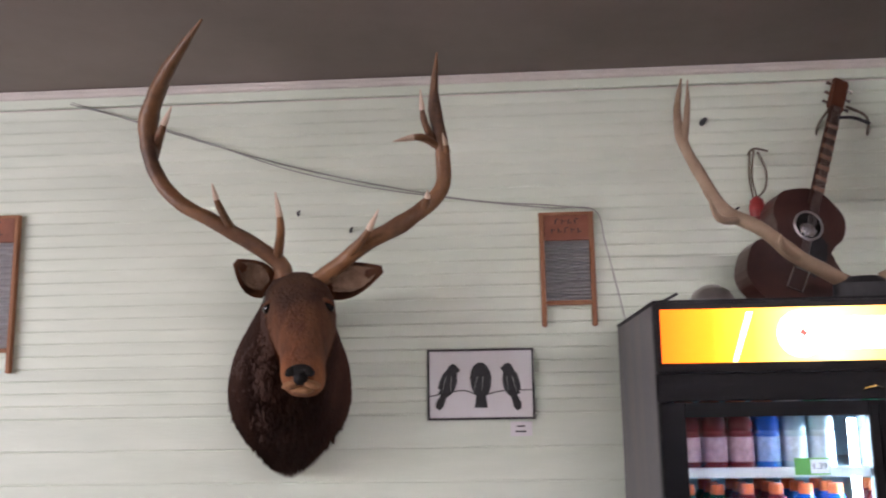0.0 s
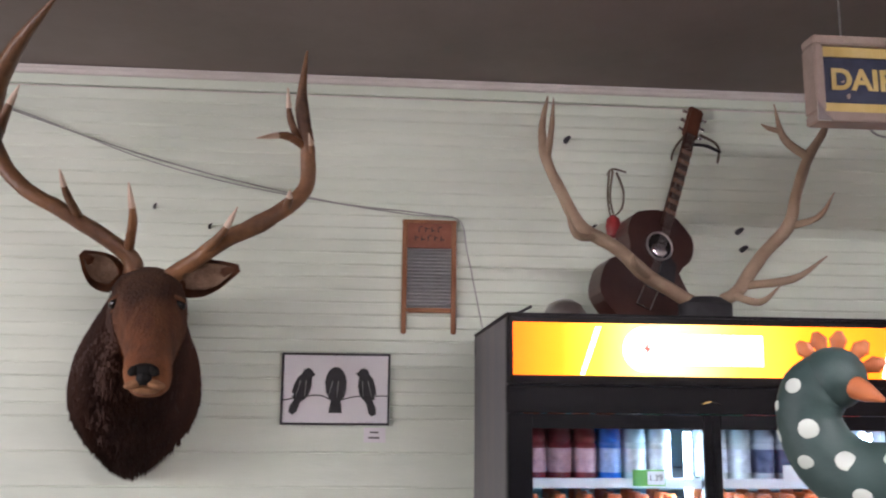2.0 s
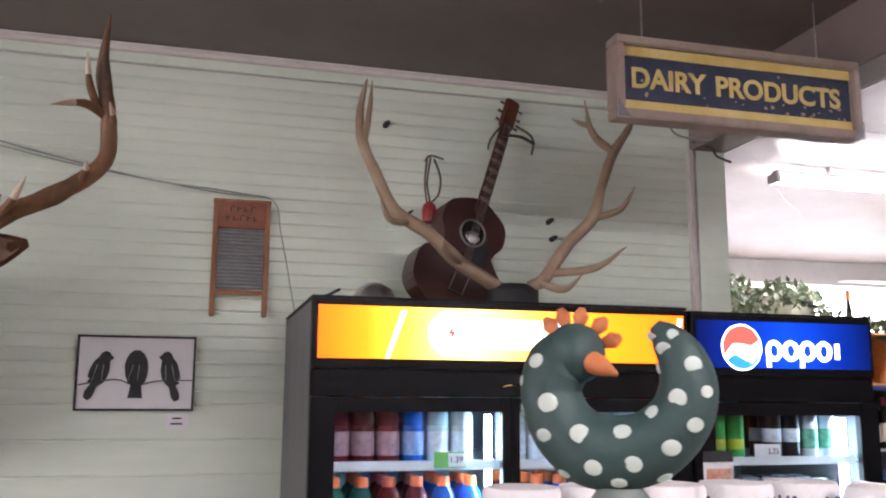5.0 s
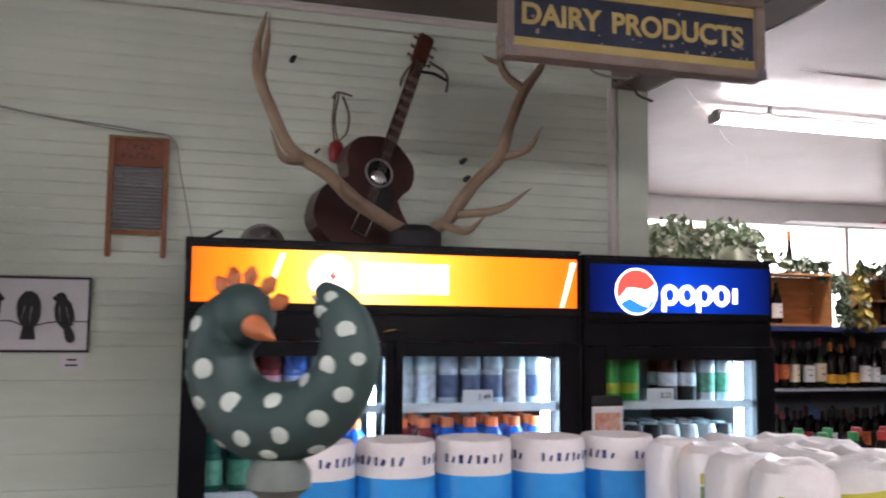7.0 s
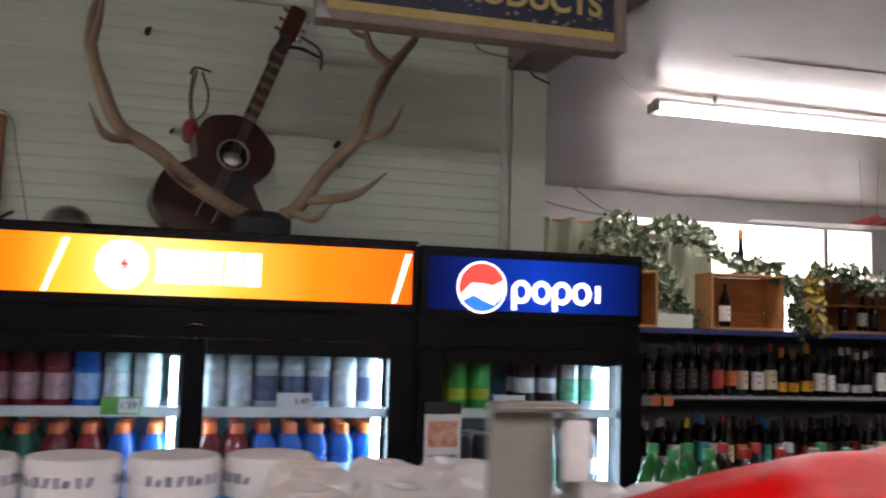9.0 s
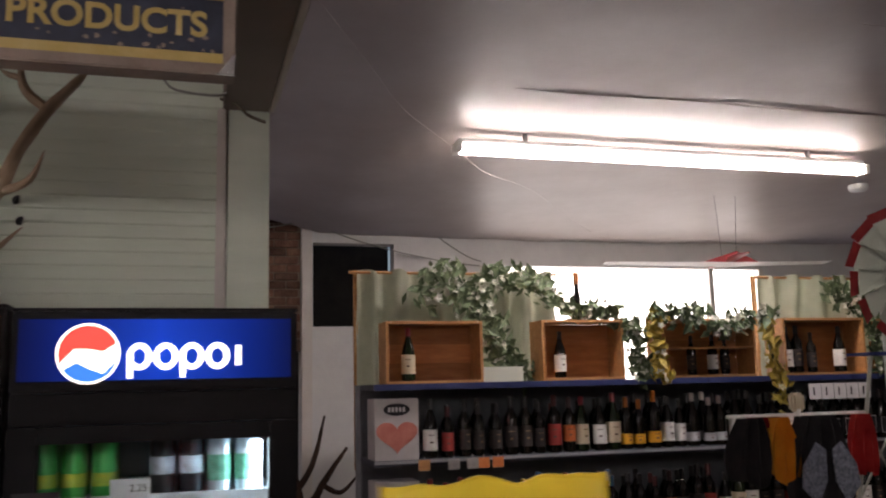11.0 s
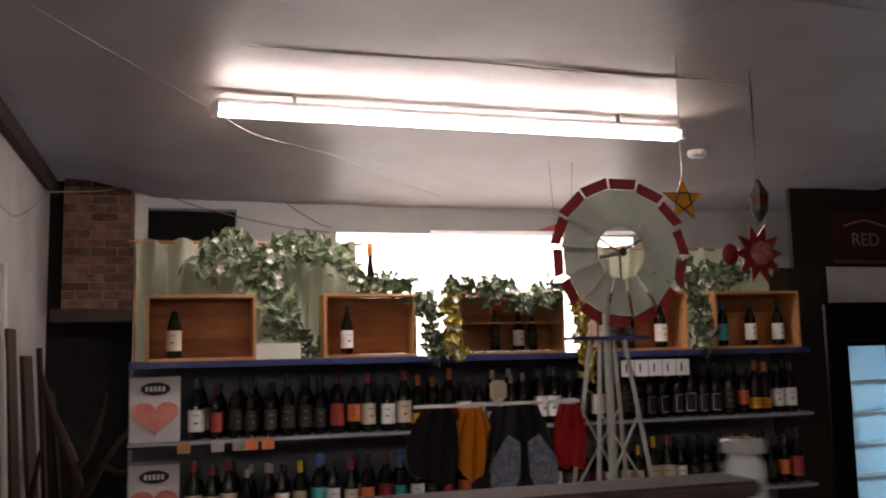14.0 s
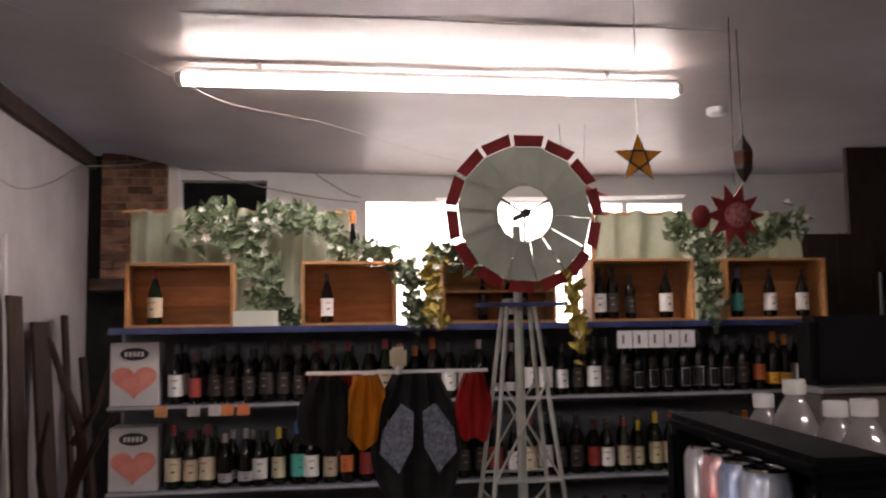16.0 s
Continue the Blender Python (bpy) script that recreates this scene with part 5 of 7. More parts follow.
def crate(x0, x1, z1, label, divider=False):
    w, h = x1 - x0, z1 - 1.80
    t = thing("wine_crate", label, "crate", (x0, 5.235, 1.80), "wine crates on the shelf")
    part("side", boxbm(0, 0.016, 0, 0.2, 0, h, bevel=0.002), M_CRATE, t)
    part("side", boxbm(w - 0.016, w, 0, 0.2, 0, h, bevel=0.002), M_CRATE, t)
    part("bottom", boxbm(0.0165, w - 0.0165, 0, 0.2, 0, 0.014), M_CRATE, t)
    part("top", boxbm(0.0165, w - 0.0165, 0, 0.2, h - 0.014, h), M_CRATE, t)
    for k in range(3):
        a, b = 0.0145 + (h - 0.029) * k / 3, 0.0145 + (h - 0.029) * (k + 1) / 3 - 0.003
        part("back_slat", boxbm(0.0165, w - 0.0165, 0.188, 0.199, a, b), M_CRATEIN, t, "reddish brown slat")
    part("backing", boxbm(0.0165, w - 0.0165, 0.1995, 0.204, 0.0145, h - 0.0145), M_CRATEIN, t)
    if divider:
        part("divider", boxbm(0.0165, w - 0.0165, 0.005, 0.187, h * 0.48, h * 0.48 + 0.012), M_CRATE, t)
    for cx in (0.03, w - 0.03):
        part("nail", boxbm(cx - 0.003, cx + 0.003, -0.001, 0.0, h - 0.010, h - 0.004), M_STEEL, t)
    return t


crate(4.33, 4.90, 2.15, "reddish wooden wine crate on its side, one bottle inside")
crate(5.27, 5.80, 2.155, "reddish wooden wine crate on its side, one bottle inside")
crate(6.06, 6.72, 2.165, "pale wooden wine crate with a divider on the shelf", True)
crate(6.93, 7.56, 2.165, "wooden wine crate on its side with four bottles")
crate(7.76, 8.40, 2.165, "wooden wine crate on its side with three bottles")
for x, k, s in ((4.475, 4, 0.98), (5.41, 2, 0.9), (6.30, 0, 0.80), (6.45, 2, 0.82), (6.54, 0, 0.78), (7.0, 2, 0.98), (7.08, 0, 1.0), (7.19, 0, 0.85), (7.41, 2, 0.98), (7.86, 7, 0.95), (8.07, 2, 0.95), (8.28, 2, 0.95)):
    put(wines[k], x, 5.31, 1.816, s, rng.uniform(-25, 20))
for k in wines:
    for o in (*k.children_recursive, k):
        bpy.data.objects.remove(o)
t = thing("paper_sign", "small folded white card on the shelf edge", "card", (5.02, 5.235, 1.80))
part("card", boxbm(-0.12, 0.12, 0.0, 0.004, 0.0, 0.085), mat("cream_card", (0.66, 0.68, 0.58), 0.7), t)
t = thing("price_strip", "row of white paper price notes under the shelf", "label", (7.30, SY - 0.014, 1.70))
for k in range(5):
    part("note", boxbm(-0.235 + k * 0.095, -0.145 + k * 0.095, -0.002, 0.0, -0.055, 0.045), M_PAPER, t)
    part("print", boxbm(-0.205 + k * 0.095, -0.195 + k * 0.095, -0.003, -0.002, -0.03, 0.02), M_INK, t)

# sage curtains behind the crates
M_SAGE = mat("sage_green_cloth", (0.42, 0.44, 0.34), 0.9, col2=(0.52, 0.54, 0.43), scale=6, bump=0.2, bscale=150)


def drape(x0, x1, label, top, foot):
    t = thing("curtain", label, "curtain", (x0, 5.72, 0), "sage curtains")
    bm = bmesh.new()
    n, m = 90, 16
    rows = []
    for i in range(n + 1):
        u = i / n
        x = (x1 - x0) * u
        zt = top + 0.012 * math.sin(u * 40)
        zb = foot
        col = []
        for j in range(m + 1):
            v = j / m
            y = 0.035 * math.sin(u * 48 + 1.2 * math.sin(u * 9) + v * 1.5) + 0.03 * noise.noise(Vector((u * 6, v * 3, 0)))
            col.append(bm.verts.new((x + 0.03 * v * math.sin(u * 20), y, zt + (zb - zt) * v)))
        rows.append(col)
    for a, b in zip(rows, rows[1:]):
        for j in range(m):
            bm.faces.new((a[j], b[j], b[j + 1], a[j + 1]))
    bmesh.ops.solidify(bm, geom=bm.faces[:], thickness=0.004)
    part("cloth", bm, M_SAGE, t, "", True)
    part("rod", tube(bmesh.new(), [(-0.05, 0.0, top - 0.01), (x1 - x0 + 0.05, 0.0, top - 0.01)], [0.009, 0.009], n=1, seg=8), M_CRATE, t)
    for x in (0.0, x1 - x0):
        part("post", boxbm(x - 0.012, x + 0.012, 0.045, 0.07, 1.3, top + 0.01), M_CRATE, t)
    return t


drape(4.26, 5.54, "pale sage green curtain hung behind the wine crates", 2.50, 1.80)
drape(7.12, 8.50, "pale sage green curtain swag behind the wine crates", 2.50, 1.80)

# flower garlands
M_LEAF = mat("grey_green_leaf", (0.030, 0.060, 0.028), 0.6, col2=(0.20, 0.26, 0.14), scale=22)
M_LEAFY = mat("yellow_leaf", (0.22, 0.17, 0.03), 0.7, col2=(0.52, 0.38, 0.06), scale=24)
M_PETAL = mat("white_petal", (0.62, 0.64, 0.55), 0.7, col2=(0.72, 0.73, 0.66), scale=14)
M_STEM = mat("dark_stem", (0.035, 0.045, 0.02), 0.8)


def garland(label, pts, spread, leaves, petals, seed, leafm=M_LEAF):
    r = random.Random(seed)
    o = Vector(pts[0])
    t = thing("garland", label, "garland", o, "flower garlands")
    line = [p - o for p in spline(pts, 10)]
    part("stem", tube(bmesh.new(), [p for p in line[::5]] + [line[-1]], [0.006, 0.005], n=3, seg=6), M_STEM, t)
    for name, count, m, size in (("foliage", int(leaves * 1.1), leafm, (0.028, 0.058)), ("blossom", int(petals * 0.34), M_PETAL, (0.020, 0.036))):
        bm = bmesh.new()
        for i in range(count):
            p = Vector(r.choice(line)) + Vector((r.gauss(0, spread), r.gauss(0, 0.022) - 0.02, r.gauss(0, spread)))
            nrm = Vector((r.gauss(0, 0.6), -1, r.gauss(0, 0.6))).normalized()
            if name == "foliage":
                d = nrm.cross(Vector((r.gauss(0, 1), r.gauss(0, 1), r.gauss(0, 1)))).normalized()
                s = nrm.cross(d)
                ln = r.uniform(*size)
                vs = [bm.verts.new(q) for q in (p - d * ln, p + s * ln * 0.5 + nrm * 0.004, p + d * ln, p - s * ln * 0.5 + nrm * 0.004)]
                c = bm.verts.new(p - nrm * 0.006)
                for k in range(4):
                    bm.faces.new((c, vs[k], vs[(k + 1) % 4]))
            else:
                d = nrm.cross(Vector((0.3, 0.1, 1))).normalized()
                s = nrm.cross(d)
                rad = r.uniform(*size)
                c = bm.verts.new(p - nrm * 0.006)
                ring = [bm.verts.new(p + (d * math.cos(a) + s * math.sin(a)) * rad * (1 if k % 2 else 0.55) + nrm * 0.006) for k, a in enumerate(np.linspace(0, 2 * math.pi, 10, endpoint=False))]
                for k in range(10):
                    bm.faces.new((c, ring[k], ring[(k + 1) % 10]))
        part(name, bm, m, t)["kind"] = "stuff"
    return t


GY = 5.55
garland("garland of white flowers and leaves draped over the curtain", [(4.62, GY, 2.30), (4.75, GY, 2.46), (4.98, GY, 2.38), (5.12, GY, 2.45), (5.35, GY, 2.42), (5.50, GY, 2.30)], 0.045, 210, 200, 1)
garland("garland of white flowers hanging down between the crates", [(4.80, GY, 2.38), (4.98, GY, 2.22), (5.05, GY - 0.1, 2.05), (5.10, GY - 0.15, 1.90), (5.18, GY - 0.15, 1.83)], 0.055, 210, 130, 2)
garland("garland of green leaves and white flowers along the crate tops", [(5.45, 5.30, 2.20), (5.65, 5.30, 2.21), (5.85, 5.26, 2.10), (5.90, 5.26, 1.90), (5.93, 5.25, 1.83)], 0.03, 190, 120, 3)
garland("garland with yellowed leaves hanging beside the crates", [(6.02, 5.22, 2.19), (5.98, 5.20, 2.05), (6.0, 5.19, 1.9), (6.02, 5.18, 1.80)], 0.024, 95, 40, 4, M_LEAFY)
garland("garland of white flowers over the pale crate", [(6.02, 5.21, 2.19), (6.25, 5.2, 2.18), (6.45, 5.2, 2.10), (6.62, 5.2, 2.16), (6.82, 5.2, 2.18)], 0.035, 150, 140, 5)
garland("garland with yellowed leaves hanging over the shelf edge", [(6.78, 5.2, 2.1), (6.80, 5.19, 1.95), (6.82, 5.18, 1.80), (6.84, 5.17, 1.66)], 0.024, 80, 20, 6, M_LEAFY)
garland("garland of white flowers hanging between the crates", [(7.62, 5.45, 2.3), (7.67, 5.30, 2.12), (7.66, 5.24, 1.95), (7.64, 5.23, 1.815)], 0.035, 130, 80, 7)
garland("garland of leaves and white flowers along the curtain swag", [(7.58, GY, 2.4), (7.75, GY, 2.32), (8.0, GY, 2.28), (8.25, GY, 2.36), (8.42, GY, 2.44)], 0.045, 220, 110, 8)
t = thing("tall_bottle", "single tall bottle with an orange neck on a crate", "bottle", (5.56, 5.36, 2.156))
part("body", lathe(bmesh.new(), [(0.020, 0), (0.022, 0.005), (0.022, 0.15), (0.014, 0.19), (0.014, 0.225)], 12), M_DKGLASS, t, "", True)
part("capsule", lathe(bmesh.new(), [(0.017, 0.226), (0.017, 0.30)], 12), mat("orange_capsule", (0.5, 0.17, 0.04), 0.5), t, "orange capsule")

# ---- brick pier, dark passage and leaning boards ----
# near-black sheets stand in for the shade of passage and gap
structure("wall_passage", boxbm(END_X - 0.1, 4.2, BACK_Y + 0.35, BACK_Y + 0.4, 0, 2.3), M_DARK, "near-black sheet painted as the unlit passage under the pier")
structure("wall_pier_core", boxbm(END_X + 0.10, 4.158, BACK_Y + 0.012, BACK_Y + 0.3, 2.20, CEIL2), M_MORTAR, "mortar core of the brick pier")
structure("wall_gap", boxbm(END_X - 0.1, END_X + 0.099, BACK_Y + 0.1, BACK_Y + 0.3, 2.20, CEIL2), M_DARK, "near-black filler painted as the shaded gap beside the pier")
structure("trim_lintel", boxbm(END_X + 0.02, 4.158, BACK_Y - 0.01, BACK_Y + 0.3, 2.10, 2.198, bevel=0.006), mat("dark_lintel_wood", (0.05, 0.03, 0.02), 0.8, col2=(0.09, 0.055, 0.035), scale=8, bump=0.3), "dark timber lintel")
M_OLDBOARD = mat("old_brown_board", (0.028, 0.014, 0.009), 0.9, col2=(0.060, 0.030, 0.018), scale=5, bump=0.3, stretch=(5, 5, 1))
for i, (y, x, h, w, tilt) in enumerate(((5.75, 3.60, 2.0, 0.26, 3), (6.2, 3.62, 1.85, 0.34, 4), (6.75, 3.62, 1.9, 0.12, 3.5), (7.1, 3.66, 1.6, 0.15, 5))):
    t = thing("leaning_board", "old brown board leaning against the white wall", "board", (x + h * math.sin(radians(tilt)), y, 0), "leaning boards")
    t.rotation_euler = (0, radians(-tilt), 0)
    part("board", boxbm(-0.012, 0.012, -w / 2, w / 2, 0, h, bevel=0.003), M_OLDBOARD, t)
t = thing("white_pole", "thin white pole leaning in the corner", "pole", (3.62, 5.6, 0))
part("pole", tube(bmesh.new(), [(0.06, 0, 0), (0.0, 0.02, 1.2), (-0.04, 0.04, 2.35)], [0.016, 0.014], n=2, seg=10), M_TRIM, t)
t = thing("driftwood", "twisted branching driftwood standing in the corner", "driftwood", (3.9, 6.0, 0))
for pts, r in (([(0, 0, 0), (-0.05, 0, 0.6), (0.04, 0, 1.1), (-0.1, 0.05, 1.5), (-0.18, 0.05, 1.75)], 0.045), ([(0.02, 0, 0.9), (0.18, -0.02, 1.2), (0.34, 0.0, 1.42)], 0.028), ([(-0.02, 0, 1.1), (0.12, 0, 1.32), (0.2, 0, 1.62)], 0.022), ([(-0.06, 0, 0.5), (-0.2, 0, 0.9), (-0.16, 0, 1.3)], 0.03), ([(0.18, 0, 1.2), (0.3, 0, 1.15), (0.42, 0, 1.26)], 0.018)):
    part("limb", tube(bmesh.new(), pts, [r, r * 0.8, r * 0.35], n=6, seg=9, knobs=0.4), M_OLDBOARD, t, "", True)
t = thing("wall_batten", "dark batten along the top of the white wall", "batten", (3.555, 5.7, 3.12))
part("batten", boxbm(0, 0.05, -1.9, 1.95, -0.05, 0.06, bevel=0.004), M_OLDBOARD, t)

# ---- cables on ceiling and wall ----
for lab2, pts, r, m in (
    ("thin white cable looping below the ceiling light", [(4.66, 4.86, 3.06), (4.9, 5.1, 3.0), (5.4, 5.6, 3.02), (6.1, 6.6, 3.05), (6.9, 7.6, 3.08)], 0.0014, M_CEIL2),
    ("thin white cable along the ceiling", [(3.58, 3.2, 3.18), (4.0, 4.0, 3.17), (4.3, 4.6, 3.18), (4.62, 4.86, 3.08)], 0.0011, M_CEIL2),
    ("grey cable running over the brick pier", [(3.58, 7.2, 3.02), (3.9, 7.55, 3.10), (4.2, 7.6, 3.15), (4.7, 7.62, 3.10), (5.3, 7.64, 3.14), (6.2, 7.64, 3.12), (8.6, 7.64, 3.12)], 0.006, M_WIRE),
    ("dark cable sagging from the brick pier", [(4.18, 7.6, 3.17), (4.6, 7.6, 3.02), (5.0, 7.6, 2.92), (5.4, 7.62, 2.85), (5.7, 7.62, 2.82)], 0.006, M_WIRE),
    ("dark cable dropping across the white wall", [(5.25, 7.63, 3.14), (5.4, 7.63, 3.02), (5.6, 7.63, 2.9), (5.72, 7.63, 2.86)], 0.006, M_WIRE),
    ("thin grey cable across the white side wall", [(3.56, 4.6, 2.9), (3.57, 5.6, 2.65), (3.57, 6.4, 2.75), (3.57, 7.3, 3.05)], 0.004, M_WIRE),
    ("twisted wire ends at the beam", [(3.36, 3.66, 2.86), (3.42, 3.6, 2.82), (3.46, 3.62, 2.79), (3.52, 3.6, 2.76)], 0.006, M_TWIG),
    ("wire loop hanging from the beam", [(3.15, 3.5, 2.88), (3.2, 3.5, 2.83), (3.35, 3.5, 2.82), (3.40, 3.55, 2.88)], 0.005, M_WIRE),
):
    t = thing("cable", lab2, "cable", pts[0])
    part("strand", tube(bmesh.new(), [Vector(p) - Vector(pts[0]) for p in pts], [r, r], n=6, seg=6), m, t, "", True)
t = thing("smoke_detector", "small white round smoke detector on the ceiling", "smoke detector", (7.88, 5.52, ceil_z(7.88, 5.52) - 0.045))
part("body", lathe(bmesh.new(), [(0.05, 0.0), (0.065, 0.012), (0.068, 0.045)], 20), M_WHITE, t, "", True)

# ---- windmill ----
M_VANE = mat("grey_painted_blade", (0.40, 0.42, 0.38), 0.5, 0.2, col2=(0.50, 0.52, 0.47), scale=8, bump=0.1)
M_VRED = mat("dark_red_paint", (0.24, 0.025, 0.03), 0.5, col2=(0.32, 0.05, 0.05), scale=10)
M_NAVY = mat("blue_paint", (0.01, 0.02, 0.12), 0.5, col2=(0.02, 0.04, 0.18), scale=10)
hub = Vector((6.063, 3.300, 2.184))
WMY = 3.44
wm = thing("garden_windmill", "ornamental metal windmill with grey and red blades on a tower", "windmill", (hub.x + 0.015, WMY, 0))
hz = hub.z
wheel = part("hub", tube(bmesh.new(), [(0, -0.158, hz), (0, -0.10, hz), (0, 0.02, hz)], [0.017, 0.010, 0.010], n=1, seg=12), M_INK, wm, "dark hub and axle")
nb = 14
R0, R1 = 0.100, 0.285
for i in range(nb):
    a = 2 * math.pi * (i + 0.35) / nb
    da = math.pi / nb * 1.06
    for r0, r1, m, nm in ((R0, R1 - 0.042, M_VANE, "blade"), (R1 - 0.0415, R1, M_VRED, "blade_tip")):
        bm = bmesh.new()
        vs = []
        for r in (r0, r1):
            for s in (-1, 1):
                ang = a + s * da * (1.0 if r < 0.15 else 0.97) * (0.8 if nm == "blade_tip" else 1)
                vs.append(bm.verts.new((r * math.cos(ang), -0.14 + s * 0.012 * (0.6 + r * 2), hz + r * math.sin(ang))))
        bm.faces.new((vs[0], vs[1], vs[3], vs[2]))
        bmesh.ops.solidify(bm, geom=bm.faces[:], thickness=0.0015)
        part(nm, bm, m, wheel)
for rr in (R0 + 0.004,):
    part("ring", tube(bmesh.new(), [(rr * math.cos(a), -0.137, hz + rr * math.sin(a)) for a in np.linspace(0, 2 * math.pi, 33)], [0.004, 0.004], n=1, seg=6), M_VANE, wheel)
for k in range(3):
    a = 2 * math.pi * k / 3 + 0.5
    part("spoke", tube(bmesh.new(), [(0, -0.13, hz), (R0 * math.cos(a), -0.137, hz + R0 * math.sin(a))], [0.004, 0.004], n=1, seg=6), M_INK, wheel)
part("platform", boxbm(-0.15, 0.15, -0.07, 0.07, hz - 0.325, hz - 0.312, bevel=0.002), M_NAVY, wm, "small blue platform")
part("mast", tube(bmesh.new(), [(0, 0, hz - 0.312), (0, 0, hz - 0.03)], [0.016, 0.014], n=1, seg=10), M_VANE, wm)
for sx in (-1, 1):
    for sy in (-1, 1):
        part("leg", tube(bmesh.new(), [(sx * 0.26, sy * 0.26, 0), (sx * 0.05, sy * 0.04, hz - 0.32)], [0.0085, 0.0085], n=1, seg=6), M_VANE, wm)
part("pump_rod", tube(bmesh.new(), [(0.012, 0, 0), (0.0, 0, hz - 0.325)], [0.02, 0.016], n=1, seg=10), M_VANE, wm)
for z in (0.4, 0.85, 1.25):
    h = 0.26 + (0.05 - 0.26) * z / (hz - 0.32)
    for sy in (-1, 1):
        part("brace", tube(bmesh.new(), [(-h, sy * h, z), (h, sy * h, z)], [0.006, 0.006], n=1, seg=6), M_VANE, wm)
        h2 = 0.26 + (0.05 - 0.26) * (z + 0.34) / (hz - 0.32)
        if z < 1.3:
            part("brace", tube(bmesh.new(), [(-h, sy * h, z), (h2, sy * h2, z + 0.34)], [0.005, 0.005], n=1, seg=6), M_VANE, wm)
            part("brace", tube(bmesh.new(), [(h, sy * h, z), (-h2, sy * h2, z + 0.34)], [0.005, 0.005], n=1, seg=6), M_VANE, wm)

# ---- hanging ornaments ----
# amber brightened in colour to carry lamp light shining through the glass
M_AMBER = mat("lit_amber_glass", (0.78, 0.26, 0.012), 0.25, col2=(0.88, 0.40, 0.03), scale=10, coat=0.4)
M_LEAD = mat("dark_lead", (0.03, 0.025, 0.02), 0.5)
sc = Vector((6.731, 3.900, 2.499))
t = thing("glass_star", "amber glass star with dark leading hung from the ceiling", "ornament", sc)
star = []
for k in range(10):
    a = math.pi / 2 + k * math.pi / 5
    r = 0.108 if k % 2 == 0 else 0.043
    star.append((r * math.cos(a), r * math.sin(a)))
for k in range(5):
    i = 2 * k
    part("point", extrude_outline(bmesh.new(), [star[i], star[(i + 1) % 10], star[i - 1]], -0.006, 0.006), M_AMBER, t)
    part("leading", tube(bmesh.new(), [(star[i - 1][0], -0.004, star[i - 1][1]), (star[i][0], 0, star[i][1]), (star[(i + 1) % 10][0], -0.004, star[(i + 1) % 10][1])], [0.004, 0.004], n=1, seg=6), M_LEAD, t)
    part("leading", tube(bmesh.new(), [(star[i - 1][0], -0.008, star[i - 1][1]), (star[(i + 1) % 10][0], -0.008, star[(i + 1) % 10][1])], [0.004, 0.004], n=1, seg=6), M_LEAD, t)
part("centre", extrude_outline(bmesh.new(), [star[k] for k in (1, 3, 5, 7, 9)], -0.0058, 0.0058), M_AMBER, t)
part("chain", tube(bmesh.new(), [(0, 0, 0.108), (0, 0, CEIL2 - sc.z + 0.01)], [0.0025, 0.0025], n=1, seg=5), M_STEEL, t)
su = Vector((7.236, 4.050, 2.273))
t = thing("red_sun_ornament", "dark red metal sun ornament hung on a chain", "ornament", su)
pts = []
for k in range(20):
    a = math.pi * k / 10
    r = 0.15 if k % 2 == 0 else 0.085
    pts.append((r * math.cos(a) * 0.95, r * math.sin(a)))
M_SUN = mat("dark_red_metal", (0.20, 0.012, 0.015), 0.4, 0.2, col2=(0.30, 0.03, 0.03), scale=12)
part("sun_plate", extrude_outline(bmesh.new(), pts, -0.004, 0.004), M_SUN, t)
bm = bmesh.new()
bmesh.ops.create_uvsphere(bm, u_segments=18, v_segments=10, radius=0.062, matrix=Matrix.Translation((0.01, -0.012, 0.0)) @ Matrix.Diagonal((1, 0.4, 0.95, 1)))
part("face", bm, mat("mosaic_red", (0.28, 0.02, 0.03), 0.25, col2=(0.55, 0.25, 0.25), scale=70), t, "mottled glass face", True)
bm = bmesh.new()
bmesh.ops.create_uvsphere(bm, u_segments=14, v_segments=8, radius=0.055, matrix=Matrix.Translation((-0.155, 0.01, -0.005)) @ Matrix.Diagonal((0.85, 0.3, 1, 1)))
part("side_disc", bm, M_SUN, t, "", True)
part("chain", tube(bmesh.new(), [(0.005, 0, 0.14), (0.01, 0, CEIL2 - su.z + 0.01)], [0.003, 0.003], n=1, seg=5), M_LEAD, t)
lz = Vector((7.368, 4.200, 2.561))
t = thing("hanging_lantern", "small dark metal lantern hung from the ceiling", "ornament", lz)
part("body", lathe(bmesh.new(), [(0.005, -0.11), (0.045, -0.05), (0.05, 0.04), (0.02, 0.09), (0.005, 0.12)], 6), M_LEAD, t)
part("window", lathe(bmesh.new(), [(0.046, -0.03), (0.051, 0.03)], 6, cap=False), mat("lantern_glass", (0.10, 0.03, 0.02), 0.2), t)
part("chain", tube(bmesh.new(), [(0, 0, 0.12), (-0.01, 0, CEIL2 - lz.z + 0.01)], [0.004, 0.004], n=1, seg=5), M_LEAD, t)
part("ceiling_hook", tube(bmesh.new(), [(-0.03, 0, CEIL2 - lz.z), (0.04, 0, CEIL2 - lz.z - 0.01)], [0.009, 0.006], n=1, seg=6), M_LEAD, t)

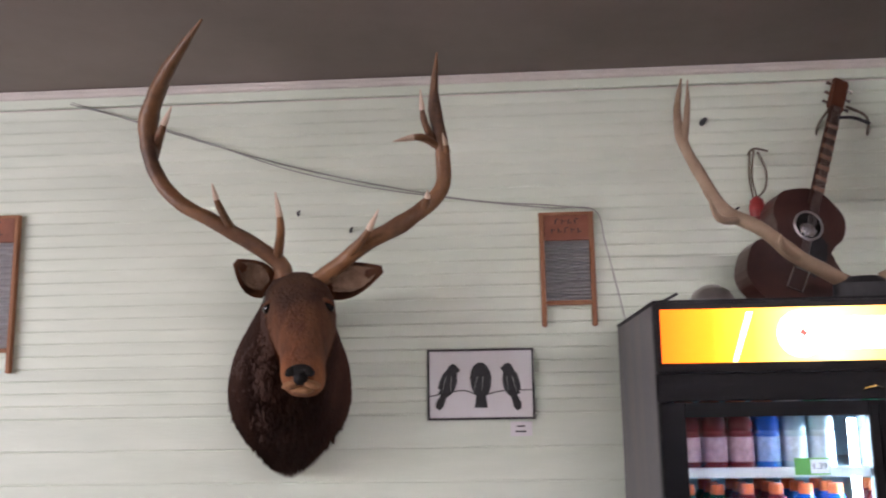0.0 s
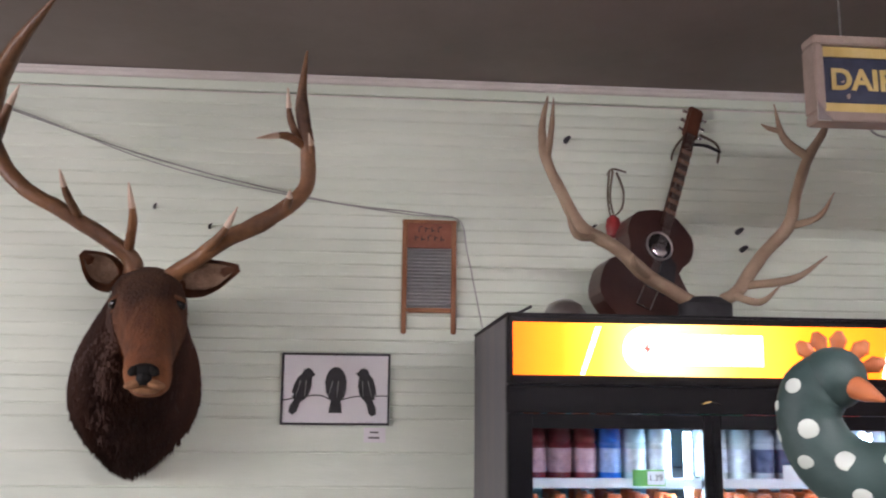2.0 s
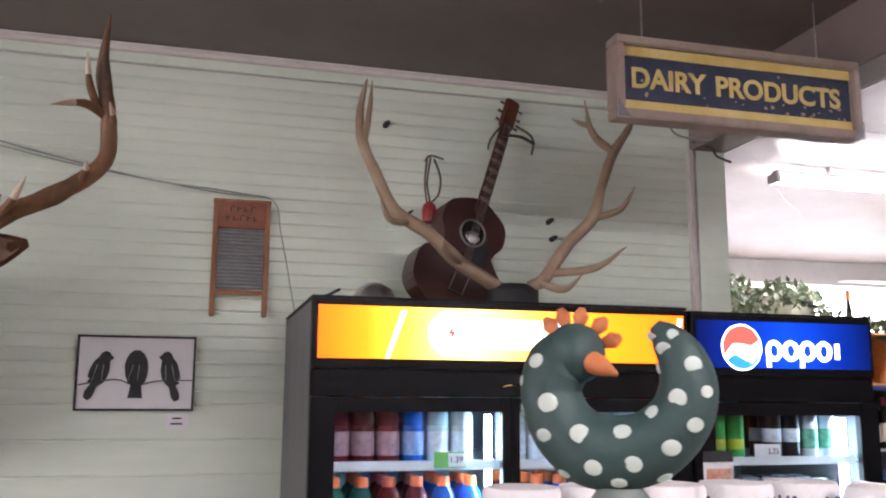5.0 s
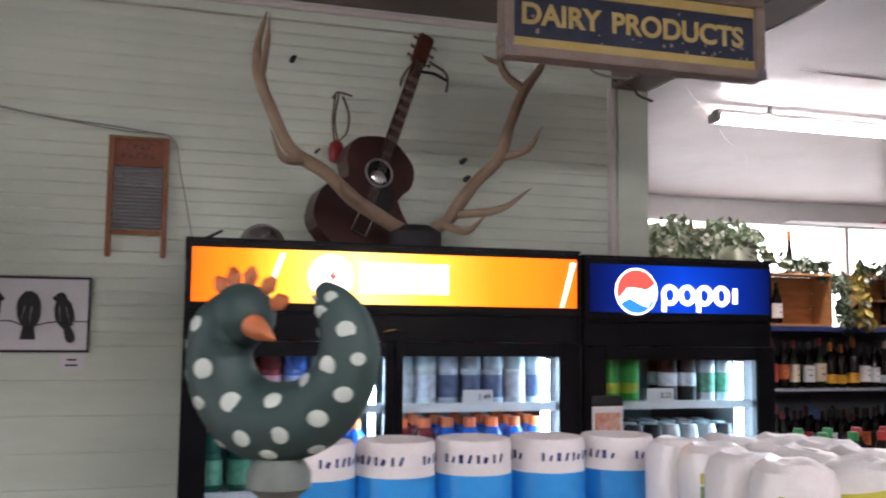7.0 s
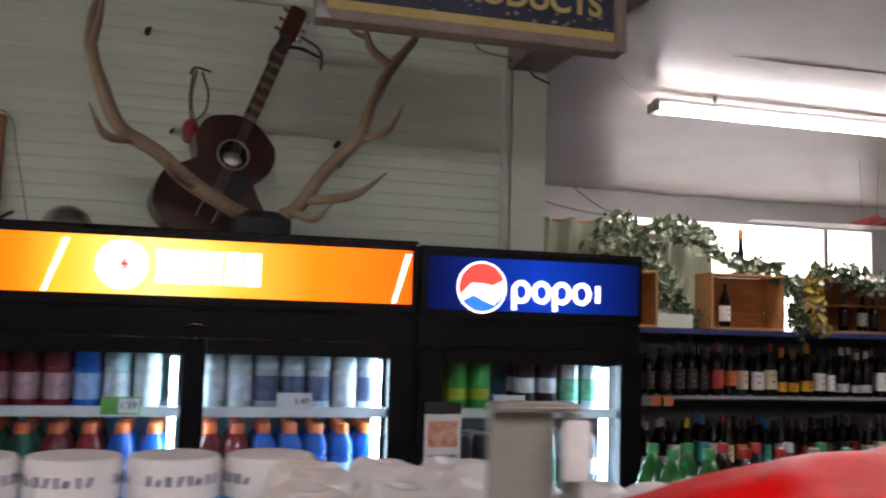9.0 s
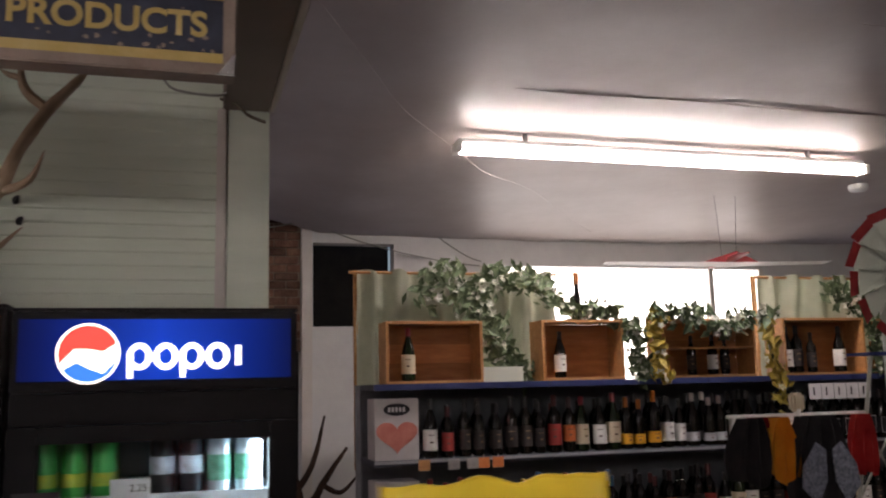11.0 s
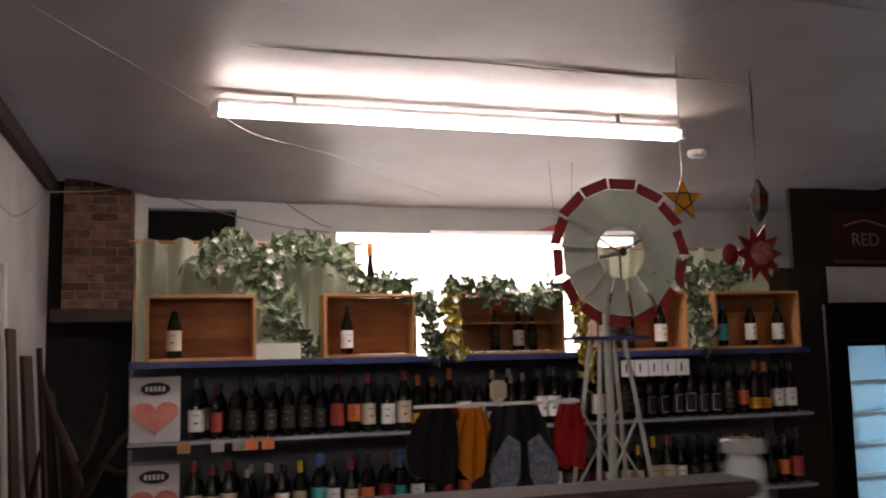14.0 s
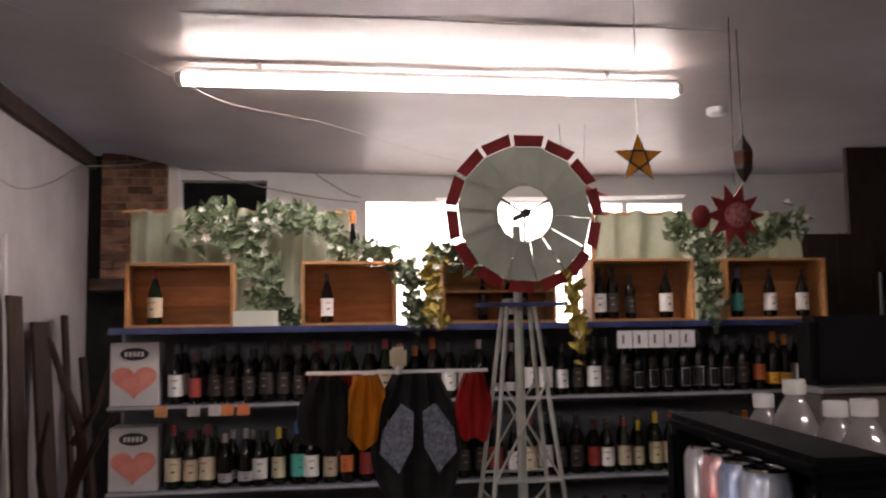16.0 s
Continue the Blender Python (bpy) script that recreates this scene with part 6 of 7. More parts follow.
pa, pb2 = Vector((6.15, 6.15, 2.625)), Vector((7.75, 5.75, 2.600))
pm = pa.lerp(pb2, 0.56)
t = thing("hanging_glider", "long thin white wing with a red body hung under the ceiling", "ornament", pm)
wing = bmesh.new()
du = (pb2 - pa).normalized()
dv = Vector((-du.y, du.x, 0)).normalized()
for k0, k1, c0, c1 in ((-0.92, 0.0, 0.07, 0.13), (0.0, 0.72, 0.13, 0.08)):
    vs = [wing.verts.new(du * k + dv * c * q + Vector((0, 0, 0.012 * (1 - abs(q)) + abs(k) * 0.015))) for k, c in ((k0, c0), (k1, c1)) for q in (-1, 1)]
    wing.faces.new((vs[0], vs[2], vs[3], vs[1]))
bmesh.ops.solidify(wing, geom=wing.faces[:], thickness=0.012)
part("wing", wing, M_WHITE, t, "thin white wing")
part("body", tube(bmesh.new(), [dv * -0.38 + Vector((0, 0, 0.03)), dv * -0.15 + Vector((0, 0, 0.035)), dv * 0.15 + Vector((0, 0, 0.035)), dv * 0.45 + Vector((0, 0, 0.035))], [0.008, 0.032, 0.03, 0.008], n=5, seg=10, flat=0.7), M_VRED, t, "dark red body", True)
part("fin", extrude_outline(bmesh.new(), [(-0.20, 0.02), (0.26, 0.012), (0.06, 0.10)], -0.012, 0.012), M_VRED, t)
for sx in (-0.06, 0.06):
    part("wire", tube(bmesh.new(), [(sx, 0, 0.05), (sx * 1.5, 0, ceil_z(pm.x, pm.y) - pm.z + 0.01)], [0.0014, 0.0014], n=1, seg=5), M_LEAD, t)

# ---- clothes stand ----
cs = Vector((5.64, 3.48, 1.631))
rackt = thing("display_stand", "white display stand hung with gloves and fabric goods", "display stand", (cs.x, cs.y, 0))
part("pole", tube(bmesh.new(), [(0, 0, 0), (0, 0, cs.z + 0.06)], [0.014, 0.014], n=1, seg=10), M_WHITE, rackt)
part("foot", boxbm(-0.25, 0.25, -0.25, 0.25, 0, 0.02, bevel=0.006), M_WHITE, rackt)
part("arm", boxbm(-0.33, 0.33, -0.008, 0.008, cs.z - 0.008, cs.z + 0.004, bevel=0.003), M_WHITE, rackt)
part("finial", boxbm(-0.03, 0.03, -0.02, 0.02, cs.z + 0.01, cs.z + 0.085, bevel=0.01), mat("pale_wood", (0.5, 0.42, 0.3), 0.6), rackt)


def hanging(name, label, cat, x, w, h, m, seed, grey=None):
    t = thing(name, label, cat, (cs.x + x, cs.y - 0.02, cs.z - 0.008))
    bm = bmesh.new()
    n, mm = 18, 14
    front = []
    for i in range(n + 1):
        u = i / n * 2 - 1
        col = []
        for j in range(mm + 1):
            v = j / mm
            half = w / 2 * (0.30 + 0.80 * math.sin(math.pi * min(1, v * 0.62 + 0.10)))
            foot = h * (1 - 0.12 * abs(u) ** 2 + 0.05 * math.sin(u * 5 + seed))
            y = -0.05 * math.sqrt(max(0, 1 - u * u)) - 0.014 * math.sin(u * 11 + seed + v * 2)
            col.append(bm.verts.new((u * half, y, -foot * v)))
        front.append(col)
    for a, b in zip(front, front[1:]):
        for j in range(mm):
            bm.faces.new((a[j], b[j], b[j + 1], a[j + 1]))
    bmesh.ops.solidify(bm, geom=bm.faces[:], thickness=0.006)
    part("cloth", bm, m, t, "", True)
    if grey:
        for s in (-1, 1):
            part("panel", extrude_outline(bmesh.new(), [(s * 0.015, -0.13), (s * 0.06, -0.10), (s * 0.125, -0.19), (s * 0.135, -0.27), (s * 0.07, -0.34), (s * 0.02, -0.25)], -0.076, -0.070), grey, t, "patterned grey panel")
    return t


hanging("black_hat", "black fabric hat hanging from the stand", "hat", -0.25, 0.20, 0.26, mat("black_cloth", (0.012, 0.01, 0.012), 0.9, col2=(0.022, 0.018, 0.02), scale=20, bump=0.3), 1)
hanging("yellow_gloves", "bunch of orange yellow work gloves on the stand", "gloves", -0.12, 0.16, 0.25, mat("orange_cloth", (0.55, 0.20, 0.01), 0.85, col2=(0.65, 0.28, 0.02), scale=12, bump=0.3), 2.5)
hanging("patterned_apron", "black apron with patterned grey panels on the stand", "apron", 0.06, 0.30, 0.46, mat("black_fabric", (0.015, 0.014, 0.017), 0.85, col2=(0.03, 0.028, 0.032), scale=14, bump=0.3), 4, mat("grey_pattern", (0.06, 0.07, 0.10), 0.8, col2=(0.24, 0.26, 0.33), scale=70))
hanging("red_cloth_bag", "small dark red cloth bag behind the yellow gloves", "bag", -0.19, 0.12, 0.16, mat("dark_red_cloth", (0.22, 0.010, 0.012), 0.85, col2=(0.30, 0.02, 0.02), scale=12, bump=0.3), 3.1).location.y += 0.03
hanging("red_gloves", "red work gloves hanging from the stand", "gloves", 0.27, 0.13, 0.24, mat("red_cloth", (0.35, 0.015, 0.015), 0.85, col2=(0.45, 0.03, 0.03), scale=12, bump=0.3), 5.2)

# ---- right side: third cooler, sign ----
M_PARTW = mat("dark_partition_wood", (0.016, 0.010, 0.007), 0.85, col2=(0.030, 0.018, 0.012), scale=5, bump=0.3, stretch=(5, 5, 1))
c3 = cooler("drinks_cooler", "dark glass-door cooler glowing pale blue inside", 9.50, 10.30, 0.36, 2.13, 1, M_BLACK, 6.2, M_BLACK)
rs = Vector((10.15, 6.555, 2.72))
t = thing("wall_sign", "dark sign with pale lettering RED on the brown wall", "sign", rs)
part("board", boxbm(-0.3, 0.32, 0.0, 0.03, -0.22, 0.22, bevel=0.004), mat("maroon_sign", (0.06, 0.015, 0.012), 0.6), t)
words("lettering", "RED", 0.16, mat("pale_sign_letters", (0.4, 0.3, 0.25), 0.6), t, Matrix.Translation((0.02, -0.003, -0.03)) @ UPRIGHT, 0.002)
part("rim", boxbm(-0.31, 0.33, -0.008, -0.001, -0.23, -0.205), mat("sign_rim", (0.22, 0.10, 0.05), 0.6), t)
part("arch", tube(bmesh.new(), [(-0.2, -0.006, 0.09), (0.02, -0.006, 0.14), (0.24, -0.006, 0.09)], [0.008, 0.008], n=6, seg=6), bpy.data.materials["pale_sign_letters"], t)
t = thing("dark_partition", "dark brown timber partition beside the wine shelves", "partition", (8.62, 6.3, 0))
part("panel", boxbm(0, 0.85, 0, 0.05, 0, 2.42, bevel=0.004), M_PARTW, t)
for k in range(4):
    part("batten", boxbm(0.02 + k * 0.25, 0.07 + k * 0.25, -0.02, -0.001, 0, 2.42, bevel=0.003), M_PARTW, t)
t = thing("timber_screen", "full height dark brown timber screen with a white panel", "partition", (9.45, 6.59, 0))
part("panel", boxbm(0, 0.965, 0, 0.05, 0, CEIL2 - 0.07, bevel=0.004), M_PARTW, t)
part("white_panel", boxbm(0.32, 0.95, -0.014, -0.001, 2.15, 2.46, bevel=0.003), M_PLASTER, t, "white painted panel")

# ---- goods on the gondola beside the walker ----
M_GOND = mat("beige_gondola", (0.45, 0.42, 0.36), 0.5, col2=(0.52, 0.49, 0.43), scale=4)
gd = thing("gondola_shelving", "beige metal gondola shelving stacked with groceries", "shelving", (1.3, 0.62, 0))
part("spine", boxbm(0, 3.45, 0.54, 0.60, 0.0, 1.269), M_GOND, gd)
for z in (0.12, 0.50, 0.90, 1.30):
    for y0, y1 in (((0.0, 0.535), (0.605, 1.2)) if z < 1.2 else ((0.0, 1.2),)):
        part("shelf", boxbm(0, 3.45, y0, y1, z - 0.03, z, bevel=0.004), M_GOND, gd)
for x in (0.0, 3.45):
    part("end_panel", boxbm(x - 0.02 if x == 0 else x + 0.001, x - 0.001 if x == 0 else x + 0.02, 0.0, 1.2, 0, 1.30), M_GOND, gd)

# painted hen ornament: a crescent body
M_HEN = mat("hen_green_glaze", (0.018, 0.045, 0.043), 0.6, col2=(0.036, 0.072, 0.066), scale=6, bump=0.15)
M_DOT = mat("hen_white_dots", (0.50, 0.58, 0.52), 0.5, col2=(0.58, 0.65, 0.60), scale=14)
M_COMB = mat("hen_orange", (0.45, 0.12, 0.04), 0.5, col2=(0.55, 0.18, 0.06), scale=14)
HEN_AT = Vector((1.656, 1.008, 1.712))
hen = thing("hen_ornament", "painted green hen ornament with white polka dots", "ornament", (HEN_AT.x, HEN_AT.y, 1.30))
hen.rotation_euler = (0, 0, radians(-35))
HS = 0.895
HO = Vector((0, 0, HEN_AT.z - 1.30))
line = [Vector((x, 0, z)) * HS + HO for x, z in ((-0.030, 0.036), (-0.049, 0.042), (-0.069, 0.028), (-0.077, -0.002), (-0.065, -0.037), (-0.036, -0.063), (0.0, -0.068), (0.038, -0.057), (0.067, -0.028), (0.077, 0.005), (0.070, 0.037), (0.055, 0.060), (0.043, 0.074))]
radii = [HS * r for r in (0.022, 0.032, 0.037, 0.035, 0.038, 0.042, 0.042, 0.039, 0.035, 0.032, 0.027, 0.019, 0.008)]
part("body", tube(bmesh.new(), line, radii, n=6, seg=24), M_HEN, hen, "glazed dark green crescent body", True)
bodyline = spline(line, 6)
rr = np.interp(np.linspace(0, len(radii) - 1, len(bodyline)), range(len(radii)), radii)
rng = random.Random(8)
for x, z, r in ((-0.087, 0.034, 0.0092), (-0.073, -0.013, 0.0100), (-0.078, -0.049, 0.0088), (-0.037, -0.046, 0.0100), (0.008, -0.043, 0.0096), (0.039, -0.022, 0.0084), (0.068, -0.007, 0.0092), (0.060, -0.059, 0.0096), (0.020, -0.077, 0.0090), (-0.023, -0.082, 0.0092),
                (0.085, 0.029, 0.0090), (0.041, 0.059, 0.0080), (0.054, 0.046, 0.0084), (0.064, 0.062, 0.0060), (0.085, -0.035, 0.0088), (0.045, 0.024, 0.0066), (-0.059, -0.091, 0.0078), (0.003, -0.098, 0.0082), (0.050, -0.092, 0.0086), (-0.108, -0.022, 0.0070), (-0.108, 0.012, 0.0060), (0.098, 0.000, 0.0072)):
    q = Vector((x, 0, z)) * HS + HO
    i = min(range(len(bodyline)), key=lambda n: (bodyline[n] - q).length)
    off = q - bodyline[i]
    if off.length > rr[i] * 0.96:
        off = off.normalized() * rr[i] * 0.96
    nn = (off + Vector((0, -math.sqrt(max(0, rr[i] ** 2 - off.length_squared)), 0))).normalized()
    bm = bmesh.new()
    bmesh.ops.create_uvsphere(bm, u_segments=12, v_segments=6, radius=r, matrix=Matrix.Translation(bodyline[i] + nn * rr[i]) @ nn.to_track_quat("Z", "Y").to_matrix().to_4x4() @ Matrix.Diagonal((1, rng.uniform(0.82, 1.0), 0.16, 1)))
    part("dot", bm, M_DOT, hen, "", True)
head = Vector((-0.048, -0.002, 0.043)) * HS + HO
bm = bmesh.new()
bmesh.ops.create_uvsphere(bm, u_segments=20, v_segments=12, radius=0.0315, matrix=Matrix.Translation(head))
part("head", bm, M_HEN, hen, "", True)
part("beak", tube(bmesh.new(), [Vector((-0.028, -0.018, 0.034)) * HS + HO, Vector((-0.012, -0.024, 0.026)) * HS + HO, Vector((0.004, -0.026, 0.018)) * HS + HO], [0.0125, 0.0095, 0.002], n=4, seg=12), M_COMB, hen, "orange beak", True)
for x, z in ((-0.078, 0.077), (-0.062, 0.086), (-0.041, 0.086), (-0.018, 0.076), (-0.004, 0.058)):
    tipc = Vector((x, 0, z)) * HS + HO
    d = (tipc - head).normalized()
    part("comb_feather", tube(bmesh.new(), [head + d * 0.028, tipc - d * 0.010, tipc, tipc + d * 0.009], [0.004, 0.0055, 0.0088, 0.003], n=5, seg=12, flat=0.45, up=(0, 1, 0)), M_COMB, hen, "orange comb", True)
part("collar", lathe(bmesh.new(), [(0.020, -0.128), (0.030, -0.120), (0.030, -0.106), (0.022, -0.094)], 18, HO), mat("hen_grey_collar", (0.10, 0.13, 0.12), 0.5, col2=(0.17, 0.20, 0.18), scale=16), hen, "grey green collar", True)
part("stand", lathe(bmesh.new(), [(0.05, -HO.z), (0.048, -HO.z + 0.02), (0.02, -HO.z + 0.03), (0.019, -0.129)], 14, HO), M_SIGNWOOD, hen, "wooden stand")
# paper towel rolls
M_TOWEL = mat("paper_towel", (0.80, 0.77, 0.77), 0.95, col2=(0.87, 0.84, 0.84), scale=12, bump=0.5, bscale=60)
M_WRAPB = mat("blue_wrap", (0.015, 0.26, 0.70), 0.3, col2=(0.03, 0.34, 0.80), scale=10, coat=0.3)
M_CORE = mat("card_core", (0.4, 0.3, 0.2), 0.9)
ry = 1.62
base_roll = None
for i, x in enumerate(1.911 + k * 0.135 for k in range(-1, 4)):
    if base_roll is None:
        t = thing("paper_towel_roll", "white paper towel roll in blue printed wrapper", "paper towels", (x, ry, 1.30), "paper towel rolls")
        part("roll", lathe(bmesh.new(), [(0.062, 0.0), (0.066, 0.005), (0.066, 0.250), (0.062, 0.258), (0.02, 0.260)], 24), M_TOWEL, t, "", True)
        part("wrapper", lathe(bmesh.new(), [(0.0675, 0.01), (0.0678, 0.203)], 24, cap=False), M_WRAPB, t, "glossy blue wrapper", True)
        for k in range(30):
            a = 2 * math.pi * k / 30
            if k % 10 < 8:
                part("print", boxbm(-0.0022 - 0.002 * (k % 3 == 1), 0.0022, -0.0009, 0.0, -0.007, 0.007 - 0.004 * (k % 4 == 1)), M_NAVY, t, at=Matrix.Translation((0.0662 * math.sin(a), -0.0662 * math.cos(a), 0.230)) @ pose(0, 0, 0, 0, 18 * (k % 2), math.degrees(a)))
        base_roll = t
    else:
        copy_thing(base_roll, pose(x, ry, 1.30, 0, 0, 31 * i))

# toilet paper packs in film
M_FILM = mat("white_film", (0.78, 0.76, 0.75), 0.3, col2=(0.86, 0.84, 0.83), scale=14, bump=0.9, bscale=14, coat=0.3)
M_PACKG = mat("green_print", (0.03, 0.28, 0.20), 0.4, col2=(0.5, 0.5, 0.06), scale=9)


def roll_pack(x0, y0, zt):
    t = thing("toilet_paper_pack", "film-wrapped white toilet paper pack with green print", "toilet paper", (x0, y0, 1.30), "packs on the gondola")
    hgt = zt - 1.30
    for a in range(3):
        for b in range(2):
            bm = lathe(bmesh.new(), [(0.048, 0.0), (0.055, 0.01), (0.056, hgt * 0.5), (0.055, hgt - 0.03), (0.049, hgt - 0.010), (0.034, hgt - 0.001), (0.018, hgt - 0.004), (0.010, hgt - 0.012)], 20, (0.055 + a * 0.1025, 0.055 + b * 0.1025, 0))
            for v in bm.verts:
                n = noise.noise(v.co * 24 + Vector((x0 * 9, a, b)))
                v.co += Vector((0.003 * n, 0.003 * n, 0.007 * n if v.co.z > 0.1 else 0))
            part("wrapped_roll", bm, M_FILM, t, "", True)
    for z0, z1, m, x1 in ((0.03, hgt - 0.055, M_PACKG, 0.3), (hgt - 0.054, hgt - 0.036, M_PACKY, 0.19)):
        bm = bmesh.new()
        n = 26
        cols = []
        for i in range(n + 1):
            x = 0.008 + (x1 - 0.008) * i / n
            c = 0.055 + 0.1025 * min(2, max(0, round((x - 0.055) / 0.1025)))
            y = 0.055 - math.sqrt(max(0.0005, 0.0575 ** 2 - (x - c) ** 2))
            cols.append([bm.verts.new((x, y, z)) for z in (z0, z1 - 0.008 * math.sin(x * 25))])
        for p, q in zip(cols, cols[1:]):
            bm.faces.new((p[0], q[0], q[1], p[1]))
        part("printed_film", bm, m, t, "green and yellow print", True)
    return t


M_PACKY = mat("yellow_print", (0.55, 0.50, 0.04), 0.4, col2=(0.62, 0.60, 0.12), scale=9)
for x0, y0, zt in ((2.275, 1.10, 1.575), (2.30, 1.315, 1.57), (2.615, 1.33, 1.53)):
    roll_pack(x0, y0, zt)
RZ = 1.690 - 1.311
# white rack upright
t = thing("wire_rack", "white plastic display rack standing on the shelf", "display rack", (2.497, 1.0, 1.30))
M_RACKG = mat("grey_rack_plastic", (0.24, 0.23, 0.21), 0.5, col2=(0.32, 0.31, 0.28), scale=6, bump=0.15)
part("back_sheet", boxbm(-0.044, 0.0145, 0.0, 0.008, 0.0, RZ), M_RACKG, t, "ribbed grey panel")
for k in range(7):
    part("rib", boxbm(-0.044 + k * 0.0086, -0.040 + k * 0.0086, -0.002, -0.0001, 0.0, RZ), M_RACKG, t)
part("top_bar", boxbm(-0.045, 0.034, -0.02, 0.015, RZ + 0.001, RZ + 0.008, bevel=0.003), M_RACKG, t)
for k in range(6):
    part("slat", boxbm(0.0155, 0.0265, -0.006, 0.0, 0.0 + k * 0.056, 0.030 + k * 0.056, bevel=0.002), M_RACKG, t)
part("side_rail", boxbm(0.027, 0.031, -0.02, 0.015, 0.0, RZ), M_RACKG, t)
part("label_box", boxbm(0.012, 0.036, -0.03, -0.021, RZ - 0.055, RZ - 0.005, bevel=0.002), M_FILM, t, "pale label holder")

# snack bags
M_REDBAG = mat("red_foil_bag", (0.80, 0.006, 0.005), 0.42, col2=(0.86, 0.010, 0.008), scale=5, bump=0.25, bscale=9)
M_BLACKBAG = mat("black_foil_bag", (0.010, 0.010, 0.014), 0.4, col2=(0.03, 0.03, 0.036), scale=8, bump=0.3, bscale=10)
M_ORBAG = mat("orange_foil_bag", (0.70, 0.10, 0.01), 0.35, col2=(0.75, 0.16, 0.015), scale=6, bump=0.3, bscale=10)
M_YELBAG = mat("yellow_foil_bag", (0.70, 0.50, 0.03), 0.35, col2=(0.75, 0.58, 0.05), scale=6, bump=0.3, bscale=10)
for m in (M_REDBAG, M_BLACKBAG, M_ORBAG):
    m.node_tree.nodes["Principled BSDF"].inputs["Specular IOR Level"].default_value = 0.18
M_SILVER = mat("silver_print", (0.20, 0.17, 0.17), 0.4, 0.2, col2=(0.62, 0.57, 0.57), scale=45)


def bag_depth(u, v, squash):
    return (max(0, 1 - abs(u) ** 2.6) ** 0.6) * (max(0, math.sin(math.pi * min(max(v * 1.06 - 0.03, 0), 1))) ** 0.55)


def snack_bag(label, x, y, z, w, h, m, lean=0, turn=0, strokes=(), squash=1.0, seed=0, ink=None):
    t = thing("snack_bag", label, "snack bag", (x, y, z), "snack bags on the gondola")
    t.rotation_euler = (radians(lean), 0, radians(turn))
    bm = bmesh.new()
    nu, nv = 30, 30
    sides = {}

    def skin(u, v, s, lift=0.0):
        b = bag_depth(u, v, squash)
        wr = 0.006 * noise.noise(Vector((u * 5 + seed, v * 6, s))) + 0.0025 * noise.noise(Vector((u * 13 + seed, v * 19, s + 4)))
        return (u * w / 2 * (1 - 0.04 * b), s * (0.002 + lift + (0.05 * squash + wr) * b), h * v + 0.008 * noise.noise(Vector((u * 3, seed, 1))) * (v > 0.9))

    for s in (-1, 1):
        for i in range(nu + 1):
            for j in range(nv + 1):
                sides[s, i, j] = bm.verts.new(skin(i / nu * 2 - 1, j / nv, s))
        for i in range(nu):
            for j in range(nv):
                bm.faces.new([sides[s, a, c] for a, c in ((i, j), (i + 1, j), (i + 1, j + 1), (i, j + 1))])
    for i in range(nu):
        for j in (0, nv):
            bm.faces.new([sides[k] for k in ((-1, i, j), (-1, i + 1, j), (1, i + 1, j), (1, i, j))])
    for j in range(nv):
        for i in (0, nu):
            bm.faces.new([sides[k] for k in ((-1, i, j), (-1, i, j + 1), (1, i, j + 1), (1, i, j))])
    bmesh.ops.recalc_face_normals(bm, faces=bm.faces[:])
    part("bag", bm, m, t, "", True)
    bm = bmesh.new()
    for s in (-1, 1):
        rows = [[bm.verts.new(skin(i / nu * 2 - 1, v, s, 0.0012)) for i in range(nu + 1)] for v in (0.972, 0.985, 1.0)]
        for a, b in zip(rows, rows[1:]):
            for i in range(nu):
                bm.faces.new((a[i], a[i + 1], b[i + 1], b[i]))
    part("top_seal", bm, m, t, "crimped top seal")
    # printed strokes follow the front of the bag: (across, metres under the top, half width)
    for stroke in strokes:
        pts = [Vector(p) for p in stroke]
        line = spline([(p.x, p.y, p.z) for p in pts], 8)
        bm = bmesh.new()
        rows = []
        for k, p in enumerate(line):
            d = line[min(k + 1, len(line) - 1)] - line[max(k - 1, 0)]
            nx, nz = -d.y, -d.x * w / 2
            ln = math.hypot(nx, nz) or 1
            rows.append([bm.verts.new(skin(p.x + q * p.z * nx / ln * 2 / w, 1 - (p.y + q * p.z * -nz / ln) / h, -1, 0.0012)) for q in (-1, -0.3, 0.3, 1)])
        for a, b in zip(rows, rows[1:]):
            for k in range(3):
                bm.faces.new((a[k], a[k + 1], b[k + 1], b[k]))
        part("printed_band", bm, ink or M_SILVER, t, "pale printed band")
    return t


RY = 0.80
SWASH = [[(-0.95, 0.048, 0.006), (-0.5, 0.040, 0.006), (-0.25, 0.030, 0.006), (-0.1, 0.016, 0.006)], [(-0.6, 0.046, 0.004), (-0.3, 0.042, 0.005), (-0.18, 0.034, 0.002)], [(-0.8, 0.018, 0.0012), (-0.45, 0.022, 0.0016), (-0.2, 0.030, 0.001)]]
HOOK = [[(-0.9, 0.060, 0.003), (-0.85, 0.042, 0.006), (-0.6, 0.026, 0.006), (-0.3, 0.020, 0.005), (-0.1, 0.012, 0.005)], [(-0.7, 0.040, 0.004), (-0.4, 0.034, 0.005), (-0.2, 0.030, 0.003)]]
SMOKE = [[(-0.95, 0.030, 0.010), (-0.5, 0.040, 0.012), (0.0, 0.034, 0.008)], [(-0.3, 0.066, 0.012), (0.2, 0.058, 0.012), (0.7, 0.044, 0.005)], [(-0.9, 0.090, 0.010), (-0.2, 0.10, 0.012), (0.6, 0.088, 0.008)], [(0.2, 0.02, 0.004), (0.6, 0.016, 0.005), (0.9, 0.02, 0.002)]]
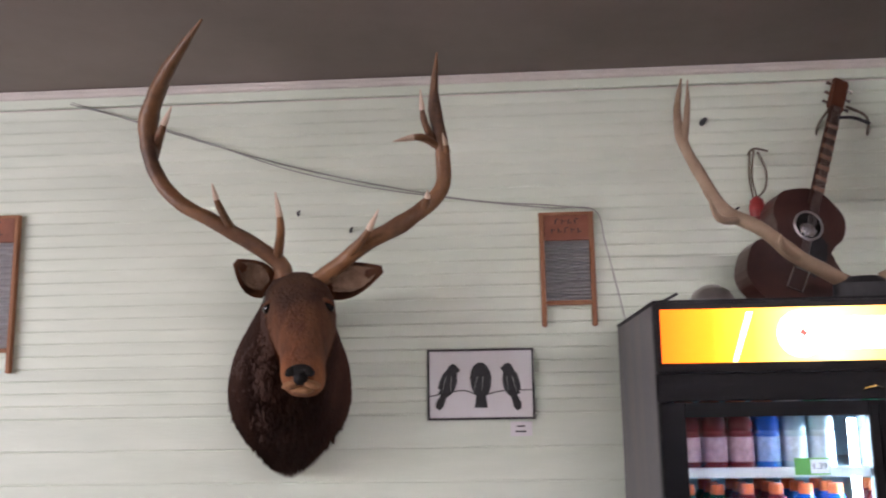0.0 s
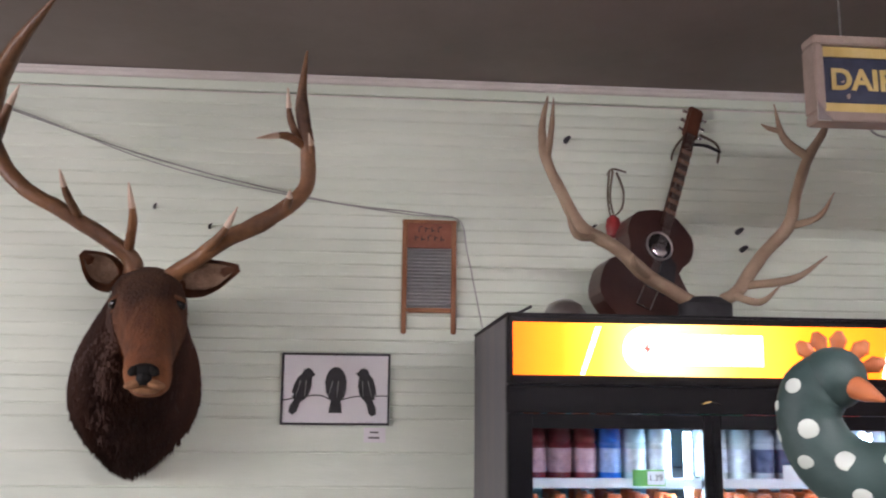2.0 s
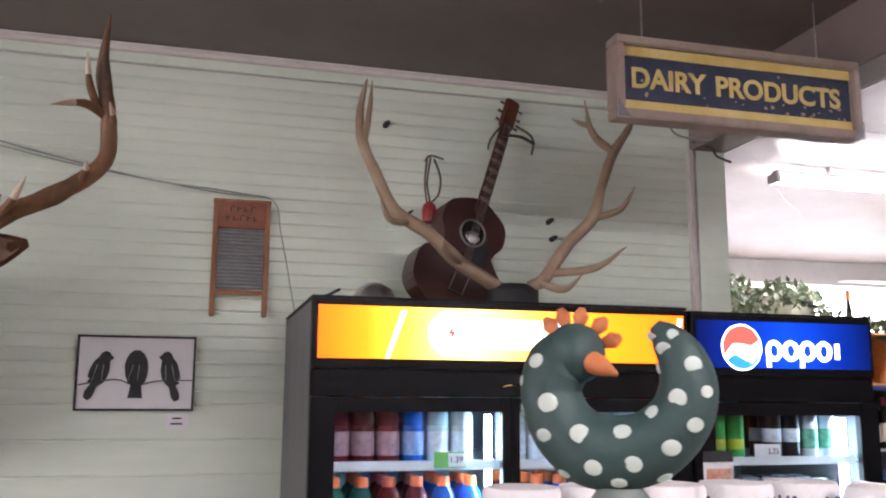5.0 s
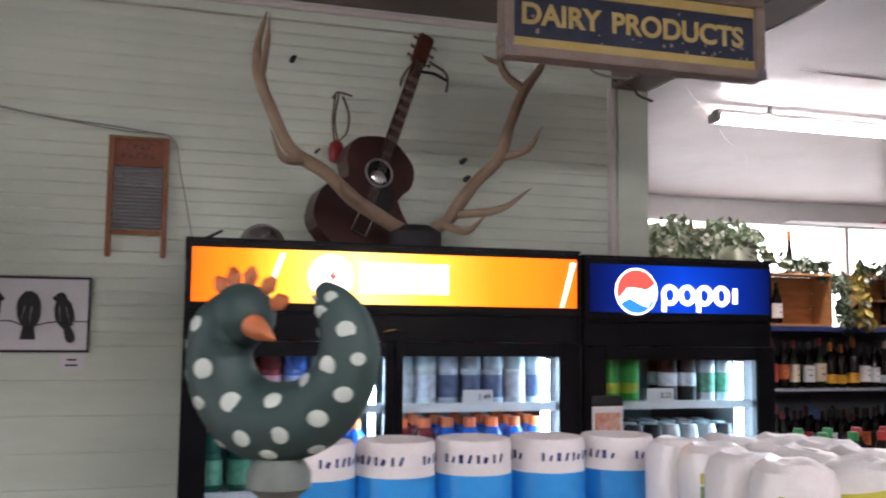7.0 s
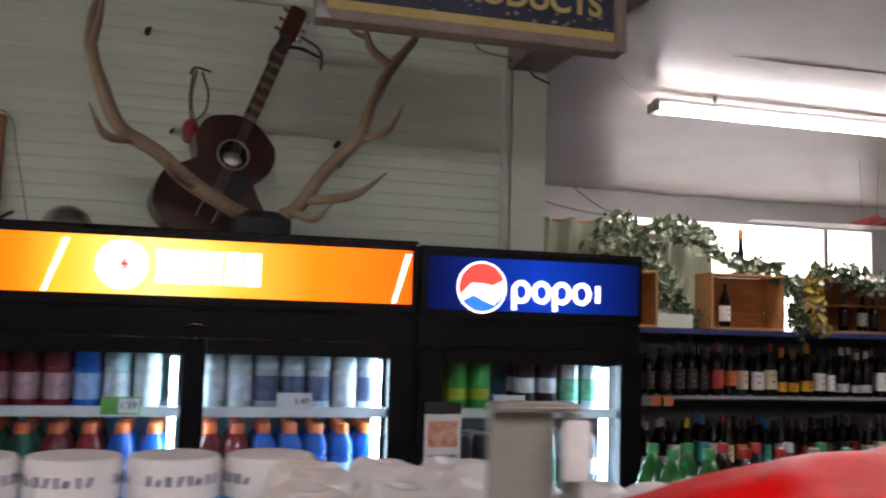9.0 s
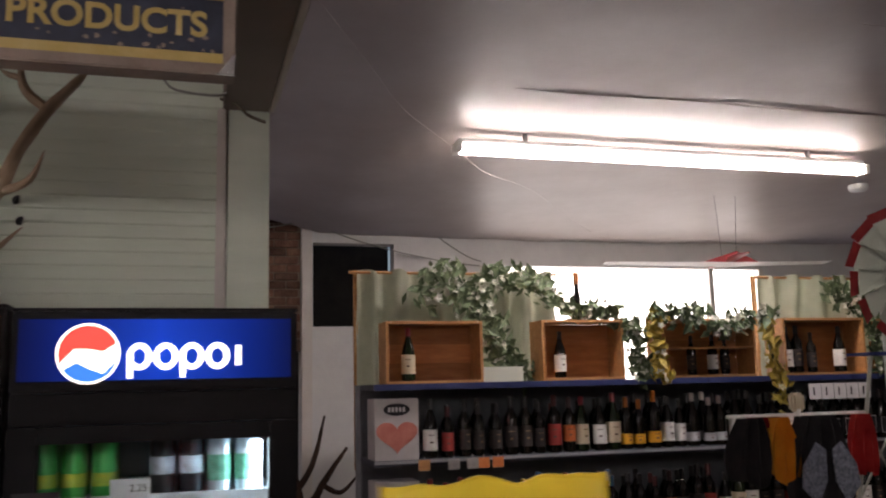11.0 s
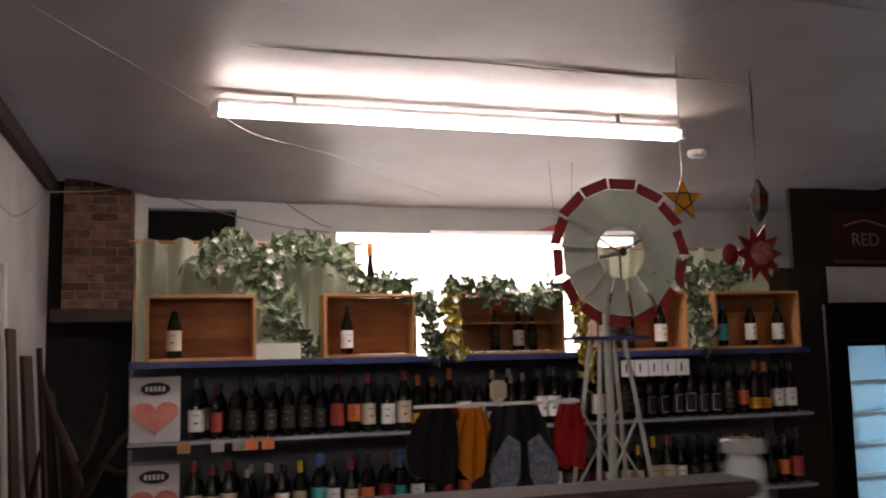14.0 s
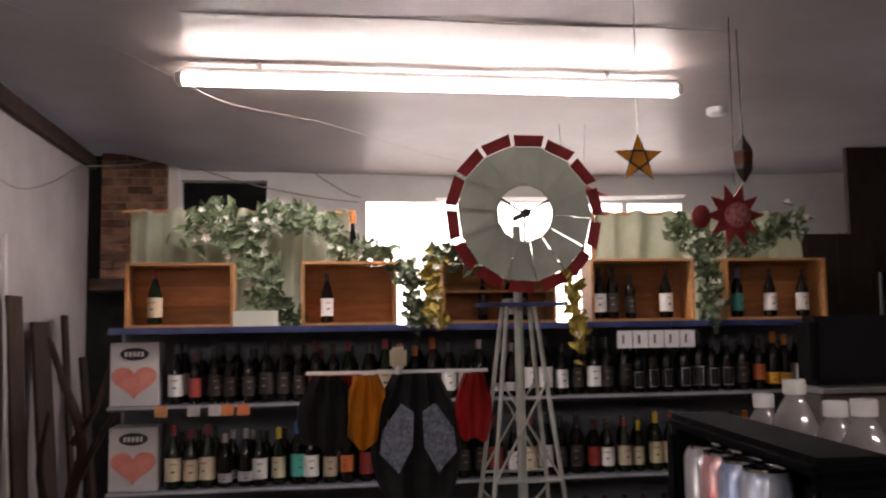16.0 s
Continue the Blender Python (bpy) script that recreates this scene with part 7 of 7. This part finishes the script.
M_SMOKE = mat("grey_foil_print", (0.10, 0.11, 0.13), 0.4, col2=(0.26, 0.27, 0.30), scale=16)
snack_bag("red foil snack bag with silver print", 3.898, RY, 1.41, 0.175, 1.807 - 1.41, M_REDBAG, -2, 3, SWASH, 0.5, 1)
snack_bag("red foil snack bag with silver print", 4.078, RY, 1.41, 0.18, 1.792 - 1.41, M_REDBAG, -2, -2, HOOK, 0.5, 2)
snack_bag("black foil snack bag with grey print", 3.733, RY - 0.05, 1.41, 0.165, 1.830 - 1.43, M_BLACKBAG, -2, 5, SMOKE, 0.6, 3, M_SMOKE)
snack_bag("red foil snack bag slumped on the shelf", 3.30, 1.05, 1.31, 0.24, 0.25, M_REDBAG, -14, 8, (), 1.1, 5)
bx = (2.513, 0.640, 1.699)
btop = 1.707
snack_bag("large red foil snack bag lying on the shelf edge", bx[0] + 0.12, 0.80, btop - 0.073, 0.44, 0.26, M_REDBAG, 89, 4, (), 1.05, 14)
t = thing("shelf_tray", "grey wire tray raised on the gondola top", "tray", (bx[0] + 0.16, 0.70, 1.30))
part("tray", boxbm(-0.14, 0.14, -0.07, 0.099, 0.0, btop - 1.30 - 0.130, bevel=0.003), M_GOND, t)
snack_bag("bright yellow foil snack bag with green print", 3.52, 1.10, 1.30, 0.22, 0.385, M_YELBAG, -4, 6, [[(-0.5, 0.06, 0.010), (0.0, 0.035, 0.012), (0.6, 0.05, 0.008)]], 1, 9, mat("green_bag_print", (0.05, 0.25, 0.03), 0.4))
OZ = 1.744
for k, x in enumerate((4.27, 4.45)):
    snack_bag("orange foil snack bag on the gondola", x, 0.85, 1.41, 0.185, OZ - 1.41 + 0.004 * k, M_ORBAG, -3, 4, (), 0.9, x)
t = thing("bag_riser", "grey cardboard riser tray under the snack bags", "riser", (4.0, 0.81, 1.30))
part("tray", boxbm(-0.38, 0.545, -0.14, 0.16, 0.0, 0.109, bevel=0.004), M_SIGNWOOD, t)

# soda bottles in carriers beyond the gondola
PET = [(0.04, 0.0), (0.052, 0.012), (0.052, 0.17), (0.048, 0.2), (0.03, 0.26), (0.014, 0.29), (0.013, 0.305)]
M_COLA = liquid("cola_liquid", (0.012, 0.006, 0.004))
M_LIME = liquid("lime_liquid", (0.02, 0.20, 0.05))
M_CLR = mat("clear_plastic", (0.16, 0.16, 0.17), 0.15, col2=(0.30, 0.30, 0.31), scale=10, coat=0.6)
stand = thing("soda_stand", "low black stand stacked with soda bottles", "stand", (3.75, 2.55, 0))
part("box", boxbm(-0.34, 0.38, -0.12, 0.3, 0, 1.12, bevel=0.01), M_INK, stand)
for i, (lq, cp, wr, lb) in enumerate(((M_LIME, "green", (0.03, 0.25, 0.1), "green plastic soda bottle"), (M_LIME, "green", (0.03, 0.25, 0.1), "green plastic soda bottle"), (M_COLA, "red", (0.50, 0.02, 0.02), "cola bottle with red label and cap"), (M_COLA, "red", (0.50, 0.02, 0.02), "cola bottle with red label and cap"), (M_COLA, "silver", (0.45, 0.45, 0.47), "cola bottle with silver label"), (M_LIME, "green", (0.10, 0.45, 0.12), "green plastic soda bottle with pale label"))):
    for row in range(2):
        t = drink("soda_bottle", lb, PET, lq, mat("soda_cap_" + cp, {"green": (0.03, 0.3, 0.08), "red": (0.5, 0.02, 0.02), "silver": (0.5, 0.5, 0.5)}[cp], 0.4), mat("soda_wrap", wr, 0.4, col2=tuple(min(1, v * 1.8 + 0.1) for v in wr), scale=22), (0.0528, 0.08, 0.16))
        t.location = (3.47 + i * 0.112, 2.50 + row * 0.115, 1.12)

# counter display near the end of the walk
cl, crr = (4.596, 0.920, 1.742), (4.896, 0.920, 1.738)
M_DKWOOD = mat("dark_board_wood", (0.020, 0.008, 0.007), 0.75, col2=(0.035, 0.014, 0.011), scale=5, bump=0.1)
# counter thinned to an upright board to fit the camera's view
ct = thing("display_board", "dark brown counter front flattened to a thin upright board", "display board", (4.585, 0.92, 1.30))
part("body", boxbm(0.0, crr[0] - 4.585, -0.02, 0.02, 0, crr[2] - 1.312, bevel=0.004), M_DKWOOD, ct)
part("top", boxbm(-0.002, crr[0] - 4.583, -0.026, 0.026, crr[2] - 1.3115, crr[2] - 1.30, bevel=0.003), M_DKWOOD, ct)
gxp, gtopz = 4.942, 1.759
st = thing("slim_pedestal", "slim grey pedestal beside the shelf end", "pedestal", (gxp, 0.98, 0))
part("column", boxbm(-0.03, 0.03, -0.03, 0.03, 0, 1.55, bevel=0.004), M_SIGNWOOD, st)
t = thing("grey_container", "ribbed translucent grey plastic jar with a flat lid", "container", (gxp, 0.98, 1.55))
gh = gtopz - 1.55
part("jar_body", lathe(bmesh.new(), [(0.016, 0.0), (0.018, 0.004)] + [(0.0178 if k % 2 else 0.0165, 0.006 + (gh - 0.03) * k / 8) for k in range(9)] + [(0.013, gh - 0.016), (0.012, gh - 0.012)], 20), mat("grey_plastic", (0.20, 0.23, 0.23), 0.25, col2=(0.34, 0.38, 0.38), scale=16, bump=0.2, bscale=12), t, "", True)
part("lid", lathe(bmesh.new(), [(0.0175, gh - 0.0118), (0.0182, gh - 0.009), (0.0182, gh - 0.002), (0.016, gh)], 20), M_CLR, t, "", True)
# drinks machine, shrunk towards the last camera eye to fit the view, floor-standing
EYE_SHRINK, LAST_EYE = 0.6, Vector((5.344, 0.258, 1.799))
BASE = -LAST_EYE.z * (1 - EYE_SHRINK) / EYE_SHRINK
ra, rb = Vector((5.878, 1.586, 0)), Vector((5.849, 1.224, 0))
ru = (rb - ra).normalized()
rack_m = Matrix.Translation(ra) @ Matrix.Rotation(math.atan2(ru.y, ru.x), 4, "Z")
RL = (rb - ra).length + 0.12
rk = thing("can_rack", "black plastic can rack with an open side on a black stand", "rack")
rk.matrix_world = rack_m
M_RACKB = mat("black_rack_plastic", (0.002, 0.002, 0.0025), 0.75, col2=(0.004, 0.004, 0.005), scale=9, bump=0.1)
part("stand", boxbm(-0.02, RL + 0.02, -0.02, 0.42, 0.0, 1.36, bevel=0.01), M_RACKB, rk)
part("top", boxbm(0.0, RL, 0.0, 0.095, 1.636, 1.658, bevel=0.008), M_RACKB, rk, "glossy black top")
part("post", boxbm(0.0, 0.042, 0.0, 0.095, 1.361, 1.6355, bevel=0.008), M_RACKB, rk)
part("post", boxbm(RL - 0.03, RL, 0.0, 0.095, 1.361, 1.6355, bevel=0.008), M_RACKB, rk)
part("back", boxbm(0.0425, RL - 0.0305, 0.086, 0.094, 1.361, 1.6355), M_RACKB, rk)
part("shelf", boxbm(0.0425, RL - 0.0305, 0.004, 0.0855, 1.482, 1.49), M_RACKB, rk)
for i, (c1, c2) in enumerate((((0.62, 0.63, 0.66), (0.30, 0.31, 0.33)), ((0.55, 0.02, 0.02), (0.85, 0.86, 0.88)), ((0.05, 0.16, 0.50), (0.80, 0.83, 0.88)), ((0.75, 0.77, 0.80), (0.20, 0.30, 0.55)))):
    u = 0.078 + i * 0.068
    if u > RL - 0.06:
        break
    t = thing("drink_can", "shiny soft drink can standing in the rack", "can", rack_m @ Vector((u, 0.036, 1.49)), "cans in the rack")
    part("body", lathe(bmesh.new(), [(0.024, 0.0), (0.0325, 0.008), (0.0325, 0.112), (0.027, 0.124)], 24), mat("can_print", c1, 0.2, 0.3, col2=c2, scale=1.6, stretch=(34, 34, 3)), t, "printed metal side", True)
    part("lid", lathe(bmesh.new(), [(0.027, 0.1242), (0.0275, 0.128), (0.025, 0.128), (0.024, 0.1245)], 24), M_CHROME, t, "bright metal rim", True)
    part("pull_tab", boxbm(-0.006, 0.006, -0.012, 0.010, 0.1285, 0.130), M_CHROME, t)
M_RACKB.node_tree.nodes["Principled BSDF"].inputs["Specular IOR Level"].default_value = 0.05
M_PETC = mat("smoky_clear_plastic", (0.17, 0.155, 0.155), 0.1, col2=(0.28, 0.26, 0.26), scale=6, coat=0.8)
M_PETCAP = mat("white_bottle_cap", (0.62, 0.61, 0.60), 0.4)
for u, v, hgt in ((0.03, 0.145, 0.325), (0.125, 0.15, 0.352), (0.22, 0.16, 0.33), (0.31, 0.15, 0.34)):
    t = drink("clear_bottle", "clear plastic soda bottle with a white cap", [(0.034, 0.0), (0.042, 0.01), (0.042, hgt - 0.10), (0.036, hgt - 0.07), (0.020, hgt - 0.035), (0.0125, hgt - 0.022), (0.0125, hgt - 0.012)], M_PETC, None, None, seg=20)
    part("cap", lathe(bmesh.new(), [(0.0155, hgt - 0.020), (0.0158, hgt - 0.002), (0.0145, hgt)], 20), M_PETCAP, t, "", True)
    t.location = rack_m @ Vector((u, v, 1.361))

# grey drinks machine with a steel ledge and black canopy, thinned to fit the view
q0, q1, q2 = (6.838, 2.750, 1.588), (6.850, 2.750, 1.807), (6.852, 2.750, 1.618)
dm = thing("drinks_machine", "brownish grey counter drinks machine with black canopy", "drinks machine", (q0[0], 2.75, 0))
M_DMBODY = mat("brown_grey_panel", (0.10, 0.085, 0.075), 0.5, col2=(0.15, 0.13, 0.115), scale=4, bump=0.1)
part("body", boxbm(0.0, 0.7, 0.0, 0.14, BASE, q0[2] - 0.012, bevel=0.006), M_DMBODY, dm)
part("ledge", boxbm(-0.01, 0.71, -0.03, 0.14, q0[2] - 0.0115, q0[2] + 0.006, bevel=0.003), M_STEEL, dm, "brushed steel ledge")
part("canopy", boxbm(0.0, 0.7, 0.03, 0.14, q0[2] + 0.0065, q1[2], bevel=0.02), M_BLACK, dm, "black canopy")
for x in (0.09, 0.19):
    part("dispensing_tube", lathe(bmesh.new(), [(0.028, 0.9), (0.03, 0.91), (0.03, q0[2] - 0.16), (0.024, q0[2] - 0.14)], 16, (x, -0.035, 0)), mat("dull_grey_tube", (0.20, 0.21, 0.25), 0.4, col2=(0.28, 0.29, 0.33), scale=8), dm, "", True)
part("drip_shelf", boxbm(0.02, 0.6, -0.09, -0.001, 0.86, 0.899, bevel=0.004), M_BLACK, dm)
# scale and place the machine about the camera eye to fit its view
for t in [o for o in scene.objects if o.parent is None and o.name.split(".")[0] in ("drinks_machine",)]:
    t.location = LAST_EYE.lerp(t.location, EYE_SHRINK)
    t.scale = (EYE_SHRINK, EYE_SHRINK, EYE_SHRINK)

# ---- wall boards and bricks ----
zs = []
z = CEIL - 0.077
while z > 1.72:
    zs.append((z - 0.049, z))
    z -= 0.0505
while z > 0.05:
    zs.append((z - 0.128, z))
    z -= 0.1295
rng = random.Random(4)
for z0, z1 in zs:
    bm = bmesh.new()
    n = 40
    d = rng.uniform(-0.0004, 0.0004)
    prof = [(0.0062, z0 - 0.0015), (0.0030 + d, z0 + 0.0022), (0.0 + d, z0 + 0.006), (-0.001 + d, z1 - 0.0022), (0.0062, z1)]
    cols = [[bm.verts.new((-4.05 + (END_X - 0.16 + 4.05) * i / n, WALL_Y + py + 0.0004 * noise.noise(Vector((i * 0.7, z0 * 20, 0))), pz)) for py, pz in prof] for i in range(n + 1)]
    for a, b in zip(cols, cols[1:]):
        for k in range(len(prof) - 1):
            bm.faces.new((a[k], b[k], b[k + 1], a[k + 1]))
    part("board", bm, M_SIDING, wall)
pier = bpy.data.objects["wall_pier_core"]
row = 0
z = 2.205
while z < CEIL2 - 0.03:
    x = END_X + 0.105 - (0.1 if row % 2 else 0)
    while x < 4.15:
        a, b = max(x, END_X + 0.105), min(x + 0.19, 4.155)
        if b - a > 0.04:
            o = rng.uniform(-0.007, 0.008)
            part("brick", boxbm(a, b, BACK_Y - 0.012 + o, BACK_Y + 0.05, z, z + 0.058, bevel=0.004), M_BRICK, pier)
        x += 0.2
    z += 0.068
    row += 1
